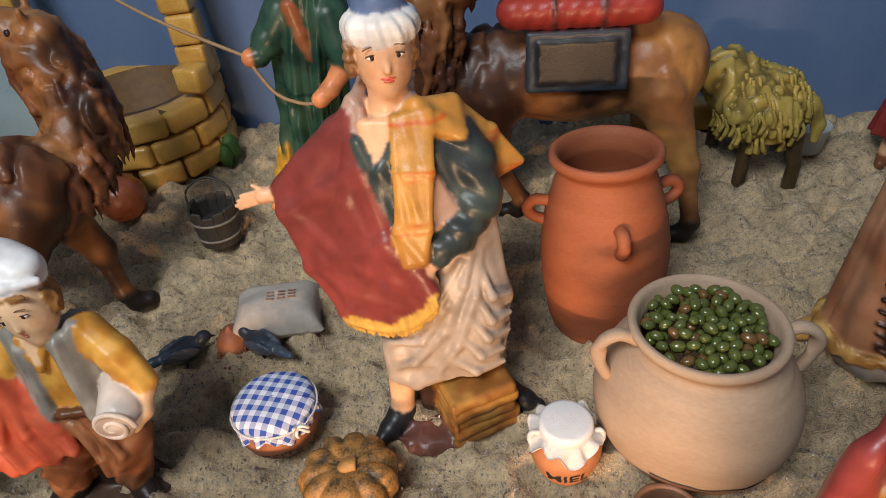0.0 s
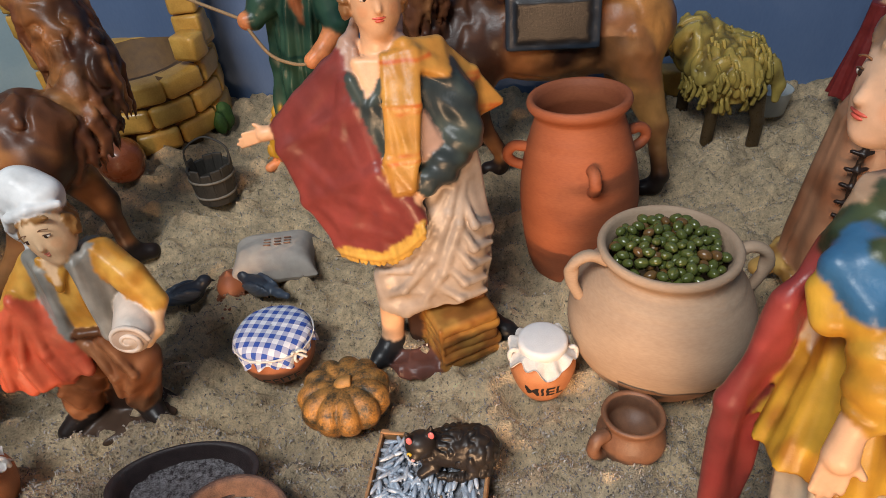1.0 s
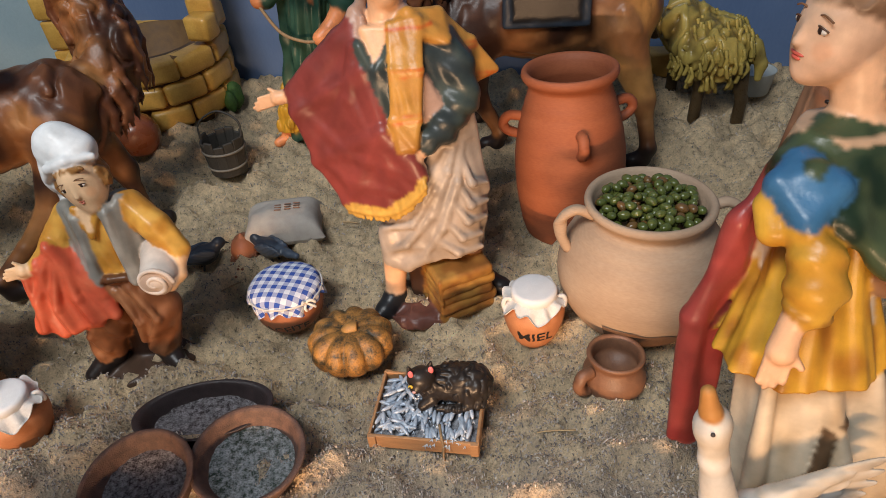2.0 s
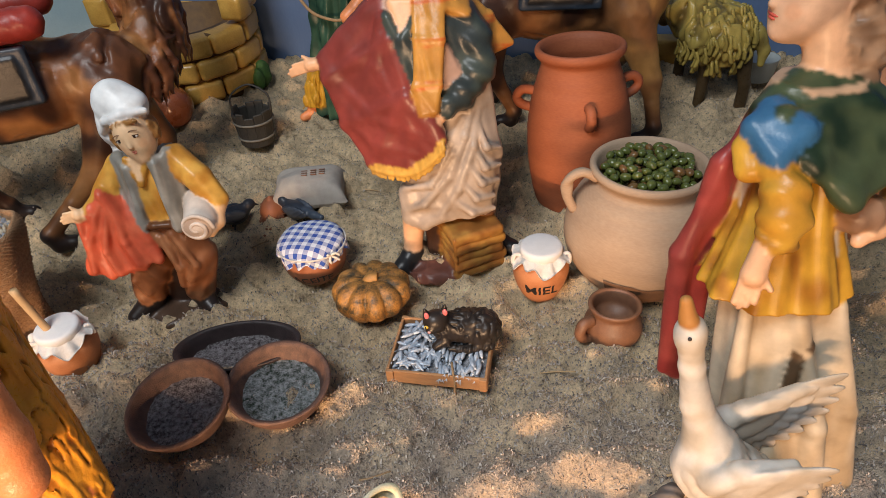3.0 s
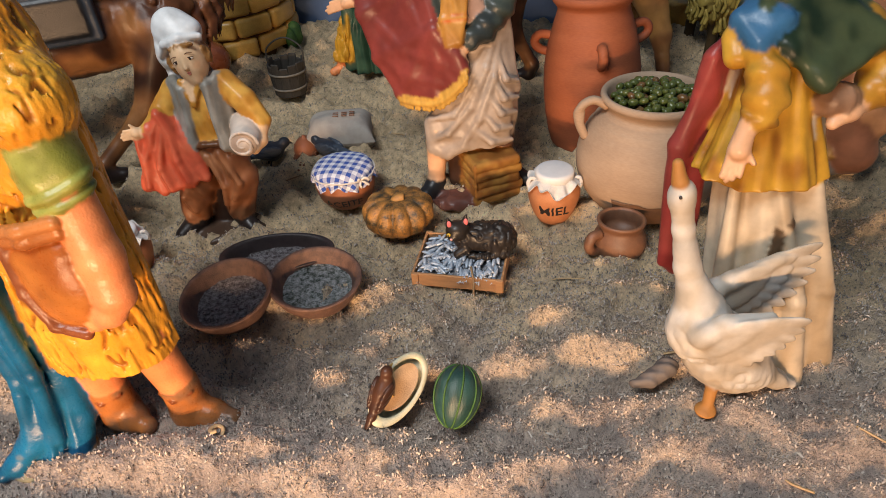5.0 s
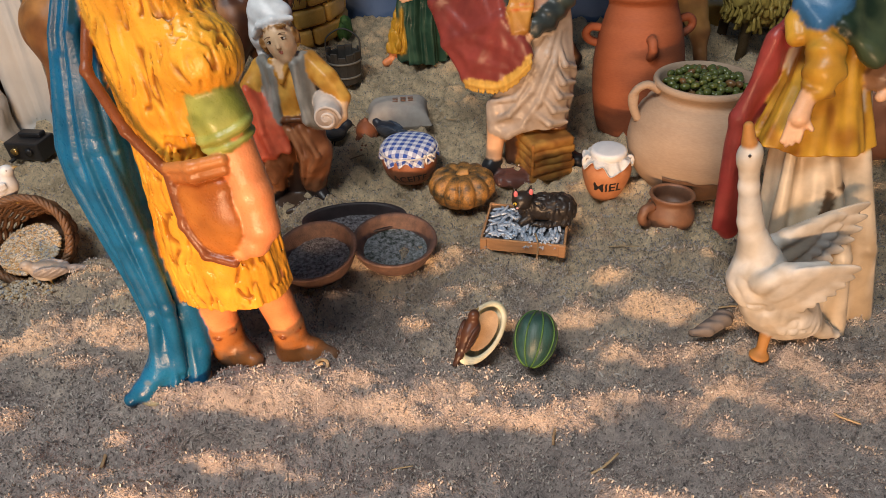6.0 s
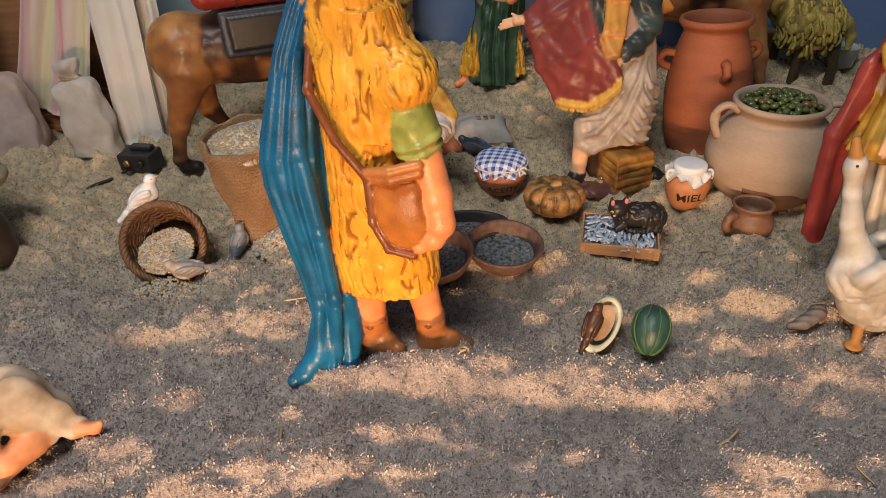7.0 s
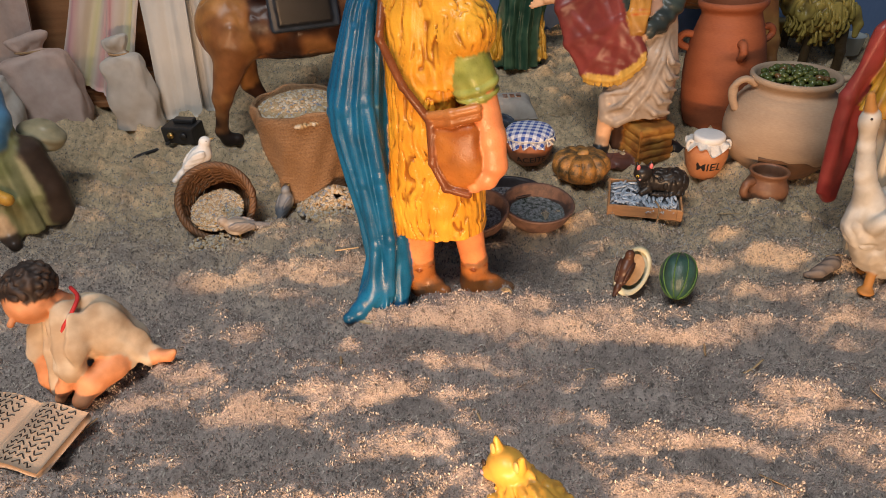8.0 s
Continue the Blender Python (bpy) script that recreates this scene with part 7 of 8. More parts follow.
# ---- smaller things ----
def fish_crate():
    x, y, rz = -0.2, 21.3, -8
    z = gh(x, y) + 0.4
    t = thing("fish_crate", "shallow wooden crate tied with a cord, full of little silver fish", "crate", x, y, z, rz)
    L, W, H = 5.6, 4.0, 0.95
    part("base_board", block(L - 0.1, W - 0.1, 0.14, 0.03, c=(0, 0, 0.07)), M_DIRT, t, smooth=False)
    for sy in (-1, 1):
        part("long_board", block(L, 0.16, H, 0.05, c=(0, sy * W / 2, H / 2)), M_WOOD, t, smooth=False)
    for sx in (-1, 1):
        part("end_board", block(0.16, W - 0.18, H, 0.05, c=(sx * (L / 2 - 0.1), 0, H / 2)), M_WOOD, t, smooth=False)
        for sy in (-1, 1):
            part("corner_batten", block(0.42, 0.14, H * 0.98, 0.04, c=(sx * (L / 2 - 0.24), sy * (W / 2 + 0.1), H / 2)), M_WOOD, t, smooth=False)
    part("cord", tube([(0.75, -1.2, 1.06), (0.95, -1.95, 1.12), (1.05, -2.12, 0.6), (1.02, -2.2, -0.1), (1.1, -2.4, -0.5)], 0.07, 6, 20), M_ROPE, t, "loose tan cord")
    part("lining", block(L - 0.4, W - 0.3, 0.45, 0.05, c=(0, 0, 0.36)), M_DIRT, t, "dark packed lining", smooth=False)
    v, f = ball((0, 0, 0), (0.42, 0.105, 0.115), 8, 8)
    v = [(a, b * (1 - 0.3 * a), c * (1 - 0.35 * a)) for a, b, c in v]
    fin = [(-0.46, 0, 0), (-0.68, 0, 0.12), (-0.6, 0, 0), (-0.68, 0, -0.12), (-0.46, 0.03, 0)]
    o = len(v)
    v, f = v + fin, f + [(o, o + 1, o + 2), (o, o + 2, o + 3), (o + 4, o + 2, o + 1), (o + 4, o + 3, o + 2)]
    me = mesh_of("fish", v, f, M_FISH)
    rng = random.Random(3)
    m = pose(x * CM, y * CM, z * CM, 0, 0, rz)
    for i in range(190):
        u, w = rng.uniform(-2.4, 2.3), rng.uniform(-1.7, 1.6)
        if u > 0.2 and w > 0.1 and rng.random() < 0.85:
            continue
        ob = new("fish", me)
        ob.matrix_world = m @ pose(u * CM, w * CM, (0.68 + rng.uniform(0, 0.34)) * CM, rng.uniform(50, 130), rng.uniform(-14, 14), rng.uniform(0, 360) if u < -0.4 else rng.uniform(60, 120))
        tagged(ob, "tiny silver-painted fish lying in the wooden crate", "fish", "fish in the crate")
    cat("black_cat_figurine", "black painted cat figurine lying on the fish crate", x + 0.8, y + 0.75, z + 0.85, 1.0, -6, (0.022, 0.018, 0.016), (0.60, 0.42, 0.05))


def grain_heap(name, x, y, z, fn, n, label, seed, parent=None, size=1.0):
    """Many loose grains as one heap; fn gives the height over the plan, or None outside it."""
    rng = random.Random(seed)
    v, f, mi = [], [], []
    base = ball((0, 0, 0), (0.19 * size, 0.14 * size, 0.12 * size), 7, 5)
    k = 0
    while k < n:
        a, b = rng.uniform(-4, 4), rng.uniform(-4, 4)
        h = fn(a, b)
        if h is None:
            continue
        m = Euler((rng.uniform(-0.9, 0.9), rng.uniform(-0.9, 0.9), rng.uniform(0, 6.28))).to_matrix()
        o = len(v)
        s = rng.uniform(0.8, 1.25)
        for p in base[0]:
            q = m @ (Vector(p) * s)
            v.append((q.x + a, q.y + b, q.z + h + rng.uniform(-0.05, 0.05)))
        f.extend(tuple(i + o for i in q) for q in base[1])
        mi.extend([rng.choice((0, 0, 0, 1, 1, 1, 1, 0, 2))] * len(base[1]))
        k += 1
    ob = new(name, mesh_of(name, v, f, [M_SEED, M_SEEDW, M_SEEDG]))
    ob.data.polygons.foreach_set("material_index", mi)
    ob.matrix_world = pose(x * CM, y * CM, z * CM)
    tagged(ob, label, "grain", kind="stuff")
    return ob


def flat_sack():
    """A linen sack lying down, its mouth open on a small heap of grain."""
    n = 26

    def half(sgn):
        rows = []
        for i in range(n + 1):
            for j in range(n + 1):
                u, w = i / n * 2 - 1, j / n * 2 - 1
                pin = 1 - 0.10 * (1 - u * u) * abs(w) ** 3 - 0.0
                pin2 = 1 - 0.12 * (1 - w * w) * abs(u) ** 3
                h = max(0.0, (1 - u ** 4) * (1 - w ** 4)) ** 0.55
                k = noise.noise(Vector((u * 1.7, w * 1.7, sgn))) * 0.22 + noise.noise(Vector((u * 4, w * 4, sgn + 3))) * 0.07
                rows.append((3.0 * u * pin2, 2.05 * w * pin, 0.75 + sgn * (1.75 if sgn > 0 else 0.75) * h + k * h))
        return rows
    v = half(1) + half(-1)
    o, w1 = (n + 1) ** 2, n + 1
    f = []
    for i in range(n):
        for j in range(n):
            q = i * w1 + j
            f.append((q, q + w1, q + w1 + 1, q + 1))
            f.append((o + q, o + q + 1, o + q + w1 + 1, o + q + w1))
    t = thing("grain_sack", "grey linen sack lying on the sawdust, spilling brown grain", "sack", -11.2, 38.4, rz=8)
    part("sack_body", (v, f), M_SACK, t)
    rng = random.Random(2)
    bars = [tube([(0.2 + dx, 0.25 - 0.3 * k, 2.56), (0.65 + dx, 0.22 - 0.3 * k, 2.56)], 0.05, 5, 3) for k in range(3) for dx in (-0.6, 0.1, 0.75)]
    part("stamp", join(*bars), M_CUP, t, "faded brown stamped marks")
    sp = []
    for i in range(900):
        a, r = rng.uniform(0, 6.28), abs(rng.gauss(0, 0.8))
        sp.append(ball((-2.9 + r * math.cos(a) * 0.75, -1.5 + r * math.sin(a) * 1.0, max(0.05, 1.7 - 1.0 * r)), (0.11, 0.09, 0.09), 6, 4))
    sp.append(ball((-2.9, -1.5, 0.3), (1.0, 1.3, 1.25), 16, 10))
    part("spilt_grain", join(*sp), M_ACE, t, "reddish brown spilt grain")


def crows():
    dk, dk2 = (0.028, 0.035, 0.05), (0.05, 0.065, 0.09)
    bird("crow_figurine", "dark blue-grey painted bird figurine bending to the spilt grain", -16.9, 35.2, gh(-16, 35) - 0.05, 34, dk, dk2, 0.9, 22, None, (0.02, 0.02, 0.025))
    bird("crow_figurine", "dark blue-grey painted bird figurine pecking beside the grain sack", -11.4, 35.6, gh(-12, 36) - 0.05, 148, dk, dk2, 0.9, 22, None, (0.02, 0.02, 0.025))


def bucket():
    t = thing("wooden_bucket", "small dark wooden bucket with two hoops and a wire handle", "bucket", -17.8, 47.4, rx=-3)
    for i in range(13):
        a = 2 * math.pi * i / 13
        h = 3.1 + 0.22 * math.sin(i * 2.3)
        b = block(0.78, 0.22, h, 0.06, 1, c=(0, 0, 0))
        bmesh.ops.transform(b, matrix=Matrix.Rotation(a + math.pi / 2, 4, "Z"), verts=b.verts)
        for q in b.verts:
            k = 1 + 0.10 * (q.co.z / 1.5)
            q.co.x, q.co.y, q.co.z = q.co.x + 1.5 * math.cos(a) * k, q.co.y + 1.5 * math.sin(a) * k, q.co.z + h / 2
        part("stave", b, M_BUCKET, t, smooth=False)
    for z in (0.75, 2.2):
        r = 1.64 * (1 + 0.10 * (z - 1.55) / 1.5)
        part("hoop", tube([(r * math.cos(a), r * math.sin(a), z) for a in np.linspace(0, 6.2832, 30)], 0.11, 6, 60), M_HOOP, t)
    part("handle", tube([(1.7, 0, 2.9), (1.6, 0.3, 4.3), (0, 0.6, 5.1), (-1.6, 0.3, 4.3), (-1.7, 0, 2.9)], 0.09, 6, 30), M_BUCKET, t, "dark wire handle")
    part("bottom", lathe([(0.02, 1.7), (1.4, 1.7)], 20, cap=False), M_BUCKET, t)


def well():
    t = thing("well", "round well of glossy yellow painted stones with two brick posts", "well", -27.6, 60.8, gh(-27, 58))
    R, ch = 7.0, 2.15
    part("core", lathe([(R - 0.35, -0.5), (R - 0.35, 6.3), (R - 2.2, 6.3), (R - 2.2, -0.5)], 64), M_MORTAR, t, "brown joints")
    rng = random.Random(6)
    for c in range(3):
        n = 11
        for i in range(n):
            a = 2 * math.pi * (i + 0.5 * (c % 2) + rng.uniform(-0.06, 0.06)) / n
            wdt = 2 * math.pi * R / n - 0.28 + rng.uniform(-0.15, 0.1)
            dep = 2.3 if c == 2 else 1.2
            b = block(wdt, dep, ch - 0.2, 0.42, 3, 0.05, c * 50 + i)
            bmesh.ops.transform(b, matrix=Matrix.Translation(((R - dep / 2 + 0.25) * math.cos(a), (R - dep / 2 + 0.25) * math.sin(a), ch * (c + 0.5))) @ Matrix.Rotation(a + math.pi / 2, 4, "Z"), verts=b.verts)
            part("stone", b, M_BRICK, t)
    for px, py, up in ((6.6, -2.3, 1), (6.2, 1.0, 1)):
        b = block(2.4, 2.2, 2.2, 0.45, 3, 0.06, 7)
        bmesh.ops.transform(b, matrix=Matrix.Translation((px, py, 8.0)) @ Matrix.Rotation(-0.3, 4, "Z"), verts=b.verts)
        part("stone", b, M_BRICK, t)
    for px, py, z0 in ((6.6, -0.4, 7.6), (-8.0, 0.8, 0.3)):
        k = 0
        z = z0
        while z < 24:
            h = rng.uniform(2.2, 3.0)
            b = block(2.5 + rng.uniform(-0.15, 0.15), 2.3, h - 0.14, 0.3, 3, 0.05, k + 20)
            bmesh.ops.transform(b, matrix=Matrix.Translation((px - 0.03 * (z - z0), py, z + h / 2)) @ Matrix.Rotation(rng.uniform(-0.12, 0.12), 4, "Z"), verts=b.verts)
            part("post_stone", b, M_BRICK, t)
            z += h
            k += 1
    v, f = [], []
    for (x, y, s) in ((7.5, -1.6, 0.9), (7.3, -2.6, 0.7)):
        g = ball((x, y, 0.9 * s), (0.8 * s, 0.9 * s, 1.6 * s), 16, 10)
        g = ([(a + 0.2 * noise.noise(Vector((a, b, c)) * 2), b + 0.2 * noise.noise(Vector((b, a, c)) * 2), c) for a, b, c in g[0]], g[1])
        v, f = join((v, f), g)
    part("moss", (v, f), M_MOSS, t, "green painted moss at the foot")


def jug():
    t = thing("clay_jug", "small red-brown glazed jug with one handle beside the well", "jug", -26.6, 51.0, rx=-2)
    part("body", lathe(smooth_profile([(0.9, 0), (1.5, 0.5), (1.95, 1.7), (1.6, 2.9), (0.8, 3.6), (0.65, 4.1), (0.95, 4.6), (0.7, 4.5), (0.5, 3.9), (0.02, 3.5)], 36), 40), M_JUG, t)
    part("handle", tube([(-0.7, -0.2, 4.3), (-1.5, -0.4, 4.4), (-1.9, -0.5, 3.5), (-1.5, -0.4, 2.8)], 0.24, 8, 16), M_JUG, t)


def tin():
    t = thing("white_tin", "small white enamel tub beside the sheep", "tub", 28.0, 55.0, rx=-3)
    part("body", lathe([(1.35, 0), (1.45, 0.05), (1.75, 2.0), (1.82, 2.1), (1.7, 2.1), (1.6, 1.7), (0.02, 1.65)], 36), M_TIN, t)
    t2 = thing("feed_trough", "low yellowish wooden trough behind the sheep", "trough", 22.5, 58.5, rz=-6)
    part("trough_body", block(9.0, 2.0, 2.4, 0.3, 2, 0.04, 3, (0, 0, 1.6)), M_BRICK, t2)


def melon_half():
    t = thing("melon_half", "halved pale melon lying open on the sawdust", "melon", -3.0, 11.0, gh(-3, 11) + 0.25, rz=60, rx=34, ry=-14)
    v, f = [], []
    seg = 40
    prof = [(0.02, 0.0), (0.5, 0.08), (0.85, 0.35), (1.0, 0.8), (0.99, 0.88), (0.80, 0.86), (0.78, 0.8)]
    for r, z in prof:
        for i in range(seg):
            a = 2 * math.pi * i / seg
            q = r * (1 - 0.18 * math.cos(a))
            v.append((q * 2.1 * math.cos(a), q * 1.05 * math.sin(a), z * 1.2))
    for k in range(len(prof) - 1):
        for i in range(seg):
            j = (i + 1) % seg
            f.append((k * seg + i, k * seg + j, (k + 1) * seg + j, (k + 1) * seg + i))
    part("rind", (v, f), M_RIND, t, "pale cream rind, greenish outside")
    inner = [(q[0] * 0.79, q[1] * 0.79, 0.92 + 0.05 * noise.noise(Vector(q) * 2)) for q in v[5 * seg:6 * seg]]
    inner.append((0.1, 0, 0.7))
    part("flesh", (inner, [(i, (i + 1) % seg, seg) for i in range(seg)]), M_FLESH, t, "tan flesh")
    bird("sparrow_figurine", "dark brown painted sparrow figurine feeding on the melon half", -3.3, 9.9, gh(-3.5, 10.5) + 0.75, 60, (0.07, 0.03, 0.017), (0.05, 0.022, 0.014), 0.64, -22, (0.10, 0.045, 0.025))


def melon():
    v, f = [], []
    seg, rings = 72, 24
    for k in range(rings + 1):
        th = math.pi * k / rings
        for i in range(seg):
            a = 2 * math.pi * i / seg
            r = 1 + 0.035 * abs(math.sin(4.5 * a)) - 0.02
            v.append((1.12 * math.sin(th) * math.cos(a) * r * (1 - 0.1 * math.cos(th)), 1.12 * math.sin(th) * math.sin(a) * r * (1 - 0.1 * math.cos(th)), -1.5 * math.cos(th)))
    for k in range(rings):
        for i in range(seg):
            j = (i + 1) % seg
            f.append((k * seg + i, k * seg + j, (k + 1) * seg + j, (k + 1) * seg + i))
    t = thing("melon", "small dark green striped melon on the sawdust", "melon", 0.0, 9.9, gh(0, 10) + 0.85, rx=-50, ry=10, rz=-6)
    part("rind", (v, f), M_MELON, t)
    s = join(*[tube([(1.135 * math.sin(th) * math.cos(a) * (1 - 0.1 * math.cos(th)), 1.135 * math.sin(th) * math.sin(a) * (1 - 0.1 * math.cos(th)), -1.51 * math.cos(th)) for th in np.linspace(0.2, 2.95, 12)], 0.045, 5, 26) for a in [k * math.pi / 4.5 for k in range(9)]])
    part("stripes", s, M_MOSS, t, "pale green raised stripes")


def basket():
    t = thing("wicker_basket", "brown wicker basket tipped over, spilling pale grain", "basket", -34.0, 18.8, gh(-34, 19) + 2.0, rx=60, rz=14)
    rng = random.Random(12)
    R = 2.75
    for k in range(17):
        s = k / 16
        r = R * (0.62 + 0.42 * math.sin(min(1.0, s * 1.15) * 1.57))
        z = -2.1 + 3.2 * s
        pts = [((r + 0.12 * math.sin(9 * a + k * math.pi)) * math.cos(a), (r + 0.12 * math.sin(9 * a + k * math.pi)) * math.sin(a), z + rng.uniform(-0.06, 0.06)) for a in np.linspace(0, 6.2832, 54)]
        part("woven_strand", tube(pts, 0.13, 6, 106), M_WICKER, t)
    for i in range(18):
        a = 2 * math.pi * i / 18
        pts = [(R * (0.62 + 0.42 * math.sin(min(1.0, s * 1.15) * 1.57)) * math.cos(a), R * (0.62 + 0.42 * math.sin(min(1.0, s * 1.15) * 1.57)) * math.sin(a), -2.2 + 3.4 * s) for s in np.linspace(0, 1, 9)]
        part("upright", tube(pts, 0.11, 6, 16), M_WICKER, t)
    for d in range(4):
        pts = [((R * 1.04 + 0.15 * math.sin(12 * a + d * 1.57)) * math.cos(a), (R * 1.04 + 0.15 * math.sin(12 * a + d * 1.57)) * math.sin(a), 1.1 + 0.14 * math.cos(12 * a + d * 1.57)) for a in np.linspace(0, 6.2832, 72)]
        part("rim_strand", tube(pts, 0.15, 6, 142), M_WICKER, t)
    part("bottom", lathe([(0.02, -2.1), (1.8, -2.1), (1.8, -2.25), (0.02, -2.25)], 30), M_WICKER, t)

    def inside(a, b):
        if a * a / 4.4 + (b - 0.2) ** 2 / 3.0 > 1:
            return None
        return 0.5 + 0.75 * (b + 1.2) * 0.6 if b > -1.2 else 0.35 + 0.1 * (b + 1.2)
    grain_heap("grain", -34.0, 18.0, gh(-34, 19) + 0.45, inside, 1500, "tan loose grain spilling from the wicker basket", 4, size=0.8)

    def crust(a, b):
        if (a + 0.2) ** 2 / 4.4 + (b + 0.2) ** 2 / 1.6 > 1:
            return None
        return 0.25 + 0.16 * noise.noise(Vector((a, b, 0)) * 1.4)
    ob = grain_heap("grain", -32.8, 15.0, gh(-33, 15), crust, 420, "grey-white crust of spilt grain on the sawdust", 9, size=0.7)
    bird("dove_figurine", "white painted dove figurine perched on the wicker basket", -34.9, 19.9, gh(-34, 19) + 4.35, 28, (0.80, 0.78, 0.75), (0.74, 0.72, 0.70), 0.92, -18)
    bird("sparrow_figurine", "pale grey-brown painted bird figurine feeding by the basket", -31.4, 16.2, gh(-31, 16) + 0.2, 200, (0.40, 0.33, 0.27), (0.30, 0.26, 0.24), 0.8, 8, (0.58, 0.52, 0.46))


def burlap_sack():
    t = thing("burlap_sack", "open brown burlap sack heaped with mixed pale grain", "sack", -27.6, 23.6, rz=10)
    v, f = [], []
    seg = 72
    prof = smooth_profile([(2.5, 0), (2.85, 0.2), (2.75, 1.6), (3.0, 3.4), (3.5, 5.6), (3.75, 7.2), (3.85, 7.9), (3.75, 8.35), (3.5, 8.3), (3.35, 7.6)], 44)
    for k, (r, z) in enumerate(prof):
        for i in range(seg):
            a = 2 * math.pi * i / seg
            w = 0.14 * math.sin(5 * a + z * 0.7) + 0.09 * math.sin(9 * a - z * 1.1) + 0.1 * math.sin(3 * a + 2)
            v.append(((r + w) * math.cos(a), (r + w) * math.sin(a) * 0.92, z + (0.2 * math.sin(4 * a) if k > 34 else 0)))
    for k in range(len(prof) - 1):
        for i in range(seg):
            j = (i + 1) % seg
            f.append((k * seg + i, k * seg + j, (k + 1) * seg + j, (k + 1) * seg + i))
    part("sack_body", (v, f), M_BURLAP, t)
    threads = []
    for k in range(0, 40, 1):
        r, z = prof[k]
        threads.append(tube([((r + 0.14 * math.sin(5 * a + z * 0.7) + 0.09 * math.sin(9 * a - z * 1.1) + 0.1 * math.sin(3 * a + 2) + 0.05 * math.sin(64 * a + k * 3.1416)) * math.cos(a), (r + 0.14 * math.sin(5 * a + z * 0.7) + 0.09 * math.sin(9 * a - z * 1.1) + 0.1 * math.sin(3 * a + 2) + 0.05 * math.sin(64 * a + k * 3.1416)) * math.sin(a) * 0.92, z) for a in np.linspace(0, 6.2832, 320)], 0.035, 4, 420))
    part("weave", join(*threads), M_BURLAP, t, "coarse raised weave")
    part("grain_bed", lathe([(3.5, 7.7), (2.4, 8.35), (0.02, 8.75)], 40, cap=False), M_SEED, t, "packed grain")

    def top(a, b):
        r = math.hypot(a, b)
        return None if r > 3.5 else 8.55 - 0.075 * r * r + 0.1
    grain_heap("grain", -27.6, 23.6, gh(-27.6, 23.6), top, 1300, "mixed pale and grey grain heaped in the burlap sack", 5, size=1.05)

    def spill(a, b):
        r = math.hypot(a / 1.25, b)
        return None if r > 2.6 else max(0.1, 1.9 - 0.72 * r)
    grain_heap("grain", -25.0, 20.9, gh(-25, 20.9), spill, 1500, "pale grain spilt in a heap before the burlap sack", 6, size=1.05)
    bird("small_bird_figurine", "small grey painted bird figurine at the foot of the burlap sack", -28.9, 20.7, gh(-28.9, 20.7) + 0.1, 60, (0.22, 0.23, 0.25), (0.16, 0.17, 0.19), 0.75, -35, (0.45, 0.43, 0.40))


def tent():
    """White curtains hung over a striped cloth, in front of a dim boarded stall."""
    zg = gh(-45, 38)

    def hang(name, bl, br, tl, tr, wave, amp, material, label, category, thick=0.3):
        bl, br, tl, tr = [Vector(q) for q in (bl, br, tl, tr)]

        def fn(u, v):
            p = bl.lerp(br, u).lerp(tl.lerp(tr, u), v)
            k = noise.noise(Vector((u * wave * 0.32, v * 0.9, wave))) + 0.45 * noise.noise(Vector((u * wave * 0.8, v * 2.2, wave + 5)))
            return (p.x + 0.3 * amp * math.sin(5 * v + 9 * u), p.y + 1.5 * amp * k, p.z + 0.12 * amp * math.sin(u * wave))
        c, uv = sheet(fn, 56, 36, thick)
        solo(name, c, material, label, category, 0, 0, 0, uv=uv)
    hang("curtain", (-48.2, 38.6, zg), (-43.6, 38.6, zg), (-45.2, 38.6, zg + 26), (-40.6, 38.6, zg + 26), 9, 0.35, M_DRAPE, "white cloth curtain hanging to the sawdust, creased", "curtain", 0.5)
    hang("curtain", (-44.4, 40.2, zg), (-42.4, 40.4, zg), (-41.6, 40.2, zg + 26), (-39.8, 40.4, zg + 26), 6, 0.3, M_DRAPE, "second white cloth curtain hanging behind the first", "curtain", 0.4)
    hang("striped_cloth", (-60.2, 41.2, 2.0), (-55.2, 41.0, 0.4), (-48.8, 41.2, 24), (-44.0, 41.0, 24), 9, 0.5, M_STRIPE, "pink, cream and yellow striped cloth hung in the stall", "cloth")
    hang("striped_cloth", (-55.0, 40.2, 0.6), (-52.6, 40.0, -0.9), (-46.5, 40.2, 24), (-42.0, 40.0, 24), 7, 0.5, M_STRIPE, "second striped cloth fold hung beside the curtain", "cloth")
    slab("wall_stall", (-92, 43.2), (-46, 45.2), -4, 40, 1.5, M_TENTW, "orange-brown boarded back wall of the stall")
    rng = random.Random(3)
    for k in range(7):
        t = thing("stall_plank", "orange-brown plank lying at the foot of the stall", "plank", -60 + rng.uniform(-3, 4), 41 + 0.55 * k, zg + 0.25, rz=rng.uniform(-6, 12))
        part("board", block(16, 0.9, 0.7, 0.1, 2, 0.03, k, (0, 0, 0.3 + 0.45 * k)), M_TENTW, t, smooth=False)

    hang("curtain", (-68.0, 41.0, 2.0), (-62.2, 41.0, 2.5), (-64.0, 41.0, 26), (-57.0, 41.0, 26), 6, 0.4, M_SACKP, "beige cloth curtain at the edge of the stall", "curtain", 0.5)


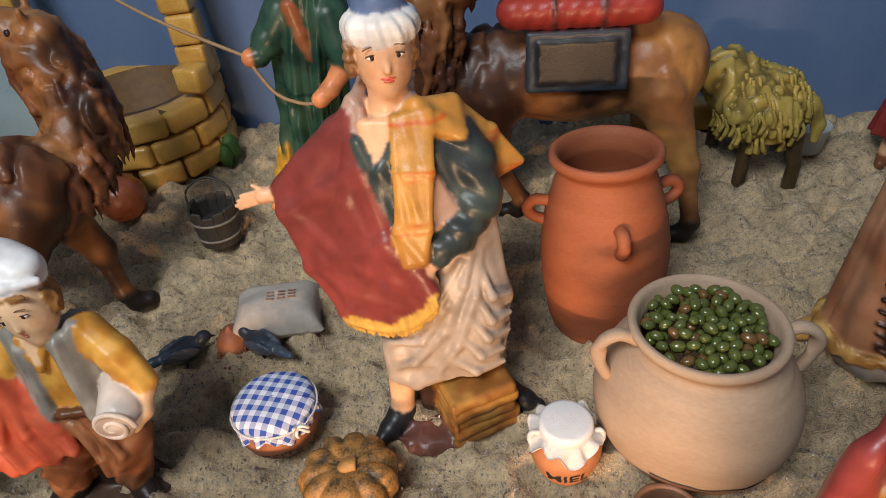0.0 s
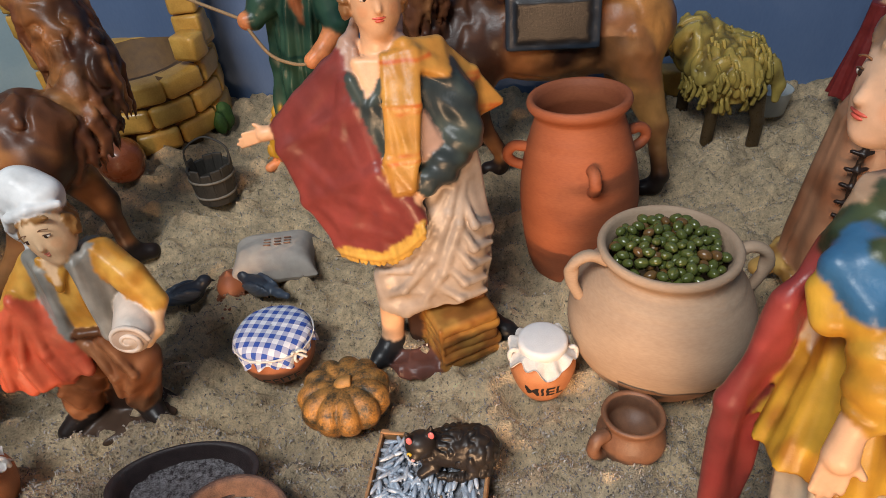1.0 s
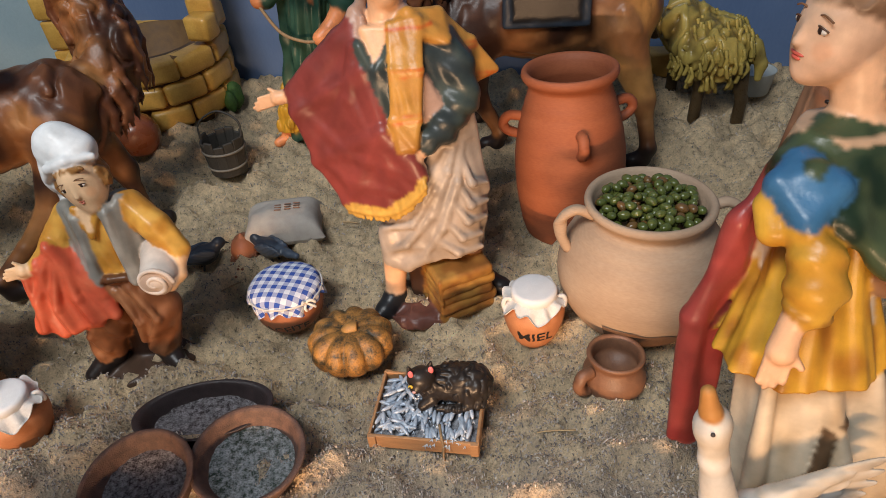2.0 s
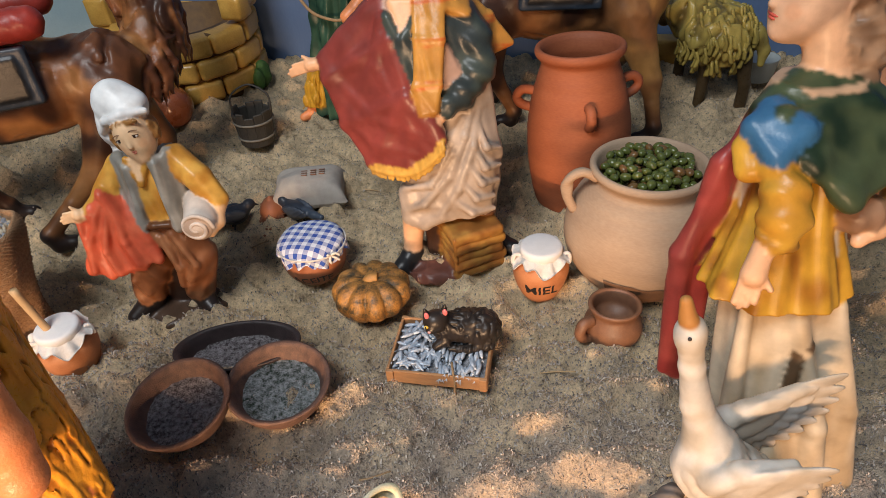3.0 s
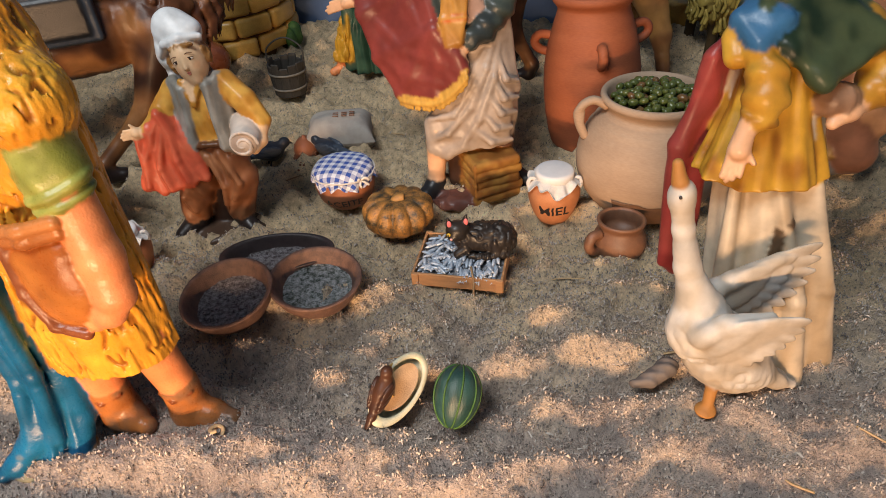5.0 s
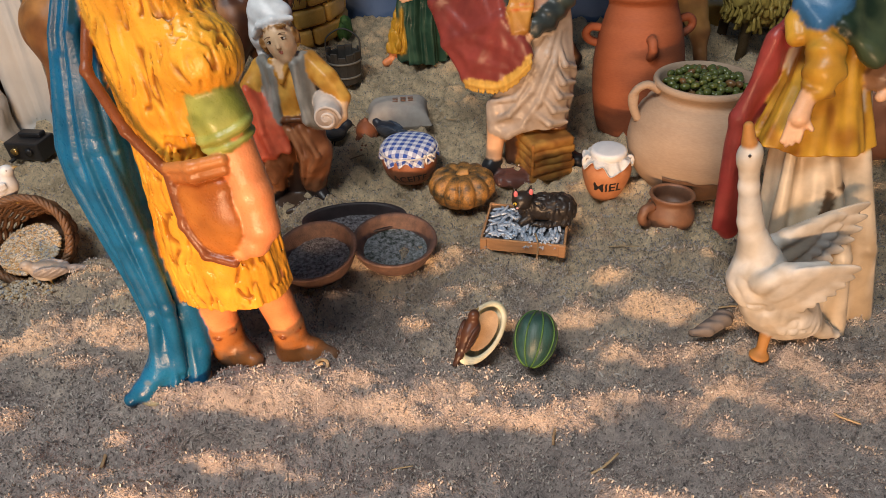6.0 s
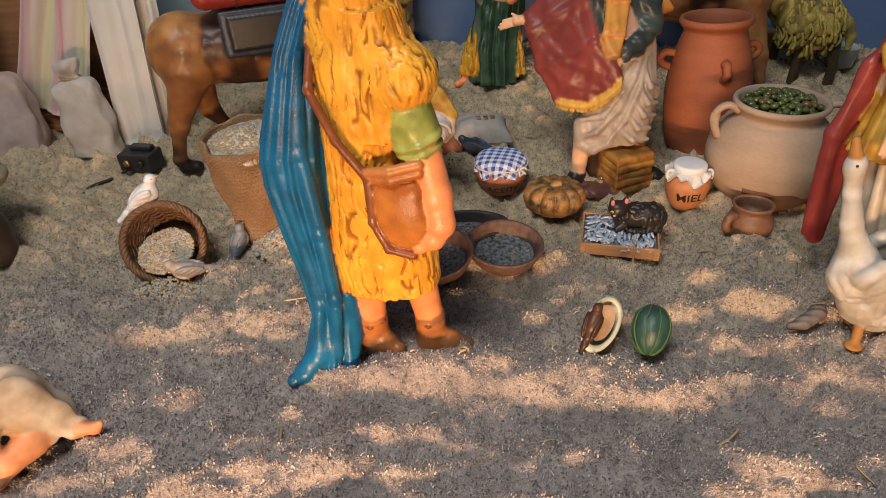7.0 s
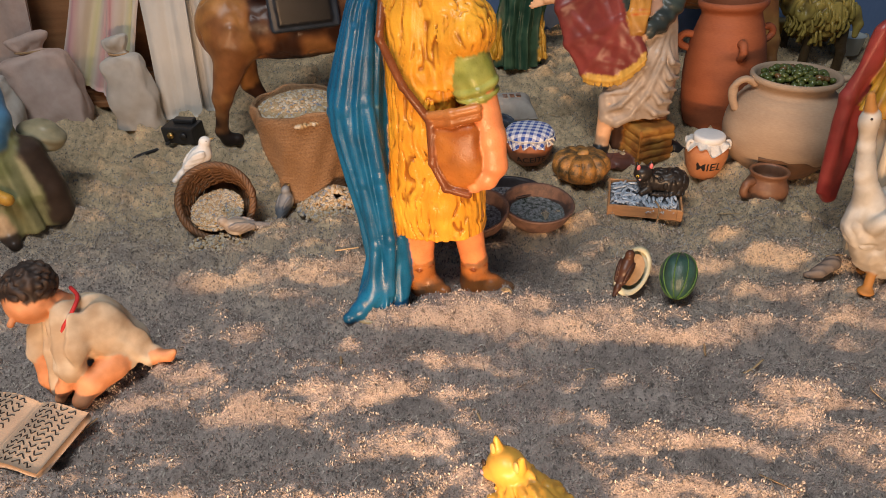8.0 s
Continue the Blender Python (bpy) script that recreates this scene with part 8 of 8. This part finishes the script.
def standing_sack(name, x, y, w, h, m, label, rz=0, neck=True, lean=0):
    t = thing(name, label, "sack", x, y, rz=rz, rx=lean)
    prof = smooth_profile([(w * 0.46, 0), (w * 0.5, 0.25), (w * 0.5, h * 0.35), (w * 0.45, h * 0.78), (w * 0.41, h * 0.94), (w * 0.3, h)] + ([(w * 0.17, h * 1.03), (w * 0.2, h * 1.08), (w * 0.27, h * 1.16), (w * 0.25, h * 1.24), (w * 0.03, h * 1.27)] if neck else [(0.02, h * 1.02)]), 40)
    v, f = lathe(prof, 64, 0.0, 1)

    def pillow(a, b, c):
        r = max(1e-6, math.hypot(a, b))
        q = (abs(a / r) ** 3.6 + abs(b / r) ** 3.6) ** (-1 / 3.6) if c < h * 0.99 else 1.0
        return (a * q + 0.5 * noise.noise(Vector((a, b, c)) * 0.45) + 0.12 * noise.noise(Vector((a, b, c)) * 1.6), b * q * 0.5 + 0.4 * noise.noise(Vector((b, c, a)) * 0.5) + 0.12 * noise.noise(Vector((b, a, c)) * 1.5), c + 0.25 * math.sin(a * 0.9) * (c / h))
    v = [pillow(*q) for q in v]
    part("sack_body", (v, f), m, t)
    if neck:
        part("tie", tube([(w * 0.2 * math.cos(a), w * 0.11 * math.sin(a), h * 1.035) for a in np.linspace(0, 6.28, 20)], 0.12, 6, 30), M_ROPE, t)


def black_box():
    t = thing("black_box", "small black plastic box with two knobs and a cable", "box", -43.6, 33.6, rz=-6)
    part("case", block(3.4, 2.3, 1.7, 0.15, 2, c=(0, 0, 0.85)), M_BLACK, t, smooth=False)
    for u in (-0.7, 0.7):
        v, f = lathe([(0.02, 0.25), (0.32, 0.25), (0.35, 0), (0.02, 0)], 16)
        part("knob", ([(a + u, -1.15 - c, b + 0.95) for a, b, c in v], f), M_BRASS if u < 0 else M_BLACK, t)
    part("antenna_cap", block(2.2, 0.9, 0.45, 0.1, 1, c=(0.2, 0.4, 1.9)), M_BLACK, t, smooth=False)
    part("cable", tube([(-0.9, -1.4, 0.3), (-1.4, -2.6, 0.15), (-2.6, -4.4, 0.2), (-2.9, -5.4, -0.1)], 0.16, 6, 20), M_BLACK, t)


def book():
    t = thing("open_book", "open painted book with dark scribbled lines lying on the sawdust", "book", -36.1, -4.2, gh(-36, -4) + 0.15, rz=-11, rx=3)
    for s in (-1, 1):
        def page(u, v, s=s):
            return (s * (0.1 + 3.1 * u), -1.85 + 3.7 * v, 0.35 + 0.42 * math.sin(min(1, u * 1.3) * 2.6) * (1 - 0.4 * u))
        c, uv = sheet(page, 16, 8, 0.5)
        part("page_block", c, M_PAPER, t)
        lines = []
        for k in range(11):
            v = 0.07 + 0.086 * k
            pts = []
            for i in range(17):
                u = 0.14 + 0.72 * i / 16
                p = page(u, v)
                pts.append((p[0], p[1] + 0.11 * math.sin(i * 2.1 + k), p[2] + 0.275))
            for q in range(4):
                lines.append(tube(pts[q * 4:q * 4 + 4], 0.034, 5, 6))
        part("scribbled_lines", join(*lines), M_INK, t, "dark wavy scribbled bars")


def cords():
    t = tube([(-27.5, 56.5, 17.5), (-20.5, 53.5, 14.2), (-12.7, 50.2, 11.8)], 0.13, 6, 30)
    solo("tan_cord", t, M_ROPE, "tan cord stretched from the well post to the driver's hand", "cord", 0, 0, 0)
    t = tube([(-12.8, 50.0, 11.6), (-11.4, 49.4, 9.6), (-9.6, 49.0, 8.9), (-8.3, 48.8, 9.0)], 0.13, 6, 30)
    solo("tan_cord", t, M_ROPE, "tan cord hanging slack between the driver's hands", "cord", 0, 0, 0)


fish_crate()
flat_sack()
crows()
bucket()
well()
jug()
tin()
melon_half()
melon()
basket()
burlap_sack()
tent()
standing_sack("white_sack", -49.6, 36.6, 5.0, 7.6, M_SACKW, "upright white linen sack tied at the neck")
standing_sack("pink_sack", -59.2, 36.6, 7.5, 7.6, M_SACKP, "slumped pinkish linen sack beside the stall", 20, True, -8)
standing_sack("white_sack", -62.5, 33.0, 5.5, 6.5, M_SACKW, "small white linen sack slumped behind the others", 0, False)
black_box()
book()
cords()
cat("yellow_cat_figurine", "bright yellow painted cat figurine sitting on the sawdust", -9.7, -6.9, gh(-10, -7) - 0.05, 1.35, -62, (0.66, 0.36, 0.06), (0.05, 0.03, 0.02), (0.70, 0.44, 0.14))


# ---- loose shavings on the ground ----
def shavings():
    rng = np.random.default_rng(5)
    n = 230000
    x = rng.uniform(-60, 34, n)
    y = rng.uniform(-22, 56, n) ** 1.0
    keep = (np.abs(x + 5) < 26 + 0.9 * (y + 24)) & (rng.random(n) < 1 - 0.8 * step(18, 30, y))
    x, y = x[keep], y[keep]
    n = len(x)
    z = ground_height(x, y)
    ang, le, wd = rng.uniform(0, 6.283, n), rng.uniform(0.10, 0.34, n) * rng.choice((0.7, 1.0, 1.9), n, p=(0.45, 0.47, 0.08)) * np.where(y < 12, 0.62, 0.66), rng.uniform(0.035, 0.085, n)
    tilt = rng.normal(0, 0.3, n)
    dx, dy = np.cos(ang), np.sin(ang)
    v = np.empty((n, 6, 3))
    for k, (u, w, up) in enumerate(((-1, -1, 0), (0, -1, 0.1), (1, -1, 0), (1, 1, 0.02), (0, 1, 0.12), (-1, 1, 0.02))):
        v[:, k, 0] = x + dx * le * 0.5 * u - dy * wd * 0.5 * w
        v[:, k, 1] = y + dy * le * 0.5 * u + dx * wd * 0.5 * w
        v[:, k, 2] = z + 0.03 + up * (0.4 + rng.random(n)) + tilt * le * 0.25 * u
    i = np.arange(n)[:, None] * 6
    f = np.concatenate([i + (0, 1, 4, 5), i + (1, 2, 3, 4)])
    ob = solo("shavings", (v.reshape(-1, 3), f), M_CHIP, "loose pale wood shavings scattered over the ground", "shavings", 0, 0, 0, kind="stuff", smooth=False)
    return ob


shavings()


# ---- twigs, straw and curled shavings lying about ----
def litter():
    rng = random.Random(21)
    spots = [(0.9, 5.2), (-10.9, 7.6), (6.2, 20.2), (-33.4, -2.9), (14.6, 6.4), (3.0, 3.4), (-14.6, 33.0), (-7.2, 39.8), (8.6, 1.2), (-20.5, 2.0), (-12.2, -1.5), (18.0, 8.2), (-3.2, 13.6), (10.8, 13.2), (-22.0, 12.0), (1.8, -4.5), (-6.5, 2.8), (22.0, 22.0)]
    for i, (x, y) in enumerate(spots):
        z = float(ground_height(np.array(x), np.array(y))) + 0.12
        if i == 1:
            n = 14
            pts = [(0.32 * math.cos(k * 0.5) * (1 - 0.03 * k), 0.26 * math.sin(k * 0.5), 0.02 + 0.03 * k) for k in range(n)]
            solo("curled_shaving", tube(pts, 0.10, 6, 30, 0.25), M_STICK, "pale curled wood shaving lying on the sawdust", "shaving", x, y, z, rng.uniform(0, 360))
        else:
            le = rng.uniform(0.5, 1.1)
            pts = [(-le, 0, 0), (-0.2, rng.uniform(-0.15, 0.15), 0.08), (le, rng.uniform(-0.2, 0.2), 0.02)]
            solo("straw", tube(pts, rng.uniform(0.04, 0.10), 5, 10, 0.5), M_STICK if i % 3 else M_ROPE, "short pale straw splinter lying on the sawdust", "straw", x, y, z, rng.uniform(0, 360))


litter()
